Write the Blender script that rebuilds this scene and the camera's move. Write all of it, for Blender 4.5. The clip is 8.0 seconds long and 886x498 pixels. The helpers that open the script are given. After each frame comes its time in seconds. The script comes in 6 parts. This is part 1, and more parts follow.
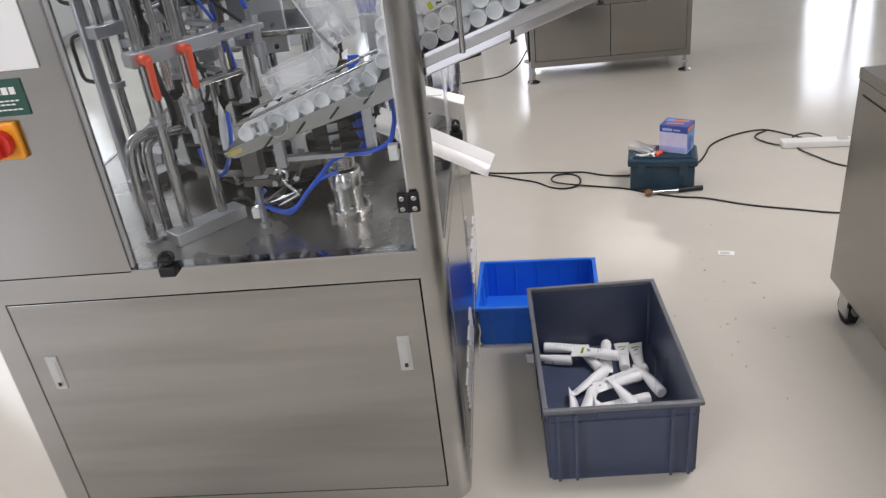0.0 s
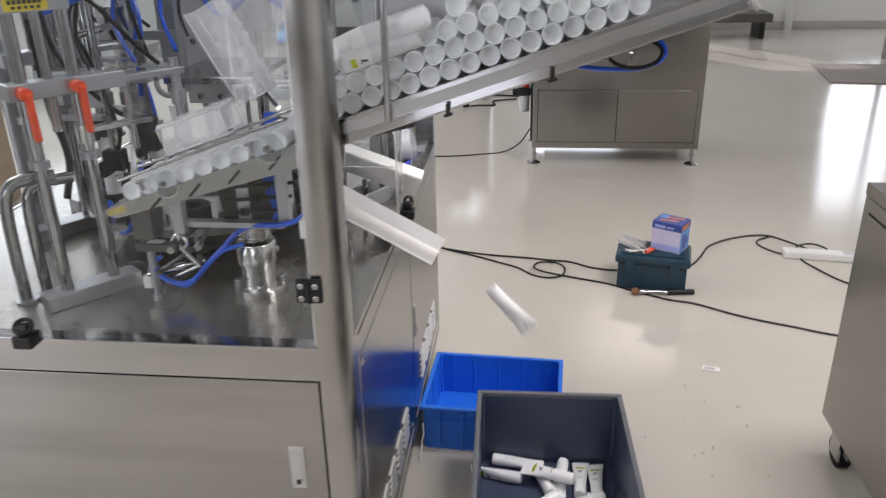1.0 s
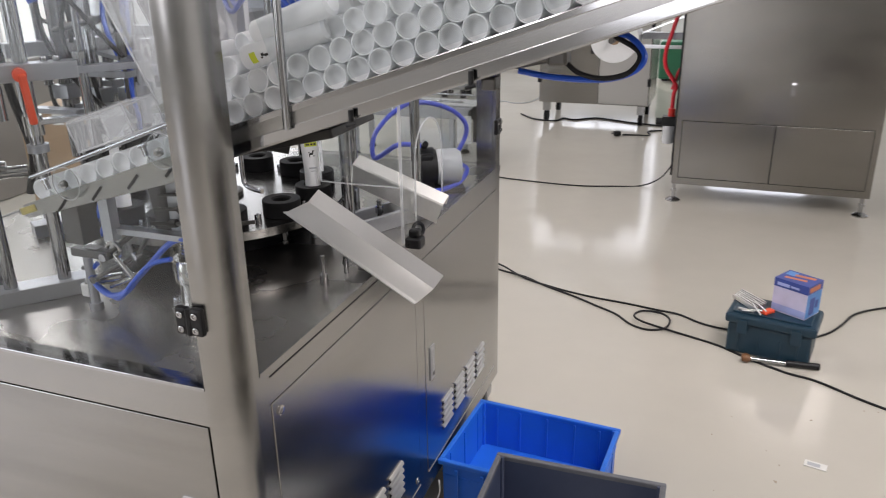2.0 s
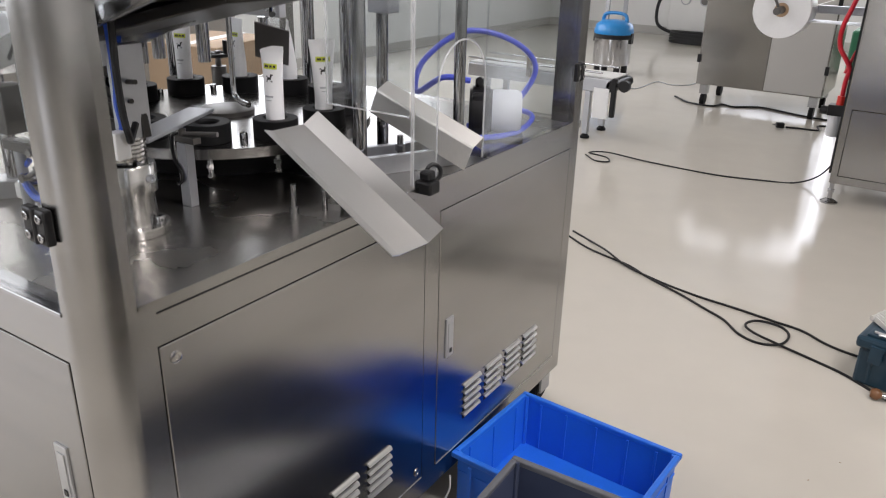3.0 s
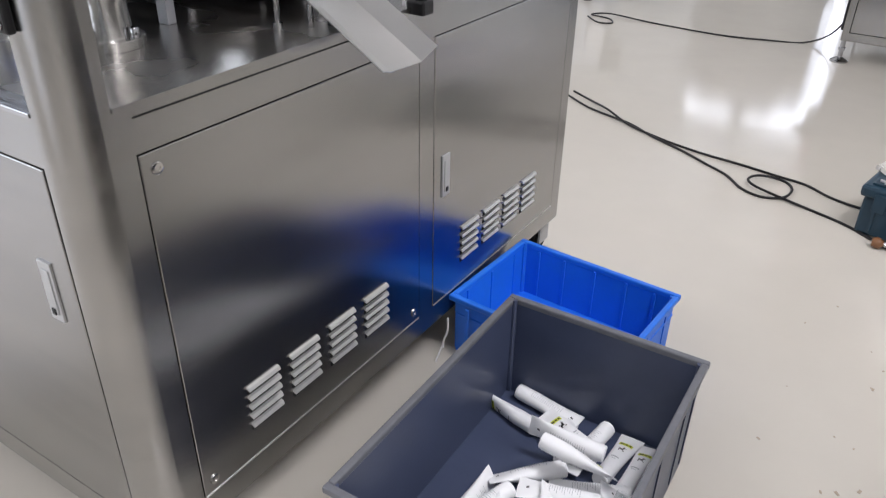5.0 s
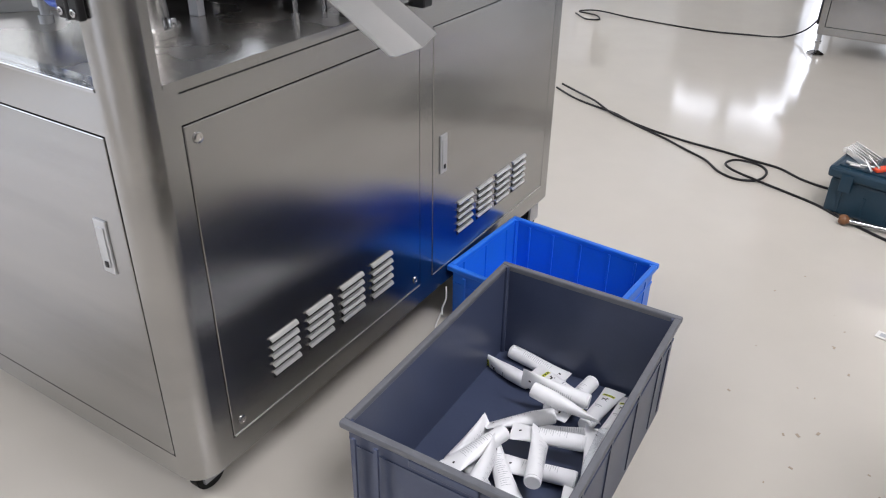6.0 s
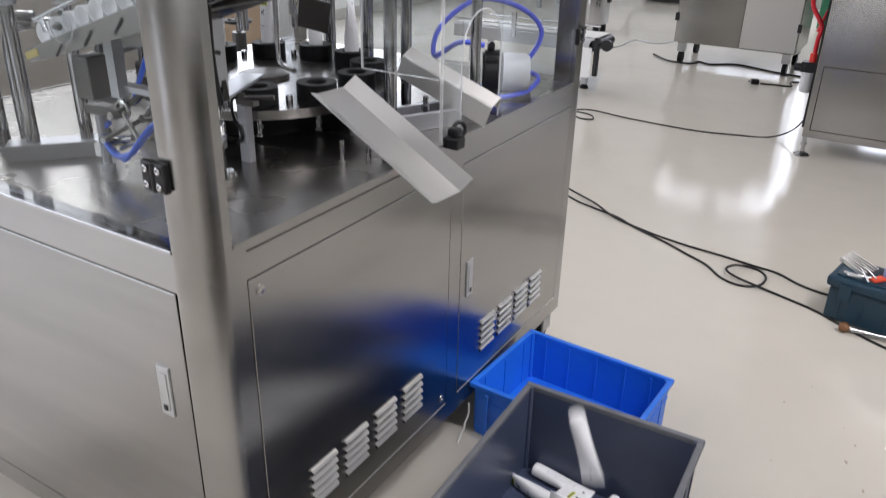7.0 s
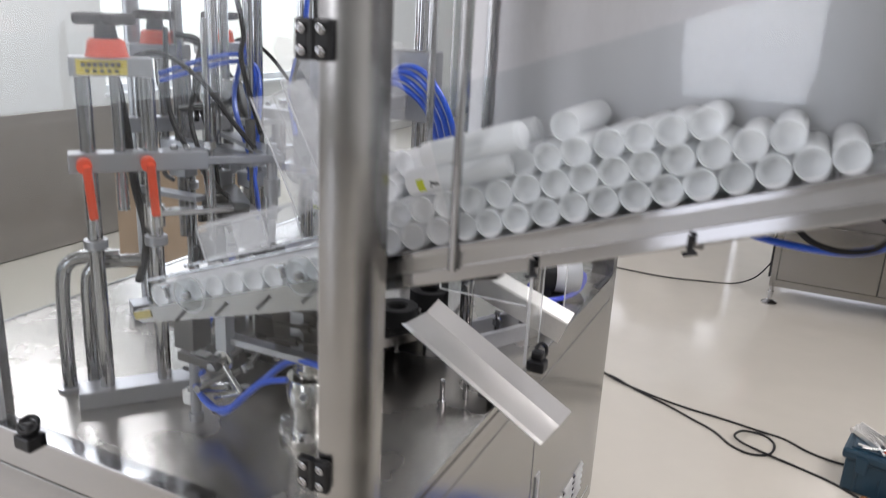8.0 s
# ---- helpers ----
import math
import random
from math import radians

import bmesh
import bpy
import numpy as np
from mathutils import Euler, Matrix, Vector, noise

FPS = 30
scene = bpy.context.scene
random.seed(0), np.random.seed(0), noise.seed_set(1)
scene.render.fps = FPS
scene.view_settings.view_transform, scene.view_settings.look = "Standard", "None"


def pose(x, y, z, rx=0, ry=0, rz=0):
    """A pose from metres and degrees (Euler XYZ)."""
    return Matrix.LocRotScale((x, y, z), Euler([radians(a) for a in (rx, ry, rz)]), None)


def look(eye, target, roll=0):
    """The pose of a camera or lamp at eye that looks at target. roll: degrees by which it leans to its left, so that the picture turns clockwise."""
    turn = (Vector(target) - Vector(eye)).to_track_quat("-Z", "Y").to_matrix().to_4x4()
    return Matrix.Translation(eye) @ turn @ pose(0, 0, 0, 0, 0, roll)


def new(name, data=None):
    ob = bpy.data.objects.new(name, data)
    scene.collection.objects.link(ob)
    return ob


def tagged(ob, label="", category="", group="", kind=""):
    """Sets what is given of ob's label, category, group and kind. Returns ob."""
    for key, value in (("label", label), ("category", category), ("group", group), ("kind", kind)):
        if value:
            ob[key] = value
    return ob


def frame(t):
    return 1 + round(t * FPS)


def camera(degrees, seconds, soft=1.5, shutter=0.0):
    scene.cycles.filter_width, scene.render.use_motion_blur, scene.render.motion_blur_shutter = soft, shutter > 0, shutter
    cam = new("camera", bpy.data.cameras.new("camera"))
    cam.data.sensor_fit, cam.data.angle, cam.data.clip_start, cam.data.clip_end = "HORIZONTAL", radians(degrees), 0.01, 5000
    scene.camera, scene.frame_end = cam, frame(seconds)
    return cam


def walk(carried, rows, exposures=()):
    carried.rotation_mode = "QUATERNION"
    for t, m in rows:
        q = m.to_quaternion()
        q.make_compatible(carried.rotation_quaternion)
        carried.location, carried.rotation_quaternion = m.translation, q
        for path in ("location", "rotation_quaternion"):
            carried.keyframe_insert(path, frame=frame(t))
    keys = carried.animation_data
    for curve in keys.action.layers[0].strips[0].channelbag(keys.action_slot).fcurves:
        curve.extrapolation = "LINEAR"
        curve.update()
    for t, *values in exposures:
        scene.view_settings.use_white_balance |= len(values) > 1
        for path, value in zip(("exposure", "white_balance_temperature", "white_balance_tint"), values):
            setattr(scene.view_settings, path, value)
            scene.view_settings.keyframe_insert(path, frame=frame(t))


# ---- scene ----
cam = camera(59.2, 8.0, 1.1, 0.3)
PATH = [
    (0, (0.041, -0.099, 1.541), (-0.144, 1.657, 0.6), -6.8),
    (0.5, (0.04, 0.001, 1.499), (-0.086, 1.803, 0.639), -3.6),
    (1, (0.184, 0.166, 1.469), (-0.02, 1.994, 0.684), -1.2),
    (1.2, (0.29, 0.246, 1.464), (-0.01, 2.07, 0.702), -0.6),
    (2.3, (0.575, 0.61, 1.344), (-0.216, 2.305, 0.635), -0.4),
    (2.5, (0.621, 0.712, 1.311), (-0.264, 2.35, 0.581), 0.2),
    (3, (0.645, 0.847, 1.225), (-0.359, 2.401, 0.464), 1.5),
    (3.5, (0.631, 0.896, 1.176), (-0.401, 2.417, 0.387), 1.8),
    (4, (0.621, 0.913, 1.154), (-0.388, 2.404, 0.283), 1.9),
    (4.5, (0.632, 0.909, 1.119), (-0.335, 2.376, 0.165), 1.5),
    (5, (0.651, 0.852, 1.115), (-0.275, 2.302, 0.095), 1.1),
    (5.2, (0.661, 0.832, 1.115), (-0.249, 2.277, 0.073), 1.4),
    (6.3, (0.742, 0.649, 1.165), (-0.172, 2.126, 0.173), 0.8),
    (6.5, (0.728, 0.625, 1.187), (-0.189, 2.118, 0.224), 0.9),
    (7, (0.653, 0.646, 1.269), (-0.273, 2.201, 0.417), 1.4),
    (7.5, (0.527, 0.689, 1.346), (-0.388, 2.302, 0.596), 2.0),
    (7.7, (0.467, 0.671, 1.379), (-0.447, 2.317, 0.705), 2.2),
    (8, (0.313, 0.595, 1.454), (-0.495, 2.328, 0.868), 2.9),
]
walk(cam, [(t, look(eye, target, roll)) for t, eye, target, roll in PATH], [(0.0, -0.42, 6350, 16), (0.5, -0.4, 6350, 16), (1.0, -0.45, 6400, 16), (1.2, -0.45, 6420, 16), (2.5, -0.4, 6500, 16), (3.4, -0.36, 6400, 16), (4.4, -0.24, 6200, 16), (5.4, -0.22, 6120, 16), (6.5, -0.22, 6120, 16), (7.2, -0.34, 6250, 16), (8.0, -0.34, 6300, 16)])


# ---------------------------------------------------------------- light
world = bpy.data.worlds.new("daylight")
scene.world = world
world.use_nodes = True
wn = world.node_tree.nodes
sky = wn.new("ShaderNodeTexSky")
sky.sky_type, sky.sun_disc = "NISHITA", False
sky.sun_elevation, sky.sun_rotation = radians(42), radians(200)
wn["Background"].inputs["Strength"].default_value = 0.12
world.node_tree.links.new(sky.outputs["Color"], wn["Background"].inputs["Color"])

sun_data = bpy.data.lights.new("sun", "SUN")
sun_data.energy, sun_data.angle, sun_data.color = 3.0, radians(0.6), (1.0, 0.95, 0.88)
sun = new("sun", sun_data)
sun.matrix_world = look((-14, 24, 16), (0, 4, 0))


def window_lamp(place, target, width, height, watts, colour=(0.93, 0.96, 1.0)):
    """Daylight entering through a window's opening."""
    data = bpy.data.lights.new("window_light", "AREA")
    data.shape, data.size, data.size_y, data.energy, data.color = "RECTANGLE", width, height, watts, colour
    ob = new("window_light", data)
    ob.matrix_world = look(place, target)
    return ob


# room limits
WX0, WX1, WY0, WY1, TOP = -4.4, 6.2, -8.5, 11.3, 3.0
# windows: wall, centre along the wall, width, sill, head
WINDOWS = [("north", 4.75, 0.9, 0.5, 2.5), ("north", -1.25, 1.6, 0.9, 2.6), ("north", 0.9, 1.2, 0.9, 2.6),
           # west at -1.9 is assumed, out of view, sized to brighten floor and front door
           ("west", -1.9, 3.6, 0.6, 2.75), ("west", 6.45, 3.4, 0.75, 2.7), ("south", -0.6, 1.6, 0.5, 2.75)]
POWER = {"north": 36, "west": 37, "south": 48}
for wall, c, w, lo, hi in WINDOWS:
    mid = (lo + hi) / 2
    spot, aim = {"north": ((c, WY1 - 0.05, mid), (c, 0, mid - 2.0)), "west": ((WX0 + 0.05, c, mid), (0, c, mid - 1.2)), "south": ((c, WY0 + 0.05, mid), (c, 0, mid - 1.2))}[wall]
    window_lamp(spot, aim, w, hi - lo, POWER[wall] * w * (0.78 if wall == "west" else 1.0))

# ceiling luminaires over the work area, unseen; the last two added as fill light
CEILING_LIGHTS = [(1.5, 2.0), (3.6, 0.2), (-3.3, 3.2), (-1.5, -0.5)]
for x, y in CEILING_LIGHTS:
    data = bpy.data.lights.new("ceiling_panel_light", "AREA")
    data.shape, data.size, data.size_y, data.energy, data.color = "RECTANGLE", 1.16, 0.56, {2.0: 77, 0.2: 77, 3.2: 66, -0.5: 46}[y], (1.0, 0.98, 0.96)
    ob = new("ceiling_panel_light", data)
    ob.matrix_world = look((x, y, TOP - 0.045), (x, y, 0))


# ---------------------------------------------------------------- materials
def material(name, colour, rough=0.5, metal=0.0, grain=0.0, scale=40.0, stretch=(1, 1, 1), bump=0.0, wear=0.0, wear_scale=4.0,
             rough_var=0.0, wear_stretch=(1, 1, 1), coat=0.0, transmission=0.0, vary=0.0, emission=None, subsurface=0.0, aniso=0.0, turn=0.25, through_light=0.0, shine=0.5):
    m = bpy.data.materials.new(name)
    m.use_nodes = True
    nt = m.node_tree
    n, l = nt.nodes, nt.links
    p = n["Principled BSDF"]
    p.inputs["Base Color"].default_value = (*colour, 1)
    p.inputs["Roughness"].default_value = rough
    p.inputs["Metallic"].default_value = metal
    p.inputs["Coat Weight"].default_value = coat
    p.inputs["Specular IOR Level"].default_value = shine
    p.inputs["Coat Roughness"].default_value = 0.08
    p.inputs["Transmission Weight"].default_value = transmission
    p.inputs["Anisotropic"].default_value = aniso
    p.inputs["Anisotropic Rotation"].default_value = turn if aniso else 0.0
    if subsurface:
        p.inputs["Subsurface Weight"].default_value = subsurface
        p.inputs["Subsurface Radius"].default_value = (0.01, 0.01, 0.01)
    if emission:
        p.inputs["Emission Color"].default_value = (*colour, 1)
        p.inputs["Emission Strength"].default_value = emission
    if grain or bump or wear or rough_var or vary:
        tc = n.new("ShaderNodeTexCoord")
        mp = n.new("ShaderNodeMapping")
        mp.inputs["Scale"].default_value = stretch
        l.new(tc.outputs["Object"], mp.inputs["Vector"])
        fine = n.new("ShaderNodeTexNoise")
        fine.inputs["Scale"].default_value, fine.inputs["Detail"].default_value = scale, 4
        l.new(mp.outputs["Vector"], fine.inputs["Vector"])
        big = n.new("ShaderNodeTexNoise")
        big.inputs["Scale"].default_value, big.inputs["Detail"].default_value = wear_scale, 5
        mb = n.new("ShaderNodeMapping")
        mb.inputs["Scale"].default_value = wear_stretch
        l.new(tc.outputs["Object"], mb.inputs["Vector"])
        l.new(mb.outputs["Vector"], big.inputs["Vector"])
        add = n.new("ShaderNodeMath")
        add.operation = "MULTIPLY_ADD"
        l.new(fine.outputs["Fac"], add.inputs[0])
        add.inputs[1].default_value, add.inputs[2].default_value = 2 * grain, 1 - grain
        add2 = n.new("ShaderNodeMath")
        add2.operation = "MULTIPLY_ADD"
        l.new(big.outputs["Fac"], add2.inputs[0])
        add2.inputs[1].default_value, add2.inputs[2].default_value = 2 * wear, 1 - wear
        mul = n.new("ShaderNodeMath")
        mul.operation = "MULTIPLY"
        l.new(add.outputs[0], mul.inputs[0])
        l.new(add2.outputs[0], mul.inputs[1])
        last = mul
        if vary:
            info = n.new("ShaderNodeObjectInfo")
            v = n.new("ShaderNodeMath")
            v.operation = "MULTIPLY_ADD"
            l.new(info.outputs["Random"], v.inputs[0])
            v.inputs[1].default_value, v.inputs[2].default_value = 2 * vary, 1 - vary
            v2 = n.new("ShaderNodeMath")
            v2.operation = "MULTIPLY"
            l.new(mul.outputs[0], v2.inputs[0])
            l.new(v.outputs[0], v2.inputs[1])
            last = v2
        mix = n.new("ShaderNodeMix")
        mix.data_type, mix.blend_type = "RGBA", "MULTIPLY"
        mix.inputs["Factor"].default_value = 1.0
        mix.inputs["A"].default_value = (*colour, 1)
        l.new(last.outputs[0], mix.inputs["B"])
        l.new(mix.outputs["Result"], p.inputs["Base Color"])
        if rough_var:
            r = n.new("ShaderNodeMath")
            r.operation = "MULTIPLY_ADD"
            l.new(big.outputs["Fac"], r.inputs[0])
            r.inputs[1].default_value, r.inputs[2].default_value = 2 * rough_var, rough - rough_var
            l.new(r.outputs[0], p.inputs["Roughness"])
        if bump:
            b = n.new("ShaderNodeBump")
            b.inputs["Strength"].default_value, b.inputs["Distance"].default_value = bump, 0.002
            l.new(fine.outputs["Fac"], b.inputs["Height"])
            l.new(b.outputs["Normal"], p.inputs["Normal"])
    if through_light:
        # thin plastic wall: part of the light comes through it
        glow, blend = n.new("ShaderNodeBsdfTranslucent"), n.new("ShaderNodeMixShader")
        glow.inputs["Color"].default_value = (*colour, 1)
        blend.inputs[0].default_value = through_light
        l.new(p.outputs[0], blend.inputs[1])
        l.new(glow.outputs[0], blend.inputs[2])
        l.new(blend.outputs[0], n["Material Output"].inputs["Surface"])
    return m


def clear_sheet(name, tint, gloss_rough=0.02, gloss_least=0.022):
    """Thin clear plastic or window glass: straight through, with a gloss that grows towards grazing angles."""
    m = bpy.data.materials.new(name)
    m.use_nodes = True
    n, l = m.node_tree.nodes, m.node_tree.links
    n.remove(n["Principled BSDF"])
    clear, gloss, mix, facing = n.new("ShaderNodeBsdfTransparent"), n.new("ShaderNodeBsdfGlossy"), n.new("ShaderNodeMixShader"), n.new("ShaderNodeLayerWeight")
    clear.inputs["Color"].default_value = (*tint, 1)
    gloss.inputs["Roughness"].default_value = gloss_rough
    facing.inputs["Blend"].default_value = 0.5
    power, fac = n.new("ShaderNodeMath"), n.new("ShaderNodeMath")
    power.operation, fac.operation = "POWER", "MULTIPLY_ADD"
    power.inputs[1].default_value = 5.0
    fac.inputs[1].default_value, fac.inputs[2].default_value = 0.5, gloss_least
    l.new(facing.outputs["Facing"], power.inputs[0])
    l.new(power.outputs[0], fac.inputs[0])
    l.new(fac.outputs[0], mix.inputs[0])
    l.new(clear.outputs[0], mix.inputs[1])
    l.new(gloss.outputs[0], mix.inputs[2])
    l.new(mix.outputs[0], n["Material Output"].inputs["Surface"])
    return m


def milky_sheet(name, clearness):
    """Crumpled thin film: part clear, part whitish and shiny."""
    m = bpy.data.materials.new(name)
    m.use_nodes = True
    n, l = m.node_tree.nodes, m.node_tree.links
    p = n["Principled BSDF"]
    p.inputs["Base Color"].default_value = (0.93, 0.93, 0.94, 1)
    p.inputs["Roughness"].default_value = 0.15
    clear, mix = n.new("ShaderNodeBsdfTransparent"), n.new("ShaderNodeMixShader")
    mix.inputs[0].default_value = clearness
    l.new(p.outputs[0], mix.inputs[1])
    l.new(clear.outputs[0], mix.inputs[2])
    l.new(mix.outputs[0], n["Material Output"].inputs["Surface"])
    return m


STEEL_H = material("brushed_steel_along", (0.40, 0.397, 0.392), 0.23, 1.0, grain=0.09, scale=60, stretch=(1, 1, 40), bump=0.012, wear=0.2, wear_scale=2.6, wear_stretch=(1, 1, 4.5), rough_var=0.07, aniso=0.85, turn=0.0)
# door tone carries film residue and painted-in horizontal reflection streaks
STEEL_FRONT = material("streaked_brushed_door_steel", (0.36, 0.357, 0.352), 0.205, 1.0, grain=0.1, scale=50, stretch=(1, 1, 40), bump=0.012, wear=0.3, wear_scale=2.2, wear_stretch=(0.5, 1, 6), rough_var=0.1, aniso=0.85, turn=0.0)
STEEL_V = material("brushed_steel_upright", (0.38, 0.38, 0.378), 0.22, 1.0, grain=0.06, scale=60, stretch=(30, 30, 1), bump=0.012, wear=0.07, wear_scale=2.5, rough_var=0.05)
STEEL_TABLE = material("satin_steel_table", (0.41, 0.395, 0.372), 0.27, 1.0, grain=0.05, scale=80, stretch=(1, 30, 1), bump=0.012, wear=0.1, wear_scale=6, rough_var=0.06)
BACK_PLATE = material("bright_satin_plate", (0.66, 0.665, 0.69), 0.46, 1.0, aniso=0.95, grain=0.1, scale=40, stretch=(30, 30, 1), wear=0.2, wear_scale=3.5, wear_stretch=(4, 4, 0.5), rough_var=0.05)
CHROME = material("polished_steel", (0.43, 0.43, 0.44), 0.1, 1.0, wear=0.05, wear_scale=20, rough_var=0.04)
ALU = material("satin_aluminium", (0.42, 0.43, 0.455), 0.33, 0.8, grain=0.05, scale=120, bump=0.03, wear=0.08, wear_scale=15)
DARK_STEEL = material("dark_oiled_steel", (0.05, 0.047, 0.044), 0.38, 0.9, grain=0.1, scale=60, bump=0.03, wear=0.2, wear_scale=10)
DULL = material("dull_machined_metal", (0.13, 0.125, 0.12), 0.4, 0.9, grain=0.1, scale=90, bump=0.05, wear=0.15, wear_scale=12)
CHUTE = material("chute_sheet_steel", (0.62, 0.612, 0.60), 0.4, 1.0, grain=0.04, scale=70, stretch=(1, 30, 1), bump=0.03, wear=0.09, wear_scale=7, rough_var=0.05)
REJECT = material("dull_chute_steel", (0.78, 0.765, 0.735), 0.48, 1.0, grain=0.05, scale=70, stretch=(1, 30, 1), bump=0.03, wear=0.12, wear_scale=9)
# lighter than the panels: louvre highlights put into the colour; spanners share it
LOUVRE = material("lightened_steel", (0.78, 0.775, 0.765), 0.34, 1.0, wear=0.06, wear_scale=20)
HANDLE = material("pale_satin_handle", (0.52, 0.525, 0.53), 0.36, 0.6, wear=0.06, wear_scale=30)
BLACK = material("black_plastic", (0.012, 0.012, 0.013), 0.4, shine=0.3, grain=0.1, scale=200, bump=0.05)
TURNED = material("turned_bright_steel", (0.60, 0.59, 0.575), 0.2, 1.0, grain=0.05, scale=60, stretch=(1, 1, 30), bump=0.02, wear=0.08, wear_scale=14, rough_var=0.05)
RUBBER = material("black_rubber", (0.006, 0.006, 0.0065), 0.6, shine=0.18, grain=0.15, scale=90, bump=0.08)
DISC = material("dark_turntable_steel", (0.38, 0.37, 0.36), 0.21, 1.0, grain=0.05, scale=60, wear=0.12, wear_scale=9, rough_var=0.06)
SEAM = material("panel_gap", (0.015, 0.015, 0.015), 0.9)
FLOOR = material("epoxy_floor", (0.54, 0.508, 0.445), 0.13, grain=0.035, scale=7, bump=0.2, wear=0.08, wear_scale=1.1, rough_var=0.09)
WALL = material("white_wall_panel", (0.78, 0.78, 0.76), 0.55, grain=0.02, scale=30, wear=0.04, wear_scale=1.5)
CEIL = material("white_ceiling_board", (0.8, 0.8, 0.79), 0.7, grain=0.02, scale=40, wear=0.03)
TRIMM = material("grey_skirting", (0.5, 0.49, 0.46), 0.5, wear=0.1)
FRAME_WHITE = material("white_window_frame", (0.75, 0.76, 0.77), 0.4, wear=0.05)
GREY_CRATE = material("slate_grey_crate_plastic", (0.054, 0.068, 0.12), 0.36, grain=0.06, scale=150, bump=0.04, wear=0.22, wear_scale=9, rough_var=0.08)
GREY_RIM = material("scuffed_crate_rim", (0.13, 0.135, 0.15), 0.42, grain=0.1, scale=120, bump=0.05, wear=0.25, wear_scale=25)
BLUE_CRATE = material("blue_crate_plastic", (0.018, 0.165, 0.74), 0.36, grain=0.05, scale=150, bump=0.03, wear=0.14, wear_scale=9, rough_var=0.06)
TUBE = material("white_tube_plastic", (0.93, 0.935, 0.94), 0.3, wear=0.04, wear_scale=20, vary=0.04, subsurface=0.15)
TUBE_FROST = material("frosted_tube_plastic", (0.95, 0.96, 0.97), 0.36, wear=0.03, wear_scale=25, vary=0.03, through_light=0.4)
INK = material("black_print", (0.02, 0.02, 0.02), 0.5)
INK_GREY = material("grey_print", (0.42, 0.43, 0.45), 0.5)
LIME = material("lime_print", (0.60, 0.66, 0.04), 0.45)
YELLOW = material("yellow_label", (0.62, 0.50, 0.05), 0.45, wear=0.08, wear_scale=30)
OLIVE = material("worn_olive_label", (0.36, 0.30, 0.09), 0.5, wear=0.25, wear_scale=60)
ORANGE = material("orange_lever_plastic", (0.75, 0.085, 0.03), 0.38, wear=0.08, wear_scale=30)
RED = material("red_plastic", (0.6, 0.03, 0.02), 0.35, wear=0.06)
SWITCH_YELLOW = material("switch_plate_yellow", (0.85, 0.33, 0.02), 0.4, wear=0.05)
GREEN_LABEL = material("dark_green_label", (0.01, 0.06, 0.045), 0.4)
BLUE_HOSE = material("blue_air_hose", (0.02, 0.09, 0.55), 0.28, wear=0.05, wear_scale=40)
VIOLET_HOSE = material("violet_blue_hose", (0.07, 0.10, 0.60), 0.3, wear=0.05, wear_scale=40)
RED_HOSE = material("red_air_hose", (0.55, 0.015, 0.03), 0.3, wear=0.06)
CABLE = material("black_cable_sheath", (0.012, 0.012, 0.013), 0.45, shine=0.3, wear=0.1, wear_scale=30)
TOOLBOX = material("dark_teal_toolbox_plastic", (0.007, 0.032, 0.055), 0.42, grain=0.06, scale=150, bump=0.05, wear=0.15, wear_scale=14)
PINK_CARD = material("pale_lilac_carton_face", (0.58, 0.55, 0.74), 0.4, wear=0.2, wear_scale=18)
BLUE_CARD = material("blue_carton_face", (0.10, 0.27, 0.60), 0.4, wear=0.25, wear_scale=18)
INK_LILAC = material("lilac_blue_print", (0.36, 0.42, 0.74), 0.4, wear=0.2, wear_scale=18)
NAVY_CARD = material("navy_carton_print", (0.04, 0.07, 0.30), 0.4, wear=0.2, wear_scale=18)
RED_CARD = material("orange_carton_print", (0.60, 0.20, 0.08), 0.4, wear=0.2, wear_scale=18)
WHITE_PLASTIC = material("white_plastic", (0.72, 0.72, 0.70), 0.4, wear=0.06)
STAIN = material("brown_floor_dirt", (0.34, 0.275, 0.205), 0.7)
PAPER = material("paper_slip", (0.75, 0.74, 0.70), 0.7, wear=0.12, wear_scale=60)
FILM_WHITE = material("white_film_roll", (0.76, 0.77, 0.78), 0.35, grain=0.03, scale=80, wear=0.04)
BRUSH_GREY = material("grey_panel_steel", (0.29, 0.278, 0.26), 0.21, 1.0, grain=0.05, scale=60, stretch=(1, 1, 25), bump=0.03, wear=0.16, wear_scale=2.2, wear_stretch=(1, 1, 2.5), rough_var=0.05)
LIGHT_PANEL = material("pale_painted_panel", (0.50, 0.49, 0.47), 0.38, 0.2, wear=0.07, wear_scale=2)
VAC_BLUE = material("vacuum_blue_plastic", (0.01, 0.20, 0.50), 0.32, wear=0.08)
GREEN_PAINT = material("green_paint", (0.02, 0.14, 0.07), 0.4, wear=0.1)
MAT = material("grey_door_mat", (0.30, 0.27, 0.245), 0.9, grain=0.35, scale=160, bump=0.4, wear=0.2, wear_scale=7)
CARDBOARD = material("brown_cardboard", (0.36, 0.25, 0.16), 0.75, grain=0.08, scale=60, wear=0.15, wear_scale=4)
BROWN_BOARD = material("grey_brown_board", (0.26, 0.235, 0.21), 0.6, grain=0.06, scale=40, wear=0.15, wear_scale=3)
PUMP_GREY = material("pale_grey_motor_casing", (0.58, 0.59, 0.61), 0.4, wear=0.07)
WOOD_KNOB = material("varnished_wood_knob", (0.17, 0.075, 0.03), 0.35, grain=0.2, scale=60, stretch=(1, 1, 6))
ACRYLIC = clear_sheet("clear_acrylic", (0.93, 0.945, 0.95), 0.03)
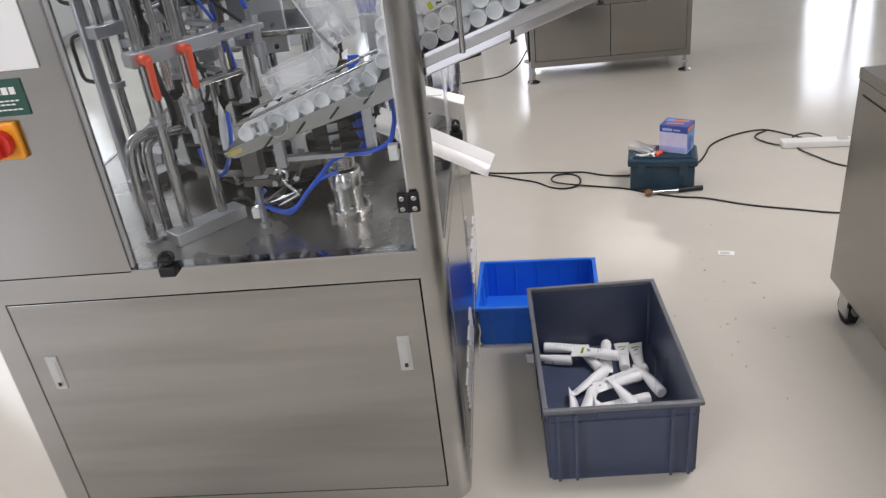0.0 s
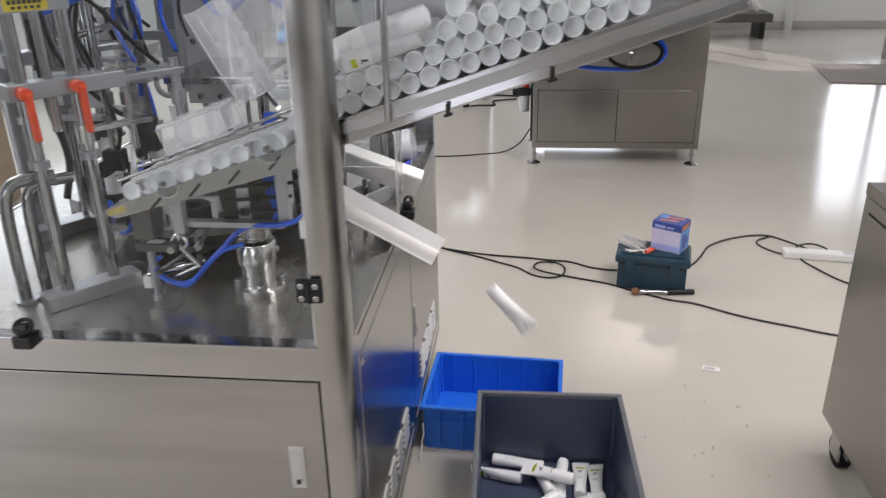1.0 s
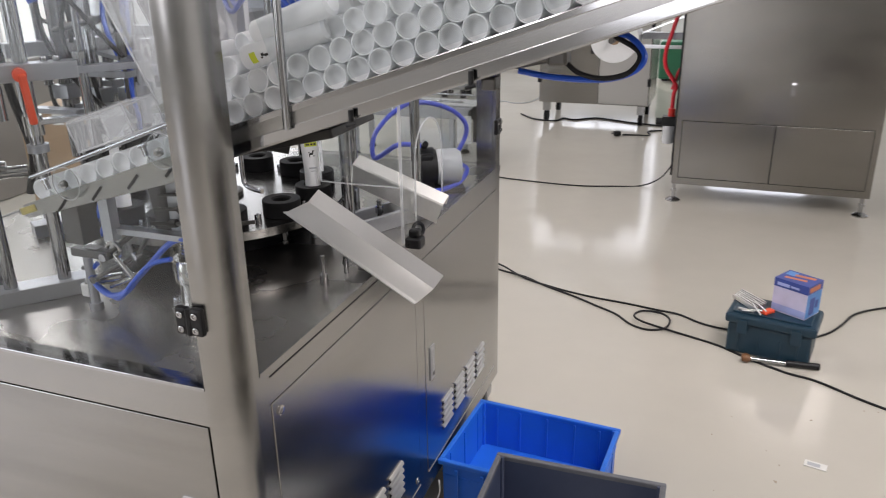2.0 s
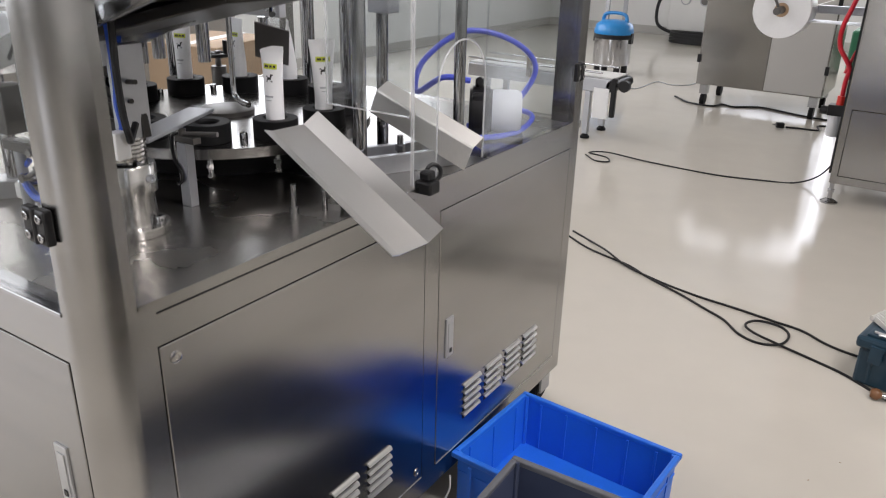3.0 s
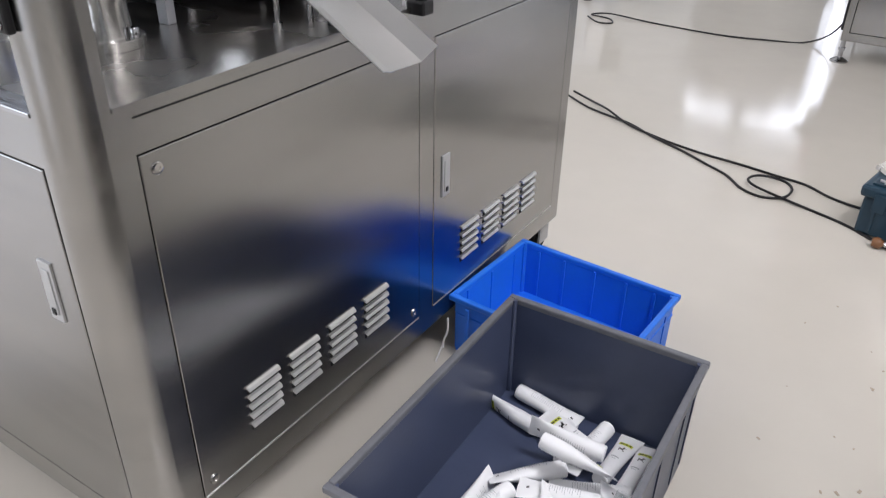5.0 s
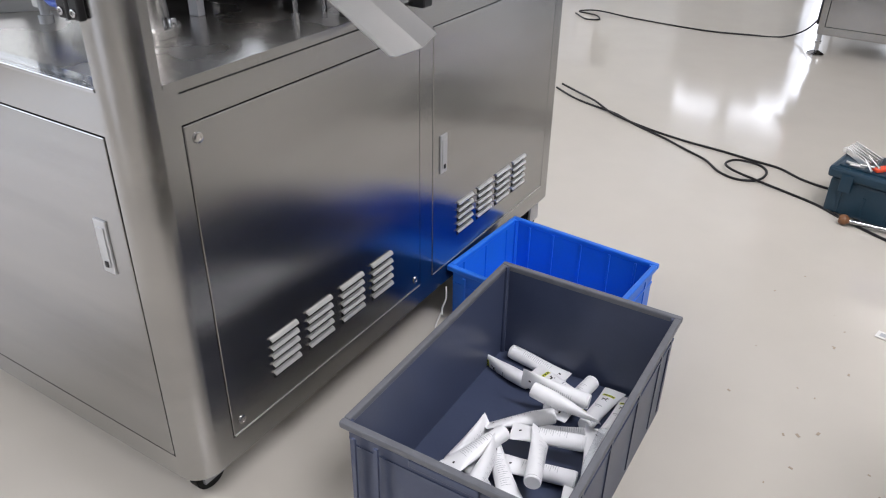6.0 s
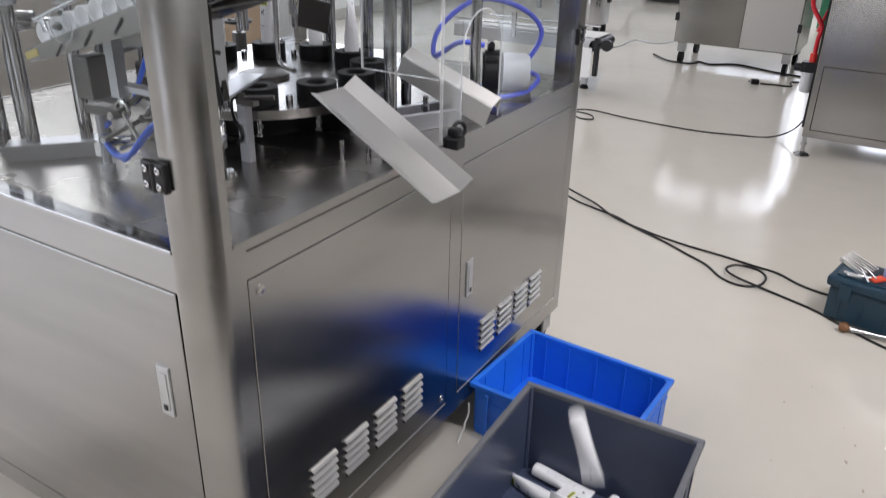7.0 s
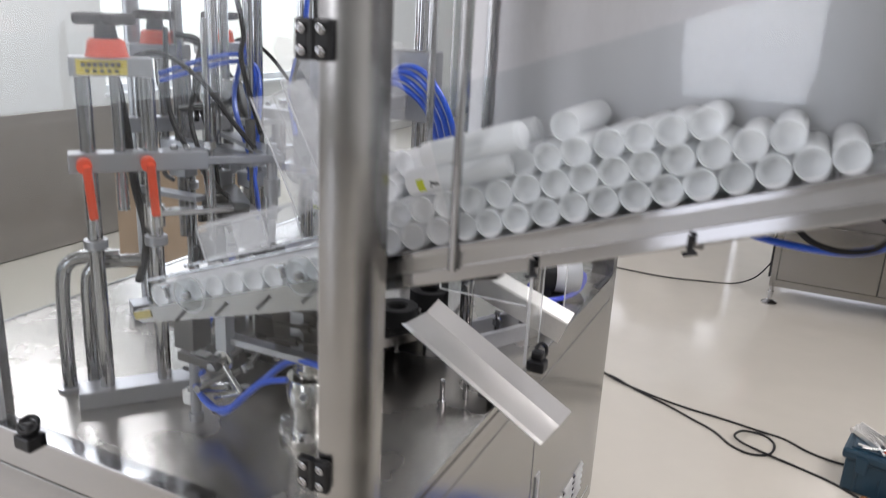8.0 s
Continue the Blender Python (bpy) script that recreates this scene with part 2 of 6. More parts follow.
ACRYLIC_EDGE = milky_sheet("acrylic_cut_edge", 0.66)
# gloss raised above plain acrylic to put in the whitish veil of room reflections
ACRYLIC_SIDE = clear_sheet("veiled_clear_acrylic", (0.92, 0.935, 0.94), 0.08, 0.085)
ACRYLIC_HAZY = milky_sheet("hazy_acrylic", 0.76)
FILM_CLEAR = milky_sheet("crumpled_clear_film", 0.78)
GLASS = clear_sheet("window_glass", (0.96, 0.98, 0.98), 0.01)
DIFFUSER = material("lit_diffuser", (0.9, 0.9, 0.88), 0.6, emission=2.0)
GLARE = material("outdoor_haze", (1.0, 0.94, 0.87), 0.9, emission=1.2)
SCREEN_WHITE = material("pale_panel_plate", (0.72, 0.72, 0.72), 0.45, wear=0.04)


# ---------------------------------------------------------------- mesh helpers
def put(bm, m):
    """Moves all of a bmesh by a matrix."""
    bm.transform(m)
    return bm


def box(x0, x1, y0, y1, z0, z1, bevel=0.0, segments=2):
    bm = bmesh.new()
    bmesh.ops.create_cube(bm, size=1)
    bm.transform(Matrix.Translation(((x0 + x1) / 2, (y0 + y1) / 2, (z0 + z1) / 2)) @ Matrix.Diagonal((abs(x1 - x0), abs(y1 - y0), abs(z1 - z0), 1)))
    if bevel:
        bmesh.ops.bevel(bm, geom=bm.edges[:], offset=bevel, segments=segments, affect="EDGES", profile=0.5)
    return bm


def cyl(r, z0, z1, at=(0, 0), r2=None, sides=24, bevel=0.0):
    """An upright cylinder or cone with smooth sides."""
    bm = bmesh.new()
    bmesh.ops.create_cone(bm, cap_ends=True, segments=sides, radius1=r, radius2=r if r2 is None else r2, depth=z1 - z0)
    bm.transform(Matrix.Translation((at[0], at[1], (z0 + z1) / 2)))
    if bevel:
        rims = [e for e in bm.edges if any(len(f.verts) > 4 for f in e.link_faces)]
        bmesh.ops.bevel(bm, geom=rims, offset=bevel, segments=2, affect="EDGES")
    for f in bm.faces:
        f.smooth = len(f.verts) == 4
    return bm


def lathe(rows, sides=24, closed=True):
    """Turns (radius, height) rows about the z axis."""
    bm = bmesh.new()
    rings = []
    for r, z in rows:
        if r < 1e-6:
            rings.append([bm.verts.new((0, 0, z))])
        else:
            rings.append([bm.verts.new((r * math.cos(2 * math.pi * k / sides), r * math.sin(2 * math.pi * k / sides), z)) for k in range(sides)])
    for a, b in zip(rings, rings[1:]):
        for k in range(sides):
            j = (k + 1) % sides
            if len(a) == 1 and len(b) > 1:
                bm.faces.new((a[0], b[j], b[k]))
            elif len(b) == 1 and len(a) > 1:
                bm.faces.new((a[k], a[j], b[0]))
            elif len(a) > 1:
                bm.faces.new((a[k], a[j], b[j], b[k]))
    bmesh.ops.recalc_face_normals(bm, faces=bm.faces[:])
    for f in bm.faces:
        f.smooth = True
    return bm


def rod(a, b, r, sides=16):
    """A round bar between two points."""
    a, b = Vector(a), Vector(b)
    bm = cyl(r, 0, (b - a).length, sides=sides)
    bm.transform(Matrix.Translation(a) @ (b - a).to_track_quat("Z", "Y").to_matrix().to_4x4())
    return bm


def smooth_path(points, steps=6):
    """A Catmull-Rom line through points."""
    p = [Vector(q) for q in points]
    p = [2 * p[0] - p[1]] + p + [2 * p[-1] - p[-2]]
    out = []
    for i in range(1, len(p) - 2):
        for s in range(steps):
            t = s / steps
            a, b, c, d = p[i - 1], p[i], p[i + 1], p[i + 2]
            out.append(0.5 * (2 * b + (c - a) * t + (2 * a - 5 * b + 4 * c - d) * t * t + (3 * b - a - 3 * c + d) * t ** 3))
    out.append(p[-2])
    return out


def hose(points, r, steps=6, sides=8):
    """A round hose, pipe or cable through points."""
    path = smooth_path(points, steps) if steps else [Vector(q) for q in points]
    bm = bmesh.new()
    rings, side = [], None
    for i, q in enumerate(path):
        way = (path[min(i + 1, len(path) - 1)] - path[max(i - 1, 0)]).normalized()
        if side is None:
            side = way.orthogonal().normalized()
        side = (side - way * side.dot(way)).normalized()
        up = way.cross(side)
        rings.append([bm.verts.new(q + r * (math.cos(2 * math.pi * k / sides) * side + math.sin(2 * math.pi * k / sides) * up)) for k in range(sides)])
    for a, b in zip(rings, rings[1:]):
        for k in range(sides):
            f = bm.faces.new((a[k], a[(k + 1) % sides], b[(k + 1) % sides], b[k]))
            f.smooth = True
    bm.faces.new(rings[0][::-1])
    bm.faces.new(rings[-1])
    return bm


def torus(R, r, sides=28, ring=8):
    pts = [(R * math.cos(2 * math.pi * k / sides), R * math.sin(2 * math.pi * k / sides), 0) for k in range(sides + 1)]
    return hose(pts, r, 0, ring)


def prism(outline, depth):
    """An outline in x and z, drawn out along y from 0 to depth."""
    bm = bmesh.new()
    a = [bm.verts.new((x, 0, z)) for x, z in outline]
    b = [bm.verts.new((x, depth, z)) for x, z in outline]
    bm.faces.new(a)
    bm.faces.new(b[::-1])
    for k in range(len(a)):
        j = (k + 1) % len(a)
        bm.faces.new((a[j], a[k], b[k], b[j]))
    bmesh.ops.recalc_face_normals(bm, faces=bm.faces[:])
    return bm


def sheet(profile, length, thick):
    """A folded sheet: a profile in y and z, given thickness, drawn out along x."""
    pts = [Vector((0, y, z)) for y, z in profile]
    norms = []
    for i in range(len(pts)):
        d = (pts[min(i + 1, len(pts) - 1)] - pts[max(i - 1, 0)]).normalized()
        norms.append(Vector((0, -d.z, d.y)))
    ring = pts + [p - n * thick for p, n in zip(reversed(pts), reversed(norms))]
    bm = bmesh.new()
    a = [bm.verts.new(p) for p in ring]
    b = [bm.verts.new(p + Vector((length, 0, 0))) for p in ring]
    m = len(ring)
    for k in range(m):
        j = (k + 1) % m
        bm.faces.new((a[k], a[j], b[j], b[k]))
    n = len(pts)
    for k in range(n - 1):
        bm.faces.new((a[k], a[k + 1], a[m - 2 - k], a[m - 1 - k]))
        bm.faces.new((b[k], b[k + 1], b[m - 2 - k], b[m - 1 - k]))
    bmesh.ops.recalc_face_normals(bm, faces=bm.faces[:])
    return bm


def join(*parts):
    """Several bmeshes of one piece in one."""
    out = bmesh.new()
    for bm in parts:
        me = bpy.data.meshes.new("piece")
        bm.to_mesh(me)
        bm.free()
        out.from_mesh(me)
        bpy.data.meshes.remove(me)
    return out


def part(name, bm, mat, parent=None, label="", kind=""):
    me = bpy.data.meshes.new(name)
    bm.normal_update()
    for e in bm.edges:
        if len(e.link_faces) == 2 and e.calc_face_angle(0.0) > 0.7:
            e.smooth = False
    bm.to_mesh(me)
    bm.free()
    for one in mat if isinstance(mat, (list, tuple)) else (mat,):
        me.materials.append(one)
    ob = new(name, me)
    if parent:
        ob.parent = parent
    return tagged(ob, label=label, kind=kind)


def thing(name, label, category, group="", at=None, kind=""):
    ob = new(name)
    ob.empty_display_size = 0.1
    if at is not None:
        ob.matrix_world = at
    return tagged(ob, label, category, group, kind)


def bolt(r, h, at, axis="z"):
    """A socket-head bolt: a round head with a recess, pointing along an axis."""
    bm = lathe([(0, 0), (r, 0), (r, h * 0.8), (r * 0.85, h), (r * 0.5, h), (r * 0.5, h * 0.6), (0, h * 0.6)], sides=14)
    turn = {"z": Matrix(), "x": pose(0, 0, 0, 0, 90, 0), "-y": pose(0, 0, 0, 90, 0, 0), "-z": pose(0, 0, 0, 180, 0, 0)}[axis]
    return put(bm, Matrix.Translation(at) @ turn)


# ---------------------------------------------------------------- the room
ground = part("floor", box(WX0, WX1, WY0, WY1, -0.12, 0.0), FLOOR)
tagged(ground, "glossy beige epoxy resin factory floor with scuffs", "floor", kind="structure")
part_c = part("ceiling", box(WX0 - 0.2, WX1 + 0.2, WY0 - 0.2, WY1 + 0.2, TOP, TOP + 0.12), CEIL)
tagged(part_c, "plain white ceiling of the workshop", "ceiling", kind="structure")


def wall_with_windows(name, length, openings, m, label):
    """A wall along local x from 0 to length, 0.2 thick towards local +y, cut by openings (start, end, sill, head)."""
    pieces, x = [], 0.0
    for a, b, lo, hi in sorted(openings):
        pieces += [box(x, a, 0, 0.2, 0, TOP), box(a, b, 0, 0.2, 0, lo), box(a, b, 0, 0.2, hi, TOP)]
        x = b
    pieces.append(box(x, length, 0, 0.2, 0, TOP))
    ob = part(name, put(join(*pieces), m), WALL)
    tagged(ob, label, "wall", kind="structure")
    skirt = part("baseboard", put(box(0.0, length, -0.012, -0.002, 0.003, 0.1), m), TRIMM)
    tagged(skirt, "grey skirting along the foot of the wall", "baseboard", kind="structure")
    for k, (a, b, lo, hi) in enumerate(sorted(openings)):
        w = thing("window_" + str(k + 1), "white-framed window with clear glass letting in daylight", "window", kind="structure")
        w.matrix_world = m
        f = 0.05
        part("window_frame", join(box(a, b, 0.06, 0.12, lo, lo + f), box(a, b, 0.06, 0.12, hi - f, hi), box(a, a + f, 0.06, 0.12, lo + f, hi - f), box(b - f, b, 0.06, 0.12, lo + f, hi - f),
                                  box((a + b) / 2 - 0.02, (a + b) / 2 + 0.02, 0.065, 0.115, lo + f, hi - f)), FRAME_WHITE, w)
        part("window_sill", box(a - 0.02, b + 0.02, -0.04, 0.058, lo - 0.03, lo - 0.002, 0.004), FRAME_WHITE, w)
        for c, d in ((a + f, (a + b) / 2 - 0.02), ((a + b) / 2 + 0.02, b - f)):
            pane = part("pane", box(c, d, 0.087, 0.093, lo + f, hi - f), GLASS, w)
            pane.visible_shadow = False
    return ob


def on(wall):
    return [(c, w, lo, hi) for where, c, w, lo, hi in WINDOWS if where == wall]


wall_with_windows("wall_north", WX1 - WX0, [(c - w / 2 - WX0, c + w / 2 - WX0, lo, hi) for c, w, lo, hi in on("north")], pose(WX0, WY1, 0), "white far wall of the workshop with windows")
wall_with_windows("wall_south", WX1 - WX0, [(WX1 - c - w / 2, WX1 - c + w / 2, lo, hi) for c, w, lo, hi in on("south")], pose(WX1, WY0, 0, 0, 0, 180), "white workshop wall with windows")
wall_with_windows("wall_west", WY1 - WY0, [(c - w / 2 - WY0, c + w / 2 - WY0, lo, hi) for c, w, lo, hi in on("west")], pose(WX0, WY0, 0, 0, 0, 90), "white workshop wall with windows beside the machine")
wall_with_windows("wall_east", WY1 - WY0, [], pose(WX1, WY1, 0, 0, 0, -90), "plain white workshop wall")
# overcast brightness beyond the window in the west wall
glare = part("backdrop", box(WX0 - 1.5, WX0 - 1.48, 3.2, 11.0, -0.5, 4.0), GLARE)
tagged(glare, "bright hazy daylight outside the window", "backdrop", kind="structure")
# assumed fixtures that house the overhead lamps, out of view
for x, y in CEILING_LIGHTS:
    lum = thing("ceiling_light", "assumed flat white rectangular ceiling light panel, out of view", "ceiling light", "ceiling lights", pose(x, y, TOP))
    part("frame", join(box(-0.62, 0.62, -0.32, -0.29, -0.04, 0), box(-0.62, 0.62, 0.29, 0.32, -0.04, 0), box(-0.62, -0.59, -0.29, 0.29, -0.04, 0), box(0.59, 0.62, -0.29, 0.29, -0.04, 0)), FRAME_WHITE, lum)
    part("diffuser", box(-0.59, 0.59, -0.29, 0.29, -0.03, -0.02), DIFFUSER, lum)


# ---------------------------------------------------------------- the tube filling machine
# cabinet: right side at X1, front at Y0, back at Y1, left at X0; ZB to ZT, table at ZT
X0, X1, Y0, Y1, ZB, ZT = -1.125, -0.108, 1.281, 2.632, 0.105, 0.797
machine = thing("tube_filling_machine", "brushed stainless steel rotary tube filling machine with open guard", "machine")


def corner_post(x_in, x_out, y_in, y_out, z0, z1, r, sx, sy):
    """A square post with one rounded outer corner, at (x_out, y_out)."""
    pts = [(x_in, y_in), (x_out, y_in)]
    cx, cy = x_out - sx * r, y_out - sy * r
    for k in range(9):
        a = math.pi / 2 * k / 8
        pts.append((cx + sx * r * math.cos(a), cy + sy * r * math.sin(a)))
    pts.append((x_in, y_out))
    bm = bmesh.new()
    lo = [bm.verts.new((x, y, z0)) for x, y in pts]
    hi = [bm.verts.new((x, y, z1)) for x, y in pts]
    bm.faces.new(lo)
    bm.faces.new(hi)
    for k in range(len(lo)):
        j = (k + 1) % len(lo)
        f = bm.faces.new((lo[k], lo[j], hi[j], hi[k]))
        f.smooth = 1 < k < 10
    bmesh.ops.recalc_face_normals(bm, faces=bm.faces[:])
    return bm


POST_TOP = 1.95
part("corner_post", corner_post(-0.158, X1, 1.345, Y0, ZB, POST_TOP, 0.049, 1, -1), STEEL_H, machine, "rounded brushed steel corner post")
part("rear_post", corner_post(-0.165, X1, 2.573, Y1, ZB, POST_TOP, 0.02, 1, 1), STEEL_V, machine)
part("rear_post", corner_post(X0 + 0.06, X0, 2.573, Y1, ZB, POST_TOP, 0.02, -1, 1), STEEL_V, machine)
part("top_frame", join(box(-0.158, X1, 1.345, 2.573, POST_TOP - 0.06, POST_TOP), box(X0, -0.158, Y0, Y0 + 0.06, POST_TOP - 0.06, POST_TOP), box(X0 + 0.06, -0.165, Y1 - 0.06, Y1, POST_TOP - 0.06, POST_TOP)), STEEL_H, machine)

# front frame round the door, with the rail under the window
part("front_frame", join(box(-1.068, -0.158, Y0, Y0 + 0.03, 0.737, ZT), box(-1.068, -0.158, Y0, Y0 + 0.03, ZB, 0.153), box(X0, -1.068, Y0, Y0 + 0.03, ZB, ZT)), STEEL_H, machine)
part("door_gap", box(-1.068, -0.158, Y0 + 0.012, Y0 + 0.02, 0.153, 0.737), SEAM, machine)
front_door = part("front_door", box(-1.0645, -0.1615, Y0 - 0.001, Y0 + 0.011, 0.1555, 0.7345, 0.0015), STEEL_FRONT, machine, "brushed steel lower door with two lift handles")


def door_handle(parent, x, z, side=False, y=0.0):
    """A recessed pull: a pale plate with a raised lip."""
    if side:
        f = lambda a, b, p, q, c, d: box(X1 + p, X1 + q, a, b, c, d, 0.0012)
    else:
        f = lambda a, b, p, q, c, d: box(a, b, Y0 - q, Y0 - p, c, d, 0.0012)
    o = y if side else x
    h = part("handle", f(o - 0.0135, o + 0.0135, 0.0, 0.004, z - 0.045, z + 0.045), HANDLE, parent, "pale satin lift handle plate")
    part("grip_lip", f(o - 0.008, o + 0.008, 0.004, 0.0055, z - 0.034, z + 0.034), HANDLE, h)
    part("key_slot", f(o - 0.004, o + 0.004, 0.0055, 0.007, z - 0.034, z - 0.024), BLACK, h)


door_handle(front_door, -1.014, 0.552)
door_handle(front_door, -0.2135, 0.552)

# front window sill and edges
part("window_sill", box(-0.762, -0.158, Y0 - 0.002, Y0 + 0.03, ZT, ZT + 0.006, 0.001), CHROME, machine)
front_window = part("window_guard", box(-0.757, -0.163, Y0 + 0.008, Y0 + 0.013, ZT + 0.008, 1.9), ACRYLIC, machine, "clear acrylic front guard door")
front_window.visible_shadow = False
part("guard_edge", box(-0.163, -0.158, Y0 + 0.006, Y0 + 0.015, ZT + 0.008, 1.9), ACRYLIC_EDGE, machine)
part("guard_edge", box(-0.762, -0.757, Y0 + 0.006, Y0 + 0.015, ZT + 0.008, 1.9), ACRYLIC_EDGE, machine)

# left control panel with plate, label and switch
part("control_panel", box(X0, -0.762, Y0, Y0 + 0.035, ZT + 0.001, POST_TOP - 0.061, 0.003), STEEL_V, machine)
part("panel_plate", box(-1.06, -0.803, Y0 - 0.004, Y0, 1.237, 1.62, 0.001), SCREEN_WHITE, machine, "pale blank plate")
notice = part("notice_label", box(-0.985, -0.85, Y0 - 0.0025, Y0, 1.152, 1.222), GREEN_LABEL, machine, "dark green notice with unreadable pale writing")
for k, (a, b, z, h) in enumerate([(-0.955, -0.866, 1.2, 0.014), (-0.965, -0.865, 1.181, 0.003), (-0.965, -0.872, 1.174, 0.003), (-0.965, -0.862, 1.164, 0.003)]):
    x = a
    while x < b:
        w = 0.012 if k == 0 else 0.008
        part("writing_bar", box(x, min(x + w, b), Y0 - 0.0031, Y0 - 0.0026, z - h / 2, z + h / 2), WHITE_PLASTIC, notice)
        x += w * 1.3
switch = part("main_switch", box(-0.96, -0.886, Y0 - 0.012, Y0, 1.068, 1.142, 0.004), SWITCH_YELLOW, machine, "orange-yellow plate with red rotary knob")
part("switch_knob", join(put(cyl(0.027, 0, 0.016, sides=24, bevel=0.002), Matrix.Translation((-0.923, Y0 - 0.012, 1.105)) @ pose(0, 0, 0, 90, 0, 0)), box(-0.93, -0.916, Y0 - 0.042, Y0 - 0.027, 1.08, 1.13, 0.003)), RED, switch)

# table
part("tabletop", join(box(X0 + 0.004, X1 - 0.002, 1.346, Y1 - 0.004, ZT - 0.02, ZT), box(X0 + 0.004, -0.158, Y0 + 0.032, 1.346, ZT - 0.02, ZT)), STEEL_TABLE, machine, "reflective satin steel tabletop")
part("table_edge", box(X1 - 0.002, X1 + 0.001, 1.346, 2.573, ZT - 0.0035, ZT + 0.002), STEEL_H, machine)
part("table_edge", box(X0 - 0.002, X0 + 0.006, Y0 + 0.04, Y1 - 0.06, ZT - 0.02, ZT + 0.002), CHROME, machine)

part("fold_line", box(X1 - 0.001, X1 + 0.0008, 1.371, 1.915, 0.7799, 0.7821), SEAM, machine)

# right side: frame, two panels
part("side_frame", join(box(X1 - 0.03, X1, 1.345, 2.573, 0.736, ZT - 0.004), box(X1 - 0.03, X1, 1.345, 2.573, ZB, 0.153), box(X1 - 0.03, X1, 1.953, 2.0, 0.153, 0.736), box(X1 - 0.03, X1, 1.345, 1.366, 0.153, 0.736)), STEEL_H, machine)
part("side_gap", box(X1 - 0.022, X1 - 0.012, 1.366, 2.573, 0.153, 0.736), SEAM, machine)
side_panel = part("side_panel", box(X1 - 0.011, X1 + 0.001, 1.368, 1.951, 0.155, 0.734, 0.0015), STEEL_H, machine, "brushed steel fixed panel with louvres")
side_door = part("side_door", box(X1 - 0.011, X1 + 0.001, 2.002, 2.571, 0.155, 0.734, 0.0015), STEEL_H, machine, "brushed steel door with louvres and handle")
for y in (1.39, 1.932):
    for z in (0.18, 0.711):
        part("screw", bolt(0.0085, 0.0022, (X1 + 0.001, y, z), "x"), TURNED, side_panel)
door_handle(side_door, 0, 0.45, True, 2.042)


def louvre(y, z, w):
    """One pressed louvre: a hood that stands out and opens downwards."""
    outline = [(0.0, -0.001), (0.0056, -0.0032), (0.0064, -0.0026), (0.0042, 0.0016), (0.0, 0.0032)]
    bm = prism(outline, w)
    return put(bm, Matrix.Translation((X1 + 0.001, y, z)))


hood = louvre(0, 0, 0.07)
slot = box(X1 + 0.0011, X1 + 0.0016, 0.001, 0.069, -0.0135, -0.0034)
# light strip on the hood's lower edge, its highlight drawn as a bar
lip = box(X1 + 0.0062, X1 + 0.0082, 0.0, 0.07, -0.0046, -0.0024, 0.0006, 1)
for panel, starts in ((side_panel, (1.476, 1.573, 1.672, 1.771)), (side_door, (2.107, 2.2, 2.292, 2.382))):
    hood_mesh, slot_mesh, lip_mesh = (bpy.data.meshes.new(n) for n in ("louvre", "slot", "lip"))
    hood.to_mesh(hood_mesh), slot.to_mesh(slot_mesh), lip.to_mesh(lip_mesh)
    hood_mesh.materials.append(LOUVRE), slot_mesh.materials.append(SEAM), lip_mesh.materials.append(LOUVRE)
    for y in starts:
        for k in range(5):
            ob = new("louvre", hood_mesh)
            ob.parent, ob.location = panel, (0, y, 0.226 + 0.0185 * k)
            gap = new("louvre_slot", slot_mesh)
            gap.parent, gap.location = ob, (0, 0, 0)
            rim = new("louvre_lip", lip_mesh)
            rim.parent, rim.location = ob, (0, 0, 0)
hood.free(), slot.free(), lip.free()
for panel, a, b in ((side_panel, 1.37, 1.949), (side_door, 2.004, 2.569)):
    part("bright_edge", box(X1 + 0.001, X1 + 0.0022, a, b, 0.1552, 0.1572), LOUVRE, panel, "lighter strip along the lower edge")

# the closed back and left of the cabinet, and its underside
part("back_panel", join(box(X0 + 0.06, -0.165, Y1 - 0.02, Y1, ZB, ZT - 0.021)), STEEL_H, machine)
part("left_panel", box(X0, X0 + 0.02, Y0 + 0.036, 2.572, ZB, ZT - 0.021), STEEL_H, machine)
part("base_plate", box(X0 + 0.021, X1 - 0.031, Y0 + 0.031, Y1 - 0.021, ZB, ZB + 0.01), STEEL_H, machine)
for x, y in ((-0.19, 1.36), (-0.15, 2.59), (-1.04, 1.36), (-1.04, 2.57)):
    caster = part("caster", join(box(x - 0.035, x + 0.035, y - 0.035, y + 0.035, ZB - 0.012, ZB - 0.001, 0.002), box(x - 0.022, x - 0.016, y - 0.025, y + 0.025, 0.03, ZB - 0.012), box(x + 0.016, x + 0.022, y - 0.025, y + 0.025, 0.03, ZB - 0.012)), ALU, machine)
    part("wheel", put(cyl(0.035, -0.013, 0.013, sides=24, bevel=0.003), Matrix.Translation((x, y, 0.036)) @ pose(0, 0, 0, 0, 90, 0)), RUBBER, caster)
    part("levelling_foot", join(cyl(0.028, 0.0, 0.012, (x - 0.05, y + 0.04)), cyl(0.007, 0.012, ZB, (x - 0.05, y + 0.04))), CHROME, caster)


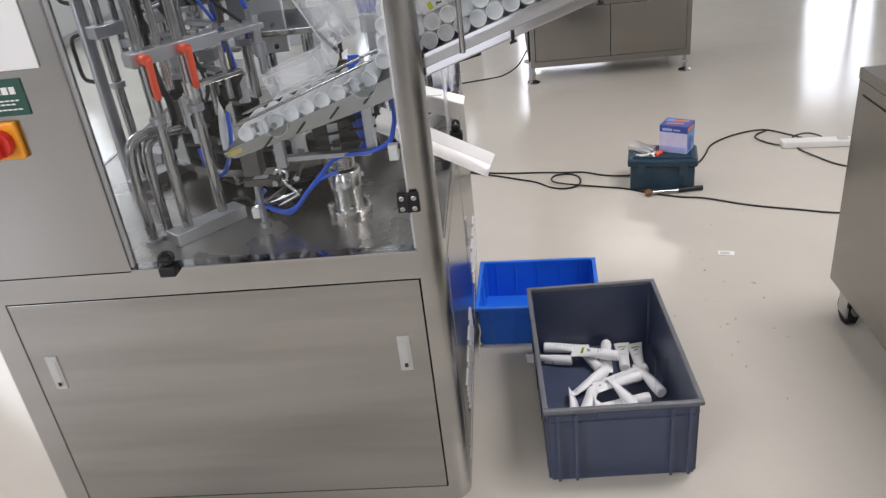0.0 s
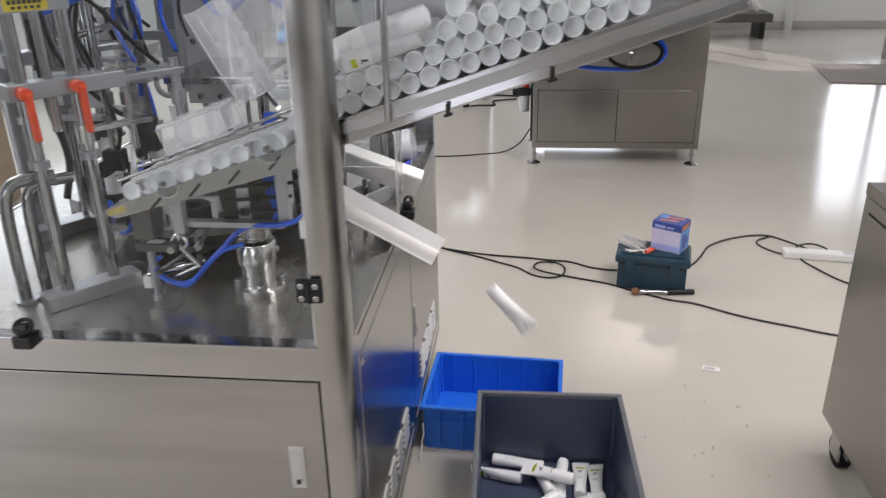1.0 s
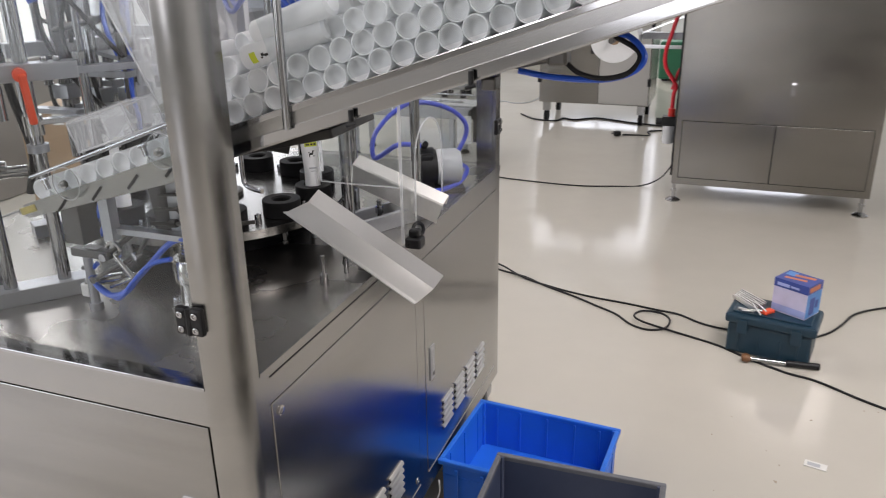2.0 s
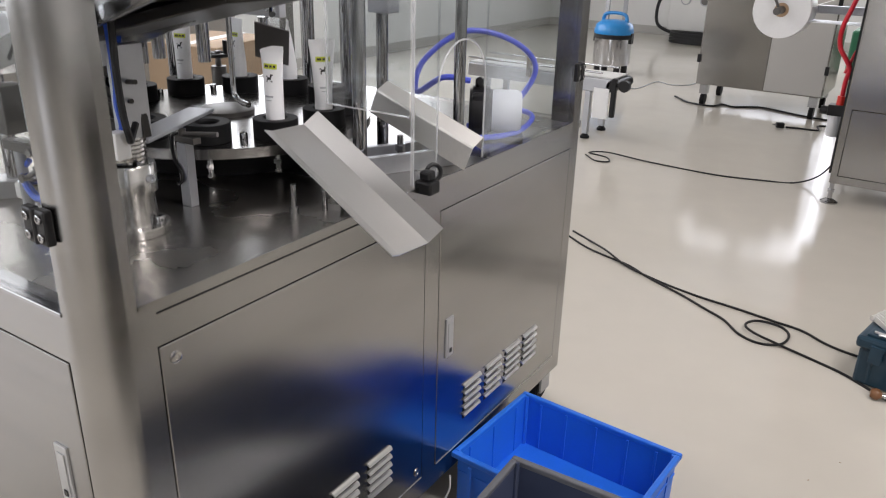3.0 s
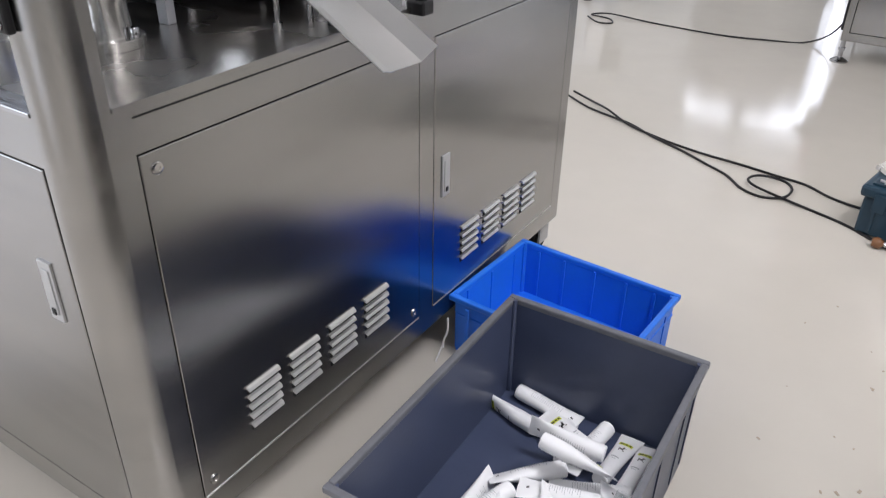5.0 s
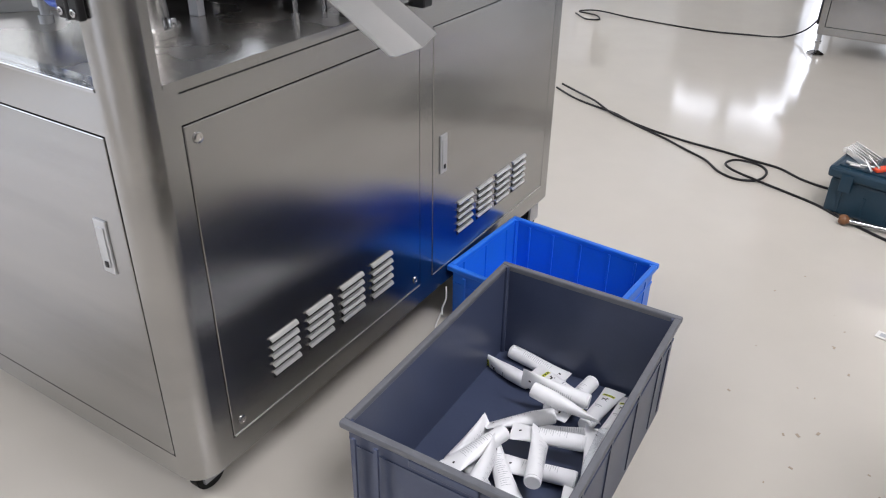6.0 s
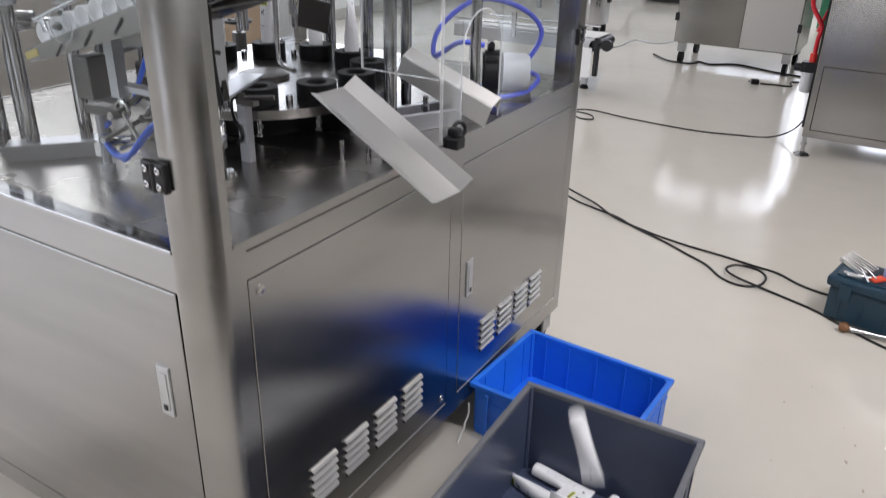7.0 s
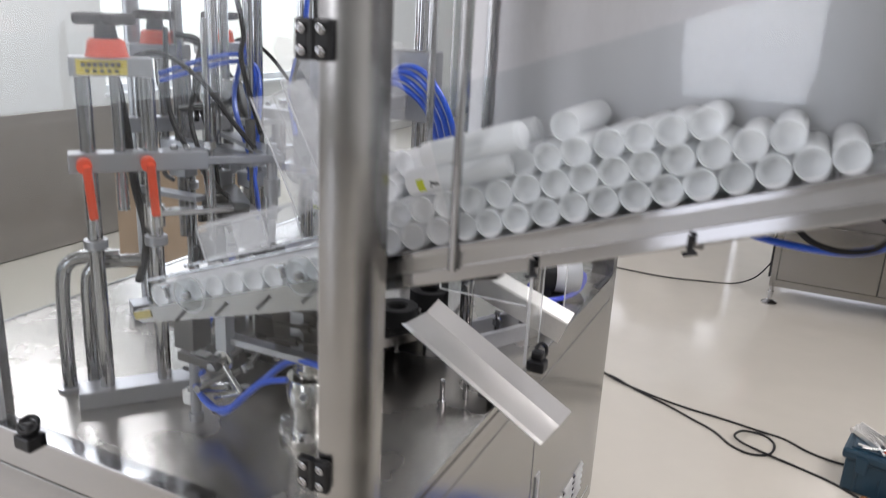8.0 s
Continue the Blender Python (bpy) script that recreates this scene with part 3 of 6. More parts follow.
def hinge(x, y, z, side=False):
    """A black hinge of two leaves with four pale screws."""
    if side:
        leaf = join(box(X1, X1 + 0.011, y - 0.021, y - 0.002, z - 0.021, z + 0.021, 0.003), box(X1, X1 + 0.011, y + 0.002, y + 0.021, z - 0.021, z + 0.021, 0.003), rod((X1 + 0.008, y, z - 0.02), (X1 + 0.008, y, z + 0.02), 0.005))
        h = part("hinge", leaf, BLACK, machine, "black plastic hinge")
        for a in (-0.011, 0.011):
            for b in (-0.011, 0.011):
                part("screw", bolt(0.0048, 0.003, (X1 + 0.011, y + a, z + b), "x"), CHROME, h)
    else:
        leaf = join(box(x - 0.022, x - 0.002, Y0 - 0.011, Y0, z - 0.021, z + 0.021, 0.003), box(x + 0.002, x + 0.022, Y0 - 0.011, Y0, z - 0.021, z + 0.021, 0.003), rod((x, Y0 - 0.008, z - 0.02), (x, Y0 - 0.008, z + 0.02), 0.005))
        h = part("hinge", leaf, BLACK, machine, "black plastic hinge")
        for a in (-0.012, 0.012):
            for b in (-0.011, 0.011):
                part("screw", bolt(0.0052, 0.003, (x + a, Y0 - 0.011, z + b), "-y"), CHROME, h)


hinge(-0.160, Y0, 0.913)
hinge(-0.160, Y0, 1.419)
hinge(0, 2.575, 0.92, True)
hinge(0, 2.575, 1.45, True)


def latch(at, name):
    """A black push latch: a block with an upright ring."""
    x, y, z = at
    ob = part(name, join(box(x - 0.018, x + 0.018, y - 0.02, y + 0.012, z - 0.012, z + 0.012, 0.004), box(x - 0.012, x + 0.012, y - 0.014, y + 0.008, z + 0.012, z + 0.03, 0.005)), BLACK, machine, "black plastic guard latch")
    ring = part("ring", put(torus(0.014, 0.004, 20, 8), Matrix.Translation((x, y + (0.016 if name == "guard_latch" else -0.004), z + (0.022 if name == "guard_latch" else 0.026))) @ pose(0, 0, 0, 75 if name == "guard_latch" else 35, 0, 60 if name == "guard_latch" else 20)), BLACK, ob)
    return ring


latch((-0.676, Y0 - 0.002, 0.802), "window_latch")
latch((-0.1, 1.947, 0.799), "guard_latch")

# side guards of clear acrylic: the door with an arched opening, and an inner sheet
def arched_guard(y0, y1, z0, z1, a, b, crown):
    """A sheet in the side's plane, with an arched opening from a to b."""
    r = (b - a) / 2
    arch = [(a, z0)] + [((a + b) / 2 - r * math.cos(math.pi * k / 16), crown - r + r * math.sin(math.pi * k / 16)) for k in range(17)] + [(b, z0)]
    bm = bmesh.new()
    quads = []
    for k in range(17):
        (p, q), (s, t) = arch[k], arch[k + 1]
        quads.append(((p, q), (s, t), (s, z1), (p, z1)))
    rim = [((y0, z0), (a, z0), (a, z1), (y0, z1)), ((b, z0), (y1, z0), (y1, z1), (b, z1))]
    for quad in quads[1:17] + rim:
        if abs(quad[0][0] - quad[1][0]) < 1e-6:
            continue
        bm.faces.new([bm.verts.new((0, y, z)) for y, z in quad])
    bmesh.ops.remove_doubles(bm, verts=bm.verts[:], dist=1e-5)
    bmesh.ops.recalc_face_normals(bm, faces=bm.faces[:])
    ret = bmesh.ops.extrude_face_region(bm, geom=bm.faces[:])
    bmesh.ops.translate(bm, verts=[v for v in ret["geom"] if isinstance(v, bmesh.types.BMVert)], vec=(0.005, 0, 0))
    bmesh.ops.recalc_face_normals(bm, faces=bm.faces[:])
    return bm, [(0.0025, y, z) for y, z in arch]


bm, arch = arched_guard(1.925, 2.568, ZT + 0.004, 1.9, 2.0, 2.166, 1.04)
guard = part("side_guard", put(bm, Matrix.Translation((-0.122, 0, 0))), ACRYLIC_SIDE, machine, "clear acrylic side guard with an arched cut-out")
guard.visible_shadow = False
part("guard_rim", put(hose(arch, 0.0018, 0, 6), Matrix.Translation((-0.122, 0, 0))), ACRYLIC_EDGE, guard)
part("guard_rim", box(-0.1225, -0.1165, 1.9225, 1.925, ZT + 0.004, 1.9), ACRYLIC_EDGE, guard)
inner = part("inner_guard", box(-0.305, -0.125, 1.917, 1.922, 0.925, 1.5), ACRYLIC_SIDE, machine, "small clear acrylic inner guard sheet")
inner.visible_shadow = False
part("guard_rim", join(box(-0.307, -0.305, 1.9165, 1.9225, 0.925, 1.5), box(-0.305, -0.125, 1.9175, 1.9215, 0.9232, 0.925)), ACRYLIC_EDGE, inner)
back_guard = part("back_guard", box(X0 + 0.065, -0.17, Y1 - 0.035, Y1 - 0.03, ZT + 0.004, 1.9), ACRYLIC, machine)
back_guard.visible_shadow = False
left_guard = part("left_guard", box(X0 + 0.004, X0 + 0.009, Y0 + 0.05, 2.57, ZT + 0.004, 1.9), ACRYLIC, machine, "clear acrylic guard with black pull handles")
left_guard.visible_shadow = False
for y, z in ((2.05, 1.08), (2.05, 1.3)):
    part("pull_handle", hose([(X0 - 0.0, y, z - 0.07), (X0 - 0.03, y, z - 0.055), (X0 - 0.034, y, z), (X0 - 0.03, y, z + 0.055), (X0 - 0.0, y, z + 0.07)], 0.006), BLACK, left_guard)

# ---- the delivery chutes
def chute_mesh(length):
    """Folded sheet: short front lip, flat floor, raised back flange, along x."""
    return sheet([(-0.058, 0.006), (-0.04, 0.0), (0.03, 0.0), (0.054, 0.024)], length, 0.0018)


def slope_pose(a, b):
    a, b = Vector(a), Vector(b)
    x = (b - a).normalized()
    y = (Vector((0, 0, 1)).cross(x)).normalized()
    z = x.cross(y)
    return Matrix.Translation(a) @ Matrix((x, y, z)).transposed().to_4x4(), (b - a).length


m, length = slope_pose((-0.30, 1.8138, 0.901), (-0.012, 1.785, 0.755))
chute = part("delivery_chute", put(chute_mesh(length), m), CHUTE, machine, "folded bright steel sheet chute sloping down and outwards")
part("chute_bracket", join(box(-0.15, -0.13, 1.765, 1.835, ZT, 0.812, 0.001), rod((-0.165, 1.745, ZT), (-0.165, 1.745, 0.83), 0.005)), CHROME, chute)
part("chute_bolt", join(cyl(0.008, ZT, ZT + 0.012, (-0.19, 1.70)), cyl(0.0045, ZT + 0.012, ZT + 0.05, (-0.19, 1.70))), CHROME, chute)
m, length = slope_pose((-0.31, 2.045, 0.886), (-0.096, 2.059, 0.803))
reject = part("reject_chute", put(sheet([(0.0, 0.0), (0.0, 0.046), (0.002, 0.05), (0.03, 0.064), (0.036, 0.062), (0.044, 0.036)], length, 0.0018), m), REJECT, machine, "short folded steel chute ending in the arched opening")


# ---- turntable, which turns on a step at a time
CX, CY, CUPS, CR = -0.57, 1.912, 12, 0.228
turntable = part("turntable", cyl(0.288, -0.018, 0.0, sides=96), DISC, machine, "dark steel indexing disc with black tube cups")
TURN_AT = pose(CX, CY, 0.872)
turntable.matrix_world = TURN_AT
part("hub", lathe([(0, 0), (0.055, 0), (0.055, 0.008), (0.05, 0.01), (0, 0.01)], 32), DULL, turntable)
cup_mesh = None
for k in range(CUPS):
    a = math.radians(-20 + 30 * k)
    x, y = CR * math.cos(a), CR * math.sin(a)
    if cup_mesh is None:
        cup = part("tube_cup", lathe([(0, 0.001), (0.040, 0.001), (0.040, 0.033), (0.039, 0.034), (0.022, 0.034), (0.0185, 0.03), (0.0185, 0.01), (0, 0.01)], 28), RUBBER, turntable, "black rubber tube cup")
        stem = part("cup_stem", join(cyl(0.005, -0.06, -0.016), cyl(0.0075, -0.05, -0.042, sides=6), cyl(0.0075, -0.066, -0.06)), CHROME, cup)
        clip = part("disc_bolt", bolt(0.007, 0.014, (0, 0, 0)), CHROME, turntable)
        cup_mesh, stem_mesh, clip_mesh = cup.data, stem.data, clip.data
    else:
        cup = new("tube_cup", cup_mesh)
        cup.parent = turntable
        stem = new("cup_stem", stem_mesh)
        stem.parent = cup
        clip = new("disc_bolt", clip_mesh)
        clip.parent = turntable
    cup.location = (x, y, 0)
    b = a + math.radians(15)
    clip.location = (0.232 * math.cos(b), 0.232 * math.sin(b), 0)
# black body added to darken the shaded void beneath the disc
part("void_drum", join(cyl(0.2, ZT + 0.001, 0.85, (CX, CY), sides=64)), RUBBER, machine, "added black drum standing in for the dark void under the turntable")

# ---- a filled tube: round cap end down at z = 0, flat sealed end at the top
TUBE_LEN, TUBE_R = 0.147, 0.0165


def tube_body():
    """Round at the cap, drawn out flat and wider towards the seal."""
    bm, sides, rings = bmesh.new(), 24, []
    for s, z in [(0.0, 0.006), (0.0, 0.02), (0.0, 0.05), (0.3, 0.085), (0.62, 0.115), (0.93, 0.135), (1.0, 0.138), (1.0, TUBE_LEN)]:
        rx = TUBE_R * (1 - s) + 0.0245 * s
        ry = TUBE_R * (1 - s) + 0.0011 * s
        rings.append([bm.verts.new((rx * math.cos(2 * math.pi * k / sides), ry * math.sin(2 * math.pi * k / sides), z)) for k in range(sides)])
    for a, b in zip(rings, rings[1:]):
        for k in range(sides):
            f = bm.faces.new((a[k], a[(k + 1) % sides], b[(k + 1) % sides], b[k]))
            f.smooth = True
    bm.faces.new(rings[0][::-1])
    bm.faces.new(rings[-1])
    return bm


def tube_print(x0, x1, z0, z1, front=True):
    """A thin printed patch laid on the tube's front or back, following its taper."""
    bm = bmesh.new()
    grid = []
    for j in range(4):
        z = z0 + (z1 - z0) * j / 3
        s = np.interp(z, [0.05, 0.085, 0.115, 0.135, 0.138], [0, 0.3, 0.62, 0.93, 1.0])
        rx, ry = TUBE_R * (1 - s) + 0.0245 * s, TUBE_R * (1 - s) + 0.0011 * s
        row = []
        for i in range(5):
            x = x0 + (x1 - x0) * i / 4
            y = ry * math.sqrt(max(0.0, 1 - (x / rx) ** 2)) + 0.0007
            row.append(bm.verts.new((x, -y if front else y, z)))
        grid.append(row)
    for a, b in zip(grid, grid[1:]):
        for i in range(4):
            f = bm.faces.new((a[i], a[i + 1], b[i + 1], b[i]))
            f.smooth = True
    bmesh.ops.recalc_face_normals(bm, faces=bm.faces[:])
    return bm


tube_meshes = {}


def filled_tube(m, label="white plastic tube with lime stripe, sealed flat", group="filled tubes", category="tube"):
    """A filled and sealed tube with its cap, stripe, emblem and lines of print."""
    t = thing("filled_tube", label, category, group, m)
    if not tube_meshes:
        first = {
            "tube_body": part("tube_body", tube_body(), TUBE, t),
            "cap": part("cap", lathe([(0, 0.0), (0.0145, 0.0), (0.0158, 0.0015), (0.0158, 0.0055), (0.0135, 0.007), (0, 0.007)], 24), TUBE, t),
            "stripe": part("stripe", tube_print(-0.0135, 0.0135, 0.108, 0.117), LIME, t, "lime green printed stripe"),
            "emblem": part("emblem", join(tube_print(-0.004, 0.0035, 0.09, 0.0945), tube_print(0.0015, 0.0045, 0.0945, 0.0995), tube_print(0.0045, 0.007, 0.0975, 0.099), tube_print(-0.0055, -0.0035, 0.0855, 0.0925), tube_print(0.003, 0.0065, 0.0865, 0.0885), tube_print(-0.007, -0.004, 0.0945, 0.0965)), INK, t, "small black printed emblem"),
            "title_bar": part("title_bar", join(tube_print(-0.008, 0.008, 0.06, 0.063), tube_print(-0.005, 0.005, 0.054, 0.0555)), INK_GREY, t),
            "text_lines": part("text_lines", join(*[tube_print(-0.0105, 0.0085 - 0.0035 * (k * 7 % 3), 0.036 + 0.0045 * k, 0.0367 + 0.0045 * k, False) for k in range(16)]), INK_GREY, t),
            "eye_mark": part("eye_mark", tube_print(-0.002, 0.002, 0.126, 0.131, False), INK, t),
            "stripe_text": part("stripe_text", join(tube_print(-0.011, -0.003, 0.1105, 0.1145), tube_print(-0.001, 0.004, 0.1105, 0.1145), tube_print(0.006, 0.011, 0.1105, 0.1145)), INK, t),
        }
        for key, ob in first.items():
            tube_meshes[key] = ob.data
    else:
        for key, me in tube_meshes.items():
            ob = new(key, me)
            ob.parent = t
    return t


# ---- tubes standing in the turntable's cups
def cup_place(k):
    a = math.radians(-20 + 30 * k)
    return CX + CR * math.cos(a), CY + CR * math.sin(a)


# ---- feed hopper: a sloping trough that reaches out over the floor
SL = math.radians(18.72)
UX, UZ = math.cos(SL), math.sin(SL)
HOP = Matrix(((UX, 0, -UZ, 0), (0, 1, 0, 1.372), (UZ, 0, UX, 1.2125), (0, 0, 0, 1)))


def hop(x):
    """The distance up the slope at a plan x on the trough's floor line."""
    return x / UX


hopper = thing("tube_hopper", "sloping stainless steel trough piled with empty tubes", "hopper")
A, B, DEEP = hop(-0.165), hop(0.485), 0.165
part("rail_step", put(box(A, B, -0.0055, -0.004, -0.04, -0.026, 0.0005), HOP), CHROME, hopper)
part("floor_plate", put(box(A, B, 0.004, DEEP, -0.0065, -0.0025), HOP), STEEL_H, hopper)
bm = box(A, B + 0.006, -0.004, 0.004, -0.043, -0.001, 0.0015)
part("side_rail", put(bm, HOP), STEEL_H, hopper, "folded steel rail along the lower front edge")
part("rail_lip", put(box(A, B, -0.007, -0.004, -0.009, -0.0005, 0.001), HOP), CHROME, hopper)
part("side_rail", put(box(A, B, DEEP, DEEP + 0.008, -0.04, 0.003, 0.0015), HOP), STEEL_H, hopper)
part("end_plate", put(join(box(B, B + 0.006, 0.004, DEEP, -0.04, 0.14, 0.0015), box(B - 0.01, B + 0.006, -0.004, 0.004, 0.003, 0.12, 0.0015)), HOP), STEEL_H, hopper)
part("under_channel", put(join(box(A + 0.02, B - 0.04, 0.03, 0.055, -0.028, -0.004), box(A + 0.02, B - 0.04, 0.11, 0.135, -0.028, -0.004), box(A + 0.05, B - 0.1, 0.06, 0.1, -0.02, -0.006)), HOP), DULL, hopper)
part("back_plate", put(prism([(-0.1, 1.172), (0.5, 1.375), (0.62, 1.43), (0.62, 1.75), (-0.1, 1.75)], 0.003), Matrix.Translation((0, 1.54, 0))), BACK_PLATE, hopper, "tall brushed steel back plate")
# added sheet: the trough underside's dark reflection put into its colour
part("dark_underside", put(box(-0.19, 0.16, -0.062, 0.075, 0.0, 0.014, 0.002), pose(-0.155, 1.485, 1.112, 0, -13, 0)), DARK_STEEL, hopper, "added dark sheet standing in for the trough's dark underside")
for x, y, zt in ((-0.032, 1.362, 1.75), (-0.074, 1.535, 1.75), (-0.155, 1.535, 1.6)):
    part("guide_rod", cyl(0.0055, 1.2125 + x * math.tan(SL) - 0.03, zt, (x, y), sides=14), CHROME, hopper)
front = part("front_sheet", put(box(hop(-0.03), B - 0.002, -0.0075, -0.0045, 0.006, 0.17), HOP), ACRYLIC, hopper, "clear plastic front sheet")
front.visible_shadow = False
for x in (0.063, 0.222):
    z = 1.169 + 0.34 * x
    part("wing_clip", join(rod((x, 1.36, z - 0.008), (x, 1.36, z + 0.012), 0.0035), rod((x - 0.006, 1.358, z - 0.008), (x + 0.007, 1.358, z - 0.004), 0.0026)), BLACK, hopper)
part("vibrator", join(box(0.29, 0.315, 1.45, 1.48, 1.252, 1.272, 0.004), rod((0.24, 1.46, 1.25), (0.29, 1.462, 1.26), 0.006), box(0.205, 0.225, 1.45, 1.475, 1.218, 1.235, 0.003)), DULL, hopper, "dark air vibrator under the trough")
part("air_hose", hose([(0.25, 1.47, 1.242), (0.30, 1.465, 1.236), (0.36, 1.465, 1.236), (0.395, 1.47, 1.247), (0.405, 1.475, 1.265), (0.385, 1.485, 1.285), (0.35, 1.495, 1.292)], 0.004), BLUE_HOSE, hopper, "blue air hose loop")
part("power_lead", hose([(0.31, 1.465, 1.256), (0.33, 1.46, 1.243), (0.36, 1.46, 1.238), (0.39, 1.466, 1.246), (0.398, 1.478, 1.268), (0.36, 1.492, 1.288)], 0.0034), CABLE, hopper, "black lead loop")

# the narrow feed tray inside the guard, at the foot of the trough
tray = thing("feed_tray", "narrow sloping steel feed tray with slots, holding a row of tubes", "tray")
TRAY = Matrix.Translation((0.012, -0.02, -0.014)) @ HOP
T0, T1 = hop(-0.545), hop(-0.17)
rail = prism([(T0, -0.006), (T0 + 0.02, -0.018), (T1, -0.036), (T1, 0.004), (T0 + 0.02, 0.004)], 0.004)
part("front_rail", put(rail, TRAY), STEEL_H, tray)
part("tray_floor", put(box(T0, T1, 0.004, 0.15, -0.004, 0.0), TRAY), STEEL_H, tray)
part("rear_rail", put(box(T0, T1, 0.15, 0.154, -0.03, 0.02), TRAY), STEEL_H, tray)
for k in range(4):
    part("slot", put(put(box(-0.016, 0.016, -0.0006, 0.0, -0.0022, 0.0022), pose(0, 0, 0, 0, -28, 0)), TRAY @ Matrix.Translation((T0 + 0.1 + 0.075 * k, -0.0004, -0.014))), SEAM, tray)
part("warning_label", put(box(T0 + 0.008, T0 + 0.042, -0.0009, -0.0003, -0.011, 0.0), TRAY), OLIVE, tray, "small yellow warning label")
part("hold_down_rail", put(join(rod((hop(-0.5), 0.01, 0.04), (hop(-0.2), 0.01, 0.046), 0.003), rod((hop(-0.5), 0.08, 0.042), (hop(-0.2), 0.08, 0.048), 0.003)), TRAY), CHROME, tray)
for x in (-0.455, -0.26):
    part("thumb_screw", put(join(rod((hop(x), -0.008, 0.014), (hop(x), -0.008, 0.03), 0.004), rod((hop(x) - 0.007, -0.008, 0.03), (hop(x) + 0.007, -0.008, 0.03), 0.003)), TRAY), CHROME, tray)
for x in (-0.412, -0.227):
    z = 1.132 + (x - -0.227) * math.tan(SL)
    disc = part("clear_disc", put(cyl(0.0254, 0, 0.003, sides=28), Matrix.Translation((x, 1.346, z)) @ pose(0, 0, 0, 90, 0, 0)), ACRYLIC, tray, "clear plastic retaining disc")
    disc.visible_shadow = False
    part("disc_nut", join(put(cyl(0.0065, 0.003, 0.009, sides=6), Matrix.Translation((x, 1.346, z)) @ pose(0, 0, 0, 90, 0, 0)), put(cyl(0.003, 0.0, 0.014, sides=10), Matrix.Translation((x, 1.346, z)) @ pose(0, 0, 0, 90, 0, 0))), CHROME, disc)
    part("disc_rim", put(torus(0.0254, 0.0008, 28, 6), Matrix.Translation((x, 1.3445, z)) @ pose(0, 0, 0, 90, 0, 0)), ACRYLIC_EDGE, disc)
CA, CB, C0, C1, CT = hop(-0.41), hop(-0.30), 0.03, 0.1, 0.096
clear_box = part("clear_cover", put(join(box(CA, CB, C0, C0 + 0.004, 0.05, CT), box(CA, CB, C1 - 0.004, C1, 0.05, CT), box(CA, CB, C0, C1, CT, CT + 0.004)), TRAY), ACRYLIC_HAZY, tray, "clear plastic block over the tubes")
clear_box.visible_shadow = False
part("cover_edge", put(join(*[rod((u, y, 0.05), (u, y, CT), 0.0014, 8) for u in (CA, CB) for y in (C0, C1)], *[rod((u, C0, z), (u, C1, z), 0.0014, 8) for u in (CA, CB) for z in (0.051, CT)],
                            *[rod((CA, y, z), (CB, y, z), 0.0014, 8) for y in (C0, C1) for z in (0.051, CT)]), TRAY), ACRYLIC_EDGE, clear_box)
part("support_post", join(box(-0.455, -0.435, 1.44, 1.46, 0.94, 1.04), box(-0.46, -0.25, 1.45, 1.47, 0.95, 0.96), box(-0.258, -0.238, 1.45, 1.49, 0.96, 1.08)), ALU, tray)
part("clamp_plate", put(box(-0.075, 0.06, 0.0, 0.012, -0.05, 0.045, 0.002), pose(-0.30, 1.475, 1.0, 0, -8, 0)), DARK_STEEL, tray, "dark clamp plate with cross bolts")
for k in range(3):
    z = 0.972 + 0.026 * k
    part("cross_bolt", join(rod((-0.37 + 0.012 * k, 1.462, z), (-0.245 + 0.012 * k, 1.462, z + 0.012), 0.0032), put(cyl(0.0075, -0.007, 0.007, sides=6), Matrix.Translation((-0.325 + 0.022 * k, 1.462, z + 0.005)) @ pose(0, 0, 0, 0, 85, 0))), DARK_STEEL, tray)
part("tray_base", join(box(-0.53, -0.49, 1.43, 1.47, 0.93, 1.0, 0.002)), DULL, tray)

# empty tubes lying across the trough, open ends forward
D = 0.0326
empty_meshes = {}


def wrapped_print(a0, a1, z0, z1):
    """A thin printed patch round an empty tube, between two angles and two heights."""
    bm = bmesh.new()
    rows = [[bm.verts.new(((D / 2 + 0.0003) * math.cos(radians(a0 + (a1 - a0) * i / 6)), (D / 2 + 0.0003) * math.sin(radians(a0 + (a1 - a0) * i / 6)), z)) for i in range(7)] for z in (z0, z1)]
    for i in range(6):
        bm.faces.new((rows[0][i], rows[0][i + 1], rows[1][i + 1], rows[1][i])).smooth = True
    return bm


def empty_tube(m, group, printed=False, label="empty frosted white plastic tube lying with open end forward"):
    t = thing("empty_tube", label, "tube", group, m)
    if not empty_meshes:
        wall = lathe([(D / 2 - 0.0022, 0.004), (D / 2 - 0.0016, 0.0), (D / 2 - 0.0002, 0.0), (D / 2 - 0.0002, 0.125), (0.0125, 0.129), (0, 0.129)], 24)
        inside = lathe([(D / 2 - 0.0022, 0.004), (D / 2 - 0.004, 0.007), (0.007, 0.009), (0.0, 0.0095)], 24)
        empty_meshes["wall"] = part("tube_wall", wall, TUBE_FROST, t).data
        empty_meshes["inside"] = part("inside", inside, TUBE_FROST, t).data
    else:
        for key, name in (("wall", "tube_wall"), ("inside", "inside")):
            ob = new(name, empty_meshes[key])
            ob.parent = t
    if printed:
        for name, mat, patches in (("stripe", LIME, ((-26, 26, 0.014, 0.023),)), ("emblem", INK, ((-9, 5, 0.031, 0.035), (-2, 10, 0.035, 0.041), (6, 14, 0.029, 0.032)))):
            if name not in empty_meshes:
                empty_meshes[name] = part(name, join(*[wrapped_print(*p) for p in patches]), mat, t).data
            else:
                new(name, empty_meshes[name]).parent = t
    return t


rng = random.Random(5)
PITCH = D + 0.0005
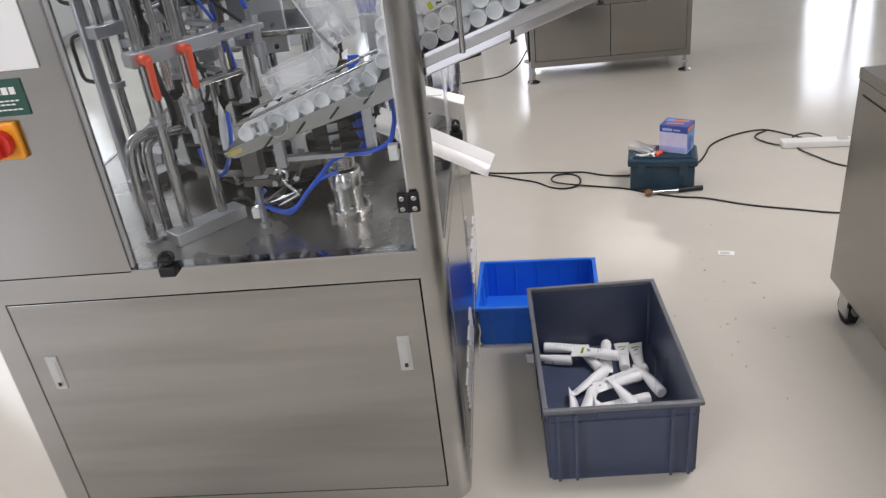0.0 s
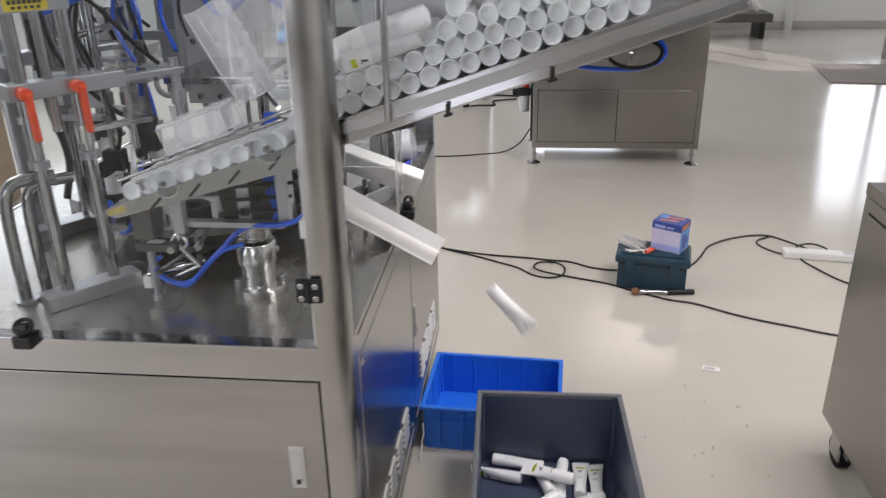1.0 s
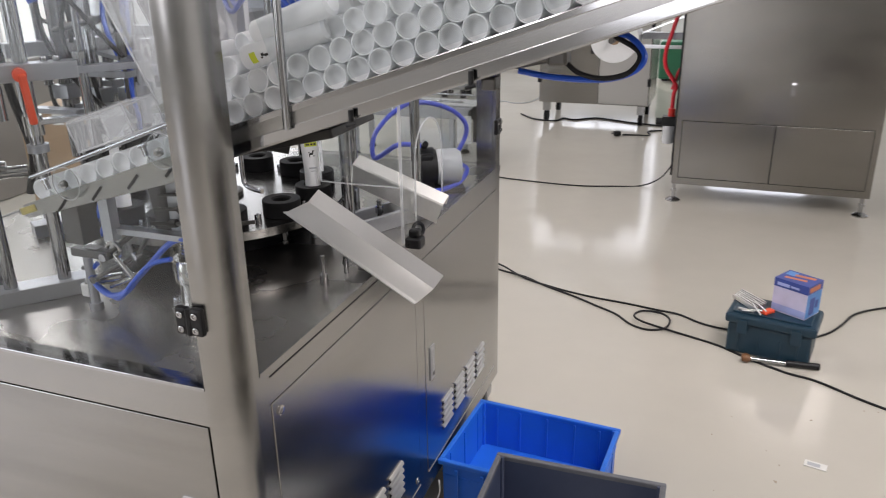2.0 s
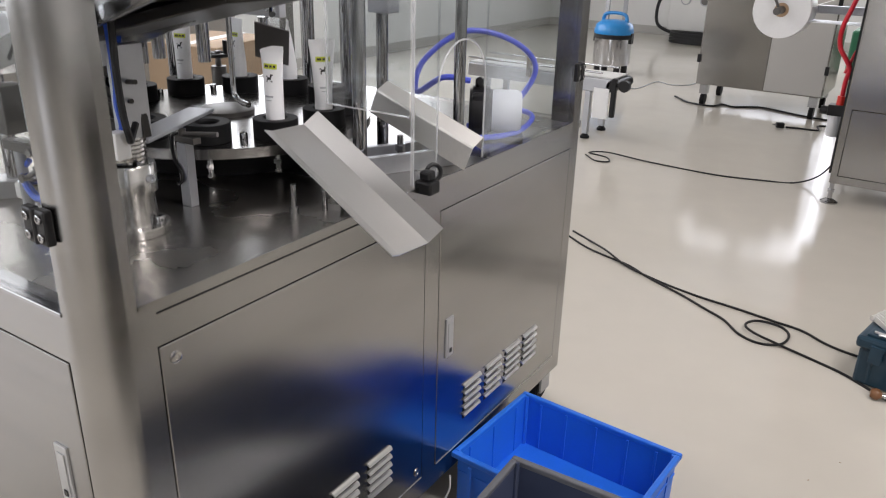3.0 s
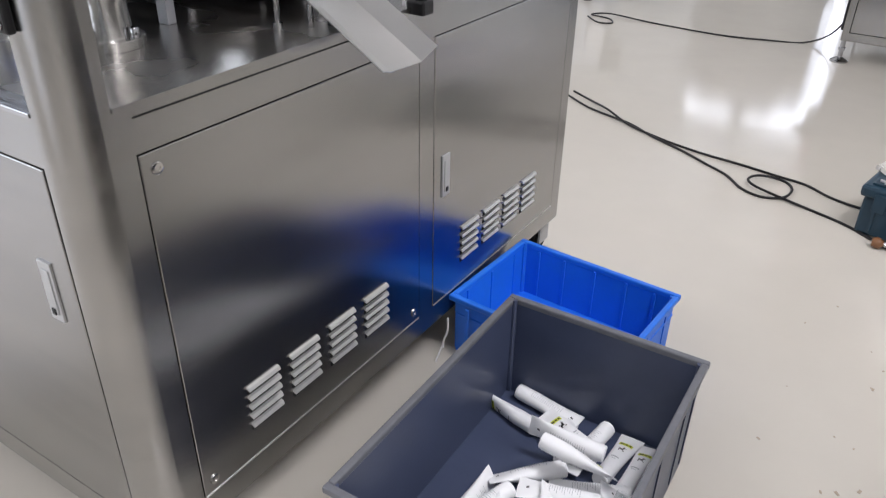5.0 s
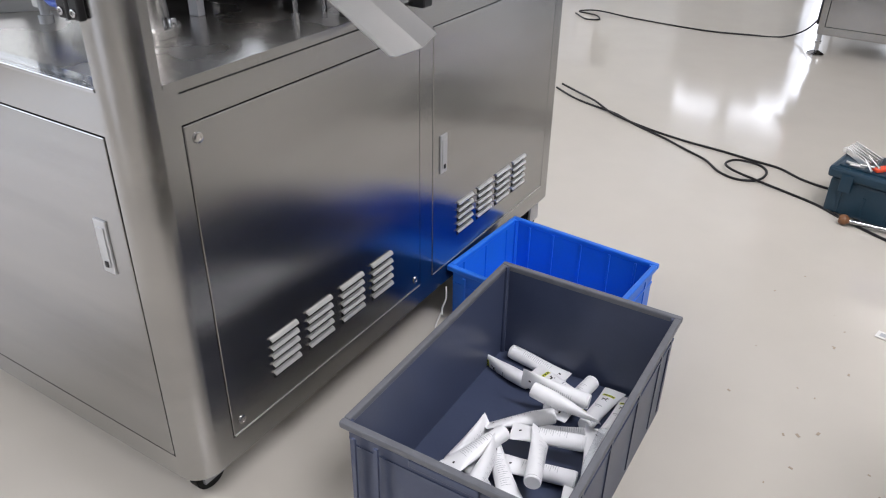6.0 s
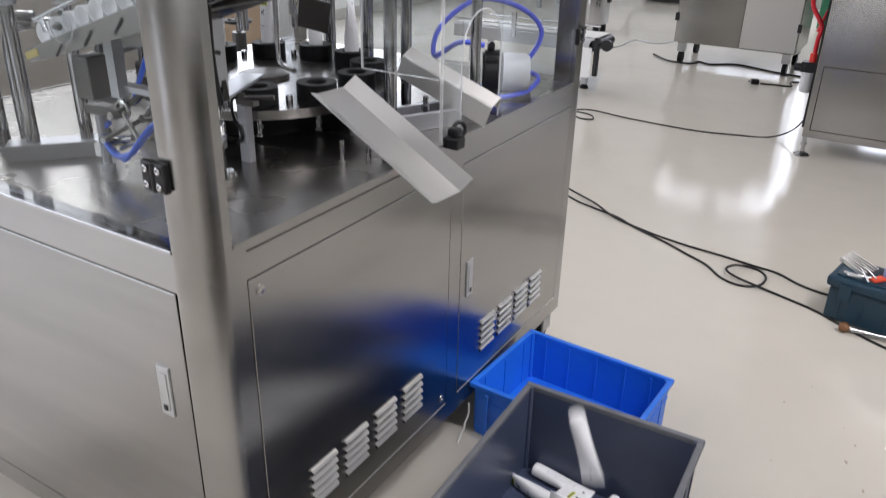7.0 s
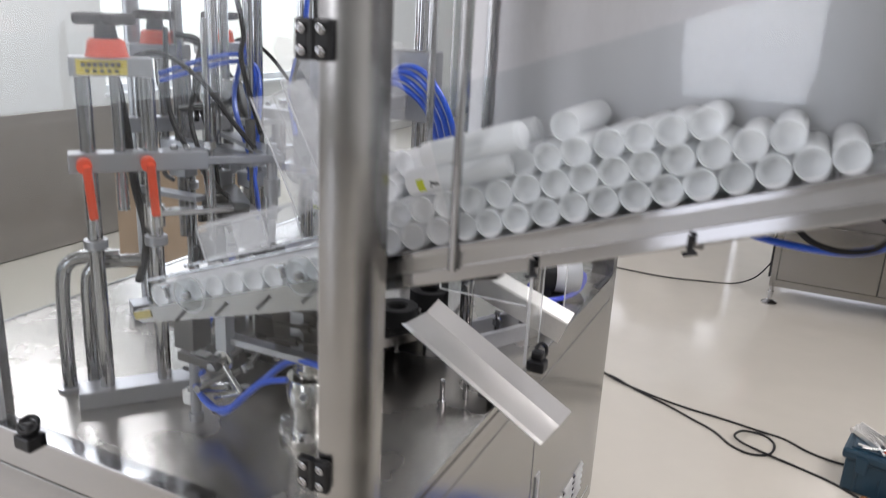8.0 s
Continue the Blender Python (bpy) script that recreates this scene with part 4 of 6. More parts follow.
# neat rows up the slope; the third and fourth are short and broken
for row, (a, b) in enumerate(((-0.192, 0.372), (-0.175, 0.325), (0.055, 0.262), (0.112, 0.125))):
    count = int((b - a) / PITCH) + 1
    for k in range(count):
        u = a + k * PITCH + rng.uniform(-0.0005, 0.0005)
        v = D / 2 - 0.002 + row * (D * 0.872) + rng.uniform(0, 0.0008)
        back = 0.006 + rng.uniform(0, 0.006) + 0.006 * row * rng.random()
        yaw = rng.uniform(-1.2, 1.2) * (1 + 0.6 * (row > 1))
        m = HOP @ Matrix.Translation((u, back, v)) @ pose(0, 0, 0, -90 + rng.uniform(-1, 1), 0, yaw) @ pose(0, 0, 0, 0, 0, rng.uniform(0, 360))
        empty_tube(m, "empty tubes in the hopper")
# the jumbled heap towards the foot, some tubes across the slope with their print showing
HEAP = [(-0.165, 0.02, 2, -14, 0), (-0.128, 0.03, 2, 12, 0), (-0.09, 0.05, 2, -8, 1), (-0.045, 0.055, 2, 10, 0), (0.02, 0.03, 2, -4, 0),
        (-0.15, 0.03, 2.9, 8, 0), (-0.11, 0.06, 2.85, -18, 0)]
for u, back, row, yaw, marked in HEAP:
    m = HOP @ Matrix.Translation((u, back, D / 2 - 0.001 + row * D * 0.885)) @ pose(0, 0, 0, 0, 0, yaw) @ pose(0, 0, 0, -90, 0, 0) @ pose(0, 0, 0, 0, 0, rng.uniform(0, 360))
    empty_tube(m, "empty tubes in the hopper", bool(marked))
for u, back, row, tilt in ((-0.085, 0.022, 2.05, 4), (-0.06, 0.03, 2.95, -6), (-0.075, 0.1, 2.9, 5)):
    m = HOP @ Matrix.Translation((u, back, D / 2 + row * D * 0.885)) @ pose(0, 0, 0, 0, 0, tilt) @ pose(0, 0, 0, 0, 90, 0) @ pose(0, 0, 0, 0, 0, -75)
    empty_tube(m, "empty tubes in the hopper", row < 2.5, "empty white plastic tube lying across the heap")
for k in range(9):
    u = hop(-0.485) + k * (D + 0.0022)
    m = TRAY @ Matrix.Translation((u, 0.004 + rng.uniform(0, 0.003), D / 2 + 0.0005)) @ pose(0, 0, 0, -90, 0, 0) @ pose(0, 0, 0, 0, 0, rng.uniform(0, 360))
    empty_tube(m, "empty tubes in the feed tray")

# the clear film hood over the foot of the hopper
hood = thing("film_hood", "crumpled clear plastic film hood over the tubes", "plastic film")
hr = random.Random(9)
for y_at, lean, folds in ((1.41, 0.05, 1.3), (1.47, 0.03, 2.1)):
    bm = bmesh.new()
    nx, nz, rows = 12, 14, []
    for j in range(nz + 1):
        rows.append([bm.verts.new((-0.30 + 0.125 * i / nx - 0.045 * j / nz * (1 - i / nx) + hr.uniform(-0.007, 0.007), y_at + lean * j / nz + 0.016 * math.sin(i * folds + 0.8 * j) + hr.uniform(-0.009, 0.009),
                                   1.175 + 0.06 * (1 - i / nx) * (1 - j / nz) + 0.23 * j / nz + hr.uniform(-0.007, 0.007))) for i in range(nx + 1)])
    for j in range(nz):
        for i in range(nx):
            bm.faces.new((rows[j][i], rows[j][i + 1], rows[j + 1][i + 1], rows[j + 1][i]))
    film_sheet = part("film", bm, FILM_CLEAR, hood)
    film_sheet.visible_shadow = False
bracket = part("clear_bracket", put(join(box(-0.03, 0.03, -0.003, 0.003, 0, 0.17, 0.001), box(-0.03, -0.027, -0.05, -0.003, 0.0, 0.17), box(0.027, 0.03, -0.05, -0.003, 0.0, 0.17)), pose(-0.275, 1.49, 1.19, 0, -27, 0)), ACRYLIC_HAZY, hood, "clear acrylic channel")
bracket.visible_shadow = False
part("bracket_edge", put(join(*[rod((x, -0.05, 0), (x, -0.05, 0.17), 0.0015, 8) for x in (-0.0285, 0.0285)], *[rod((-0.0285, y, z), (0.0285, y, z), 0.0015, 8) for y, z in ((0, 0), (0, 0.17))]), pose(-0.275, 1.49, 1.19, 0, -27, 0)), ACRYLIC_EDGE, bracket)


# ---- stations round the turntable
def station(at, turn, label, levers=True):
    """A two-column height-adjustable station: block, columns, crossbar, top plate with a knob."""
    s = thing("clamp_station", label, "machine station", at=pose(at[0], at[1], ZT, 0, 0, turn))
    part("base_block", box(-0.09, 0.09, -0.024, 0.024, 0.0, 0.03, 0.002), ALU, s)
    for x in (-0.045, 0.045):
        c = part("column", cyl(0.0115, 0.03, 0.55, (x, 0)), CHROME, s)
        part("collar", cyl(0.018, 0.27, 0.284, (x, 0)), ALU, c)
    part("crossbar", join(box(-0.074, 0.13, -0.02, 0.02, 0.394, 0.423, 0.002), put(cyl(0.0035, -0.0208, -0.019, sides=10), pose(0, 0, 0.402, 0, 0, 0) @ pose(0, 0, 0, 90, 0, 0))), ALU, s)
    part("top_plate", box(-0.062, 0.054, -0.022, 0.022, 0.538, 0.566, 0.002), ALU, s)
    part("lead_screw", join(cyl(0.0085, 0.33, 0.55, (0, 0), sides=14), *[cyl(0.0098, 0.33 + 0.008 * k, 0.334 + 0.008 * k, (0, 0), sides=14) for k in range(7)]), CHROME, s)
    k = part("adjusting_knob", join(cyl(0.03, 0.566, 0.592, (-0.008, 0), r2=0.026, bevel=0.003), cyl(0.031, 0.566, 0.569, (-0.008, 0))), ORANGE, s, "orange-red collar")
    star = join(cyl(0.017, 0.592, 0.626, (-0.008, 0), r2=0.013), *[put(box(0.0, 0.046, -0.0085, 0.0085, 0.612, 0.629, 0.005), pose(-0.008, 0, 0, 0, 0, 20 + 90 * q)) for q in range(4)])
    part("star_handle", star, BLACK, k)
    if levers:
        for x in (-0.052, 0.038):
            lever = join(put(cyl(0.011, -0.005, 0.022), Matrix.Translation((x, -0.02, 0.408)) @ pose(0, 0, 0, 90, 0, 0)), put(box(-0.0065, 0.0065, -0.012, 0.002, -0.085, 0.004, 0.004), Matrix.Translation((x + 0.003, -0.034, 0.408)) @ pose(0, 0, 0, 8, -3, 0)))
            part("clamp_lever", lever, ORANGE, s, "orange clamping lever")
        y = part("warning_label", box(-0.052, 0.018, -0.0228, -0.0221, 0.541, 0.563), YELLOW, s, "yellow label with unreadable black writing")
        part("writing_bar", join(*[box(-0.045 + 0.008 * q, -0.039 + 0.008 * q, -0.0234, -0.0229, 0.552, 0.559) for q in range(7)], *[box(-0.04 + 0.01 * q, -0.034 + 0.01 * q, -0.0234, -0.0229, 0.544, 0.549) for q in range(5)]), INK, y)
    part("lower_arm", join(box(0.05, 0.17, -0.012, 0.012, 0.318, 0.327, 0.001), cyl(0.016, 0.30, 0.335, (0.045, 0))), TURNED, s)
    part("guide_pin", join(cyl(0.0065, 0.27, 0.43, (0.135, 0.0), sides=12), cyl(0.011, 0.424, 0.436, (0.135, 0), sides=6), bolt(0.006, 0.008, (0.1, 0, 0.423)), bolt(0.006, 0.008, (0.08, 0, 0.423))), CHROME, s)
    part("sensor_arm", join(box(0.1, 0.25, -0.012, 0.012, 0.40, 0.412, 0.001), cyl(0.009, 0.3, 0.43, (0.235, 0)), cyl(0.014, 0.34, 0.37, (0.235, 0))), ALU, s)
    part("lead", hose([(0.02, 0.024, 0.56), (0.07, 0.05, 0.57), (0.13, 0.06, 0.53), (0.18, 0.04, 0.46), (0.21, 0.01, 0.42)], 0.0045), CABLE, s)
    return s


station((-0.652, 1.462), 50, "two-column clamping station with orange levers and yellow label")
station((-0.885, 1.79), 57, "two-column station with black star handle and orange collar", False)
station((-0.905, 2.0), 58, "two-column station with black star handle and orange collar", False)

# hose and leads that arch over the stations
arch_lines = thing("hose_bundle", "blue air hoses and black leads arching between the stations", "hoses")
for k in range(2):
    d = 0.012 * k
    part("air_hose", hose([(-0.76, 1.66, 1.32 - d), (-0.702, 1.694 + d, 1.345 - d), (-0.666, 1.728 + d, 1.357 - d), (-0.643, 1.747 + d, 1.357 - d), (-0.629, 1.756 + d, 1.334), (-0.625 + d, 1.755, 1.296), (-0.623 + d, 1.745, 1.23), (-0.63 + d, 1.74, 1.13)], 0.0045), BLUE_HOSE, arch_lines, "blue air hose")
part("lead", hose([(-0.813, 1.758, 1.384), (-0.787, 1.782, 1.379), (-0.769, 1.796, 1.351), (-0.773, 1.789, 1.314), (-0.781, 1.778, 1.287), (-0.79, 1.78, 1.22)], 0.005), CABLE, arch_lines)
part("lead", hose([(-0.59, 1.67, 1.46), (-0.585, 1.68, 1.4), (-0.6, 1.69, 1.36), (-0.61, 1.72, 1.3), (-0.6, 1.74, 1.22)], 0.0045), CABLE, arch_lines)
part("lead", hose([(-0.475, 1.72, 1.5), (-0.465, 1.72, 1.42), (-0.49, 1.71, 1.37), (-0.5, 1.70, 1.31), (-0.485, 1.69, 1.26)], 0.0035), CABLE, arch_lines)
part("lead", hose([(-0.69, 1.50, 1.32), (-0.70, 1.52, 1.25), (-0.71, 1.54, 1.15), (-0.70, 1.55, 1.05), (-0.715, 1.54, 0.97)], 0.0075), CABLE, arch_lines, "thick black cable")

bent = thing("bent_pipe", "polished bent steel pipe rising from the tabletop", "pipe")
part("pipe", hose([(-0.768, 1.424, ZT), (-0.768, 1.424, 0.9), (-0.763, 1.424, 0.99), (-0.755, 1.43, 1.025), (-0.733, 1.447, 1.037), (-0.693, 1.482, 1.037)], 0.0115, 6, 14), CHROME, bent)
part("pipe", hose([(-0.742, 1.452, ZT), (-0.742, 1.452, 0.9), (-0.739, 1.452, 0.985), (-0.732, 1.459, 1.015), (-0.712, 1.475, 1.025), (-0.677, 1.512, 1.025)], 0.011, 6, 14), CHROME, bent)
part("floor_flange", join(cyl(0.02, ZT, ZT + 0.006, (-0.768, 1.424)), cyl(0.019, ZT, ZT + 0.006, (-0.742, 1.452))), ALU, bent)

# spring-loaded support column with its flange
column = thing("support_column", "machined steel support column with coil spring on a bolted flange", "column", at=pose(-0.33, 1.51, ZT))
part("flange", join(cyl(0.05, 0.0, 0.013, sides=36, bevel=0.0015)), TURNED, column)
for a in (20, 110, 200, 290):
    part("flange_bolt", bolt(0.0075, 0.014, (0.042 * math.cos(radians(a)), 0.042 * math.sin(radians(a)), 0.013)), CHROME, column)
part("lower_sleeve", lathe([(0.0, 0.013), (0.035, 0.013), (0.0325, 0.05), (0.0325, 0.062), (0.038, 0.063), (0.038, 0.102), (0.036, 0.105), (0.0, 0.105)], 36), TURNED, column)
for a in (-70, 10, 150):
    part("set_screw", put(bolt(0.006, 0.006, (0, 0, 0), "x"), pose(0, 0, 0.085, 0, 0, a) @ Matrix.Translation((0.037, 0, 0))), ALU, column)
part("spring", hose([(0.026 * math.cos(k * 0.7), 0.026 * math.sin(k * 0.7), 0.107 + 0.00066 * k) for k in range(72)], 0.0034, 0, 6), TURNED, column)
part("inner_shaft", cyl(0.0155, 0.1, 0.3, sides=20), CHROME, column)
part("upper_housing", join(cyl(0.037, 0.158, 0.31, (0, 0), sides=36), cyl(0.031, 0.15, 0.158, (0, 0), sides=36)), ALU, column, "grey housing above the spring")

part("arm_plate", put(box(-0.02, 0.025, 0.02, 0.24, 0.128, 0.134, 0.001), pose(0, 0, 0, 0, 0, 24)), ALU, column, "pale flat guide arm reaching over the disc")

for k in range(3):
    part("air_hose", hose([(-0.268 + 0.007 * k, 1.475, 1.16), (-0.275 + 0.007 * k, 1.472, 1.086), (-0.283 + 0.007 * k, 1.472, 1.046), (-0.278 + 0.009 * k, 1.472, 1.006), (-0.268 + 0.008 * k, 1.474, 0.973), (-0.285 + 0.006 * k, 1.48, 0.95), (-0.30, 1.49, 0.945)], 0.0048), BLUE_HOSE, arch_lines, "blue air hose")

# little sensor post before the turntable
sensor = thing("sensor_post", "slim steel post carrying a small sensor with black lead", "sensor", at=pose(-0.354, 1.632, ZT))
part("post", box(-0.011, 0.011, -0.008, 0.008, 0.0, 0.105, 0.001), ALU, sensor)
part("sensor_head", join(box(-0.012, 0.03, -0.008, 0.008, 0.106, 0.116, 0.001), rod((0.0, 0, 0.118), (0.055, 0.02, 0.122), 0.004), cyl(0.006, 0.112, 0.126, (-0.004, 0))), DULL, sensor)
part("lead", hose([(-0.006, 0, 0.12), (-0.025, -0.004, 0.11), (-0.02, -0.008, 0.08), (-0.004, -0.01, 0.06), (-0.002, -0.01, 0.045), (-0.012, -0.012, 0.035)], 0.0028), CABLE, sensor)

# pick-up linkage and blue hose at the front
link = thing("pick_up_linkage", "small jointed pick-up linkage with looped blue air hose", "linkage")
part("post", join(cyl(0.008, ZT, 0.9, (-0.515, 1.455)), cyl(0.012, ZT, ZT + 0.014, (-0.515, 1.455))), ALU, link)
part("arm", join(box(-0.54, -0.46, 1.445, 1.465, 0.9, 0.915, 0.001), rod((-0.47, 1.45, 0.905), (-0.42, 1.49, 0.95), 0.005), rod((-0.50, 1.45, 0.86), (-0.43, 1.48, 0.90), 0.004), rod((-0.43, 1.48, 0.9), (-0.40, 1.5, 0.95), 0.004)), DULL, link)
part("joint", join(*[put(cyl(0.007, -0.008, 0.008), Matrix.Translation(p) @ pose(0, 0, 0, 90, 0, 0)) for p in ((-0.5, 1.45, 0.86), (-0.43, 1.48, 0.9), (-0.47, 1.45, 0.905))]), CHROME, link)
part("cylinder_body", join(rod((-0.53, 1.46, 0.845), (-0.46, 1.475, 0.86), 0.009), rod((-0.46, 1.475, 0.86), (-0.425, 1.482, 0.868), 0.004)), CHROME, link)
part("air_hose", hose([(-0.51, 1.45, 0.862), (-0.49, 1.445, 0.845), (-0.46, 1.44, 0.838), (-0.43, 1.443, 0.848), (-0.405, 1.45, 0.875), (-0.375, 1.455, 0.905), (-0.345, 1.46, 0.935), (-0.31, 1.455, 0.953), (-0.25, 1.44, 0.962), (-0.205, 1.425, 0.985), (-0.19, 1.412, 1.02), (-0.184, 1.41, 1.05), (-0.186, 1.41, 1.12)], 0.0052), BLUE_HOSE, link, "blue air hose")
part("air_hose", hose([(-0.50, 1.46, 0.885), (-0.52, 1.455, 0.86), (-0.47, 1.45, 0.832), (-0.44, 1.44, 0.838), (-0.41, 1.445, 0.87), (-0.37, 1.445, 0.905), (-0.33, 1.45, 0.918)], 0.0045), BLUE_HOSE, link, "blue air hose")
part("lead", hose([(-0.6, 1.52, 0.84), (-0.56, 1.5, 0.85), (-0.53, 1.47, 0.83), (-0.5, 1.46, 0.835)], 0.004), CABLE, link)
part("lead", hose([(-0.176, 1.408, 1.12), (-0.176, 1.406, 1.06), (-0.172, 1.405, 1.01), (-0.17, 1.408, 0.985), (-0.185, 1.42, 0.975), (-0.2, 1.44, 0.99)], 0.0045), CABLE, link)
part("joint_block", join(box(-0.54, -0.522, 1.45, 1.47, 0.82, 0.845, 0.003), box(-0.52, -0.488, 1.452, 1.468, 0.898, 0.917, 0.002)), WHITE_PLASTIC, link, "white joint blocks")
part("rocker", join(rod((-0.531, 1.46, 0.833), (-0.512, 1.46, 0.905), 0.0055), rod((-0.461, 1.46, 0.977), (-0.458, 1.46, 0.905), 0.004), rod((-0.458, 1.46, 0.905), (-0.427, 1.46, 0.867), 0.0045), rod((-0.427, 1.46, 0.867), (-0.48, 1.462, 0.842), 0.004), put(torus(0.014, 0.004, 16, 6), pose(-0.458, 1.46, 0.915, 90, 0, 0))), TURNED, link, "bright jointed rocker arms")
part("fitting", box(-0.206, -0.186, 1.40, 1.42, 0.952, 0.986, 0.002), WHITE_PLASTIC, link)

# filling head: pale box with four bolts on columns, drop pipes behind
head = thing("filling_head", "pale steel filling head with four bolts on polished columns", "filling head", at=pose(-0.605, 2.07, 0))
part("face_plate", box(-0.059, 0.059, -0.02, 0.0, 1.046, 1.33, 0.002), PUMP_GREY, head, "pale grey filling head cover plate")
for x in (-0.026, 0.026):
    for z in (1.064, 1.199):
        part("face_bolt", bolt(0.0075, 0.006, (x, -0.02, z), "-y"), CHROME, head)
for x in (-0.06, 0.06):
    part("column", cyl(0.016, ZT, 1.6, (x, 0.19)), CHROME, head)
part("plate_arm", join(box(-0.05, 0.05, 0.0, 0.2, 1.23, 1.26, 0.002)), ALU, head)
part("nozzle", join(cyl(0.011, 0.98, 1.04, (-0.03, 0.02)), cyl(0.006, 0.95, 0.98, (-0.03, 0.02))), CHROME, head)
part("head_block", box(-0.1, 0.1, 0.15, 0.23, 1.2, 1.36, 0.004), ALU, head)
for k in range(4):
    part("air_hose", hose([(-0.02 + 0.02 * k, 0.0, 1.335), (0.08 + 0.015 * k, -0.1, 1.27 + 0.014 * k), (0.18 + 0.012 * k, -0.18, 1.315 + 0.012 * k), (0.235 + 0.016 * k, -0.21, 1.315 + 0.008 * k), (0.285 + 0.014 * k, -0.205, 1.27), (0.3 + 0.012 * k, -0.17, 1.16)], 0.0055), BLUE_HOSE, head, "blue air hose")

pipes = thing("column_cluster", "cluster of polished guide columns with clamps", "columns", at=pose(-0.72, 1.79, ZT))
cr = random.Random(3)
for x, y, h in ((-0.03, 0.0, 0.75), (0.03, 0.03, 0.78), (0.0, 0.09, 0.72), (-0.09, 0.1, 0.7), (0.1, 0.12, 0.74), (-0.14, 0.02, 0.72)):
    c = part("column", cyl(cr.choice((0.01, 0.013)), 0.17, 0.8, (x, y), sides=18), CHROME, pipes)
    part("clamp", box(x - 0.022, x + 0.022, y - 0.018, y + 0.018, 0.3 + cr.uniform(-0.05, 0.2), 0.52 + cr.uniform(0, 0.03), 0.002) if cr.random() < 0.3 else box(x - 0.022, x + 0.022, y - 0.018, y + 0.018, 0.3, 0.33, 0.002), ALU, c)
part("hanger_plate", join(box(-0.29, 0.15, -0.05, 0.15, 0.8, 0.82, 0.002), cyl(0.016, 0.0, 0.8, (-0.26, 0.02))), ALU, pipes)
part("tie_bar", join(box(-0.16, 0.12, -0.02, 0.02, 0.36, 0.38, 0.001), box(-0.1, 0.13, 0.08, 0.11, 0.43, 0.45, 0.001)), ALU, pipes)
part("lift_ring", put(torus(0.03, 0.007, 28, 10), pose(0.06, 0.16, 0.32, 80, 0, 30)), WHITE_PLASTIC, pipes, "white plastic ring")
part("black_funnel", put(lathe([(0.008, -0.03), (0.03, 0.0), (0.032, 0.012), (0.0, 0.012)], 20), pose(0.14, -0.16, 0.3)), BLACK, pipes, "black conical funnel")
part("arm_plate", join(put(box(-0.02, 0.2, -0.016, 0.016, 0.29, 0.298), pose(0, 0, 0, 0, 0, -40)), put(box(0.0, 0.22, -0.016, 0.016, 0.40, 0.408), pose(0, 0, 0, 0, 0, -30))), ALU, pipes)
part("signal_lead", hose([(-0.1, -0.05, 0.6), (-0.07, -0.08, 0.45), (-0.02, -0.07, 0.36), (0.04, -0.06, 0.3), (0.09, -0.05, 0.28)], 0.005), CABLE, pipes)
part("air_hose", hose([(-0.02, -0.06, 0.1), (0.02, -0.12, 0.06), (0.07, -0.16, 0.07), (0.1, -0.15, 0.14), (0.09, -0.1, 0.2)], 0.0055), BLUE_HOSE, pipes, "blue air hose")
part("air_hose", hose([(0.12, 0.1, 0.75), (0.14, 0.06, 0.62), (0.12, 0.04, 0.5), (0.16, 0.0, 0.42)], 0.005), BLUE_HOSE, pipes, "blue air hose")

gear = thing("gripper_unit", "black gripper blocks with steel rods and leads over the turntable", "gripper", at=pose(-0.69, 1.70, 0))
for k, (x, y, z) in enumerate(((0.0, 0.0, 1.0), (0.06, 0.05, 1.03), (-0.07, 0.09, 1.05))):
    b = part("gripper_block", join(box(x - 0.022, x + 0.022, y - 0.016, y + 0.016, z - 0.02, z + 0.024, 0.003), box(x - 0.03, x - 0.018, y - 0.02, y + 0.02, z - 0.034, z + 0.0, 0.002)), BLACK, gear)
    part("gripper_rod", cyl(0.0065, z + 0.024, 1.42 + 0.03 * k, (x, y), sides=14), CHROME, b)
    part("gripper_lead", hose([(x + 0.01, y, z + 0.024), (x + 0.035, y - 0.03, z + 0.07), (x + 0.02, y - 0.035, z + 0.16), (x - 0.03, y - 0.01, z + 0.25), (x - 0.02, y + 0.02, z + 0.36)], 0.0045), BLUE_HOSE if k == 1 else CABLE, b)
part("cross_arm", join(box(-0.11, 0.1, 0.0, 0.03, 1.165, 1.177, 0.001), box(-0.09, 0.02, -0.06, -0.035, 1.10, 1.11, 0.001)), ALU, gear)
part("valve_block", join(box(-0.02, 0.05, 0.06, 0.1, 1.24, 1.31, 0.003), rod((0.0, 0.05, 1.27), (-0.09, 0.03, 1.25), 0.008)), CHROME, gear)
part("probe", join(cyl(0.004, 1.08, 1.24, (0.09, 0.01), sides=10), cyl(0.009, 1.2, 1.25, (0.09, 0.01), sides=12)), DULL, gear)

# deflector plate and bent rod over the eject position
deflector = thing("tube_deflector", "dark tilted steel deflector plate over the eject position", "deflector")
part("plate", put(box(-0.03, 0.03, -0.0012, 0.0012, -0.035, 0.045), pose(-0.355, 1.835, 1.03, 35, 14, 30)), DULL, deflector)
part("arm", join(rod((-0.37, 1.855, 1.08), (-0.44, 1.92, 1.13), 0.006), rod((-0.44, 1.92, 1.13), (-0.50, 1.875, 1.15), 0.006)), CHROME, deflector)
part("bent_rod", hose([(-0.42, 1.80, 1.16), (-0.42, 1.80, 1.02), (-0.42, 1.80, 0.955), (-0.413, 1.798, 0.94), (-0.39, 1.79, 0.935), (-0.365, 1.782, 0.935)], 0.005, 6, 10), CHROME, deflector)
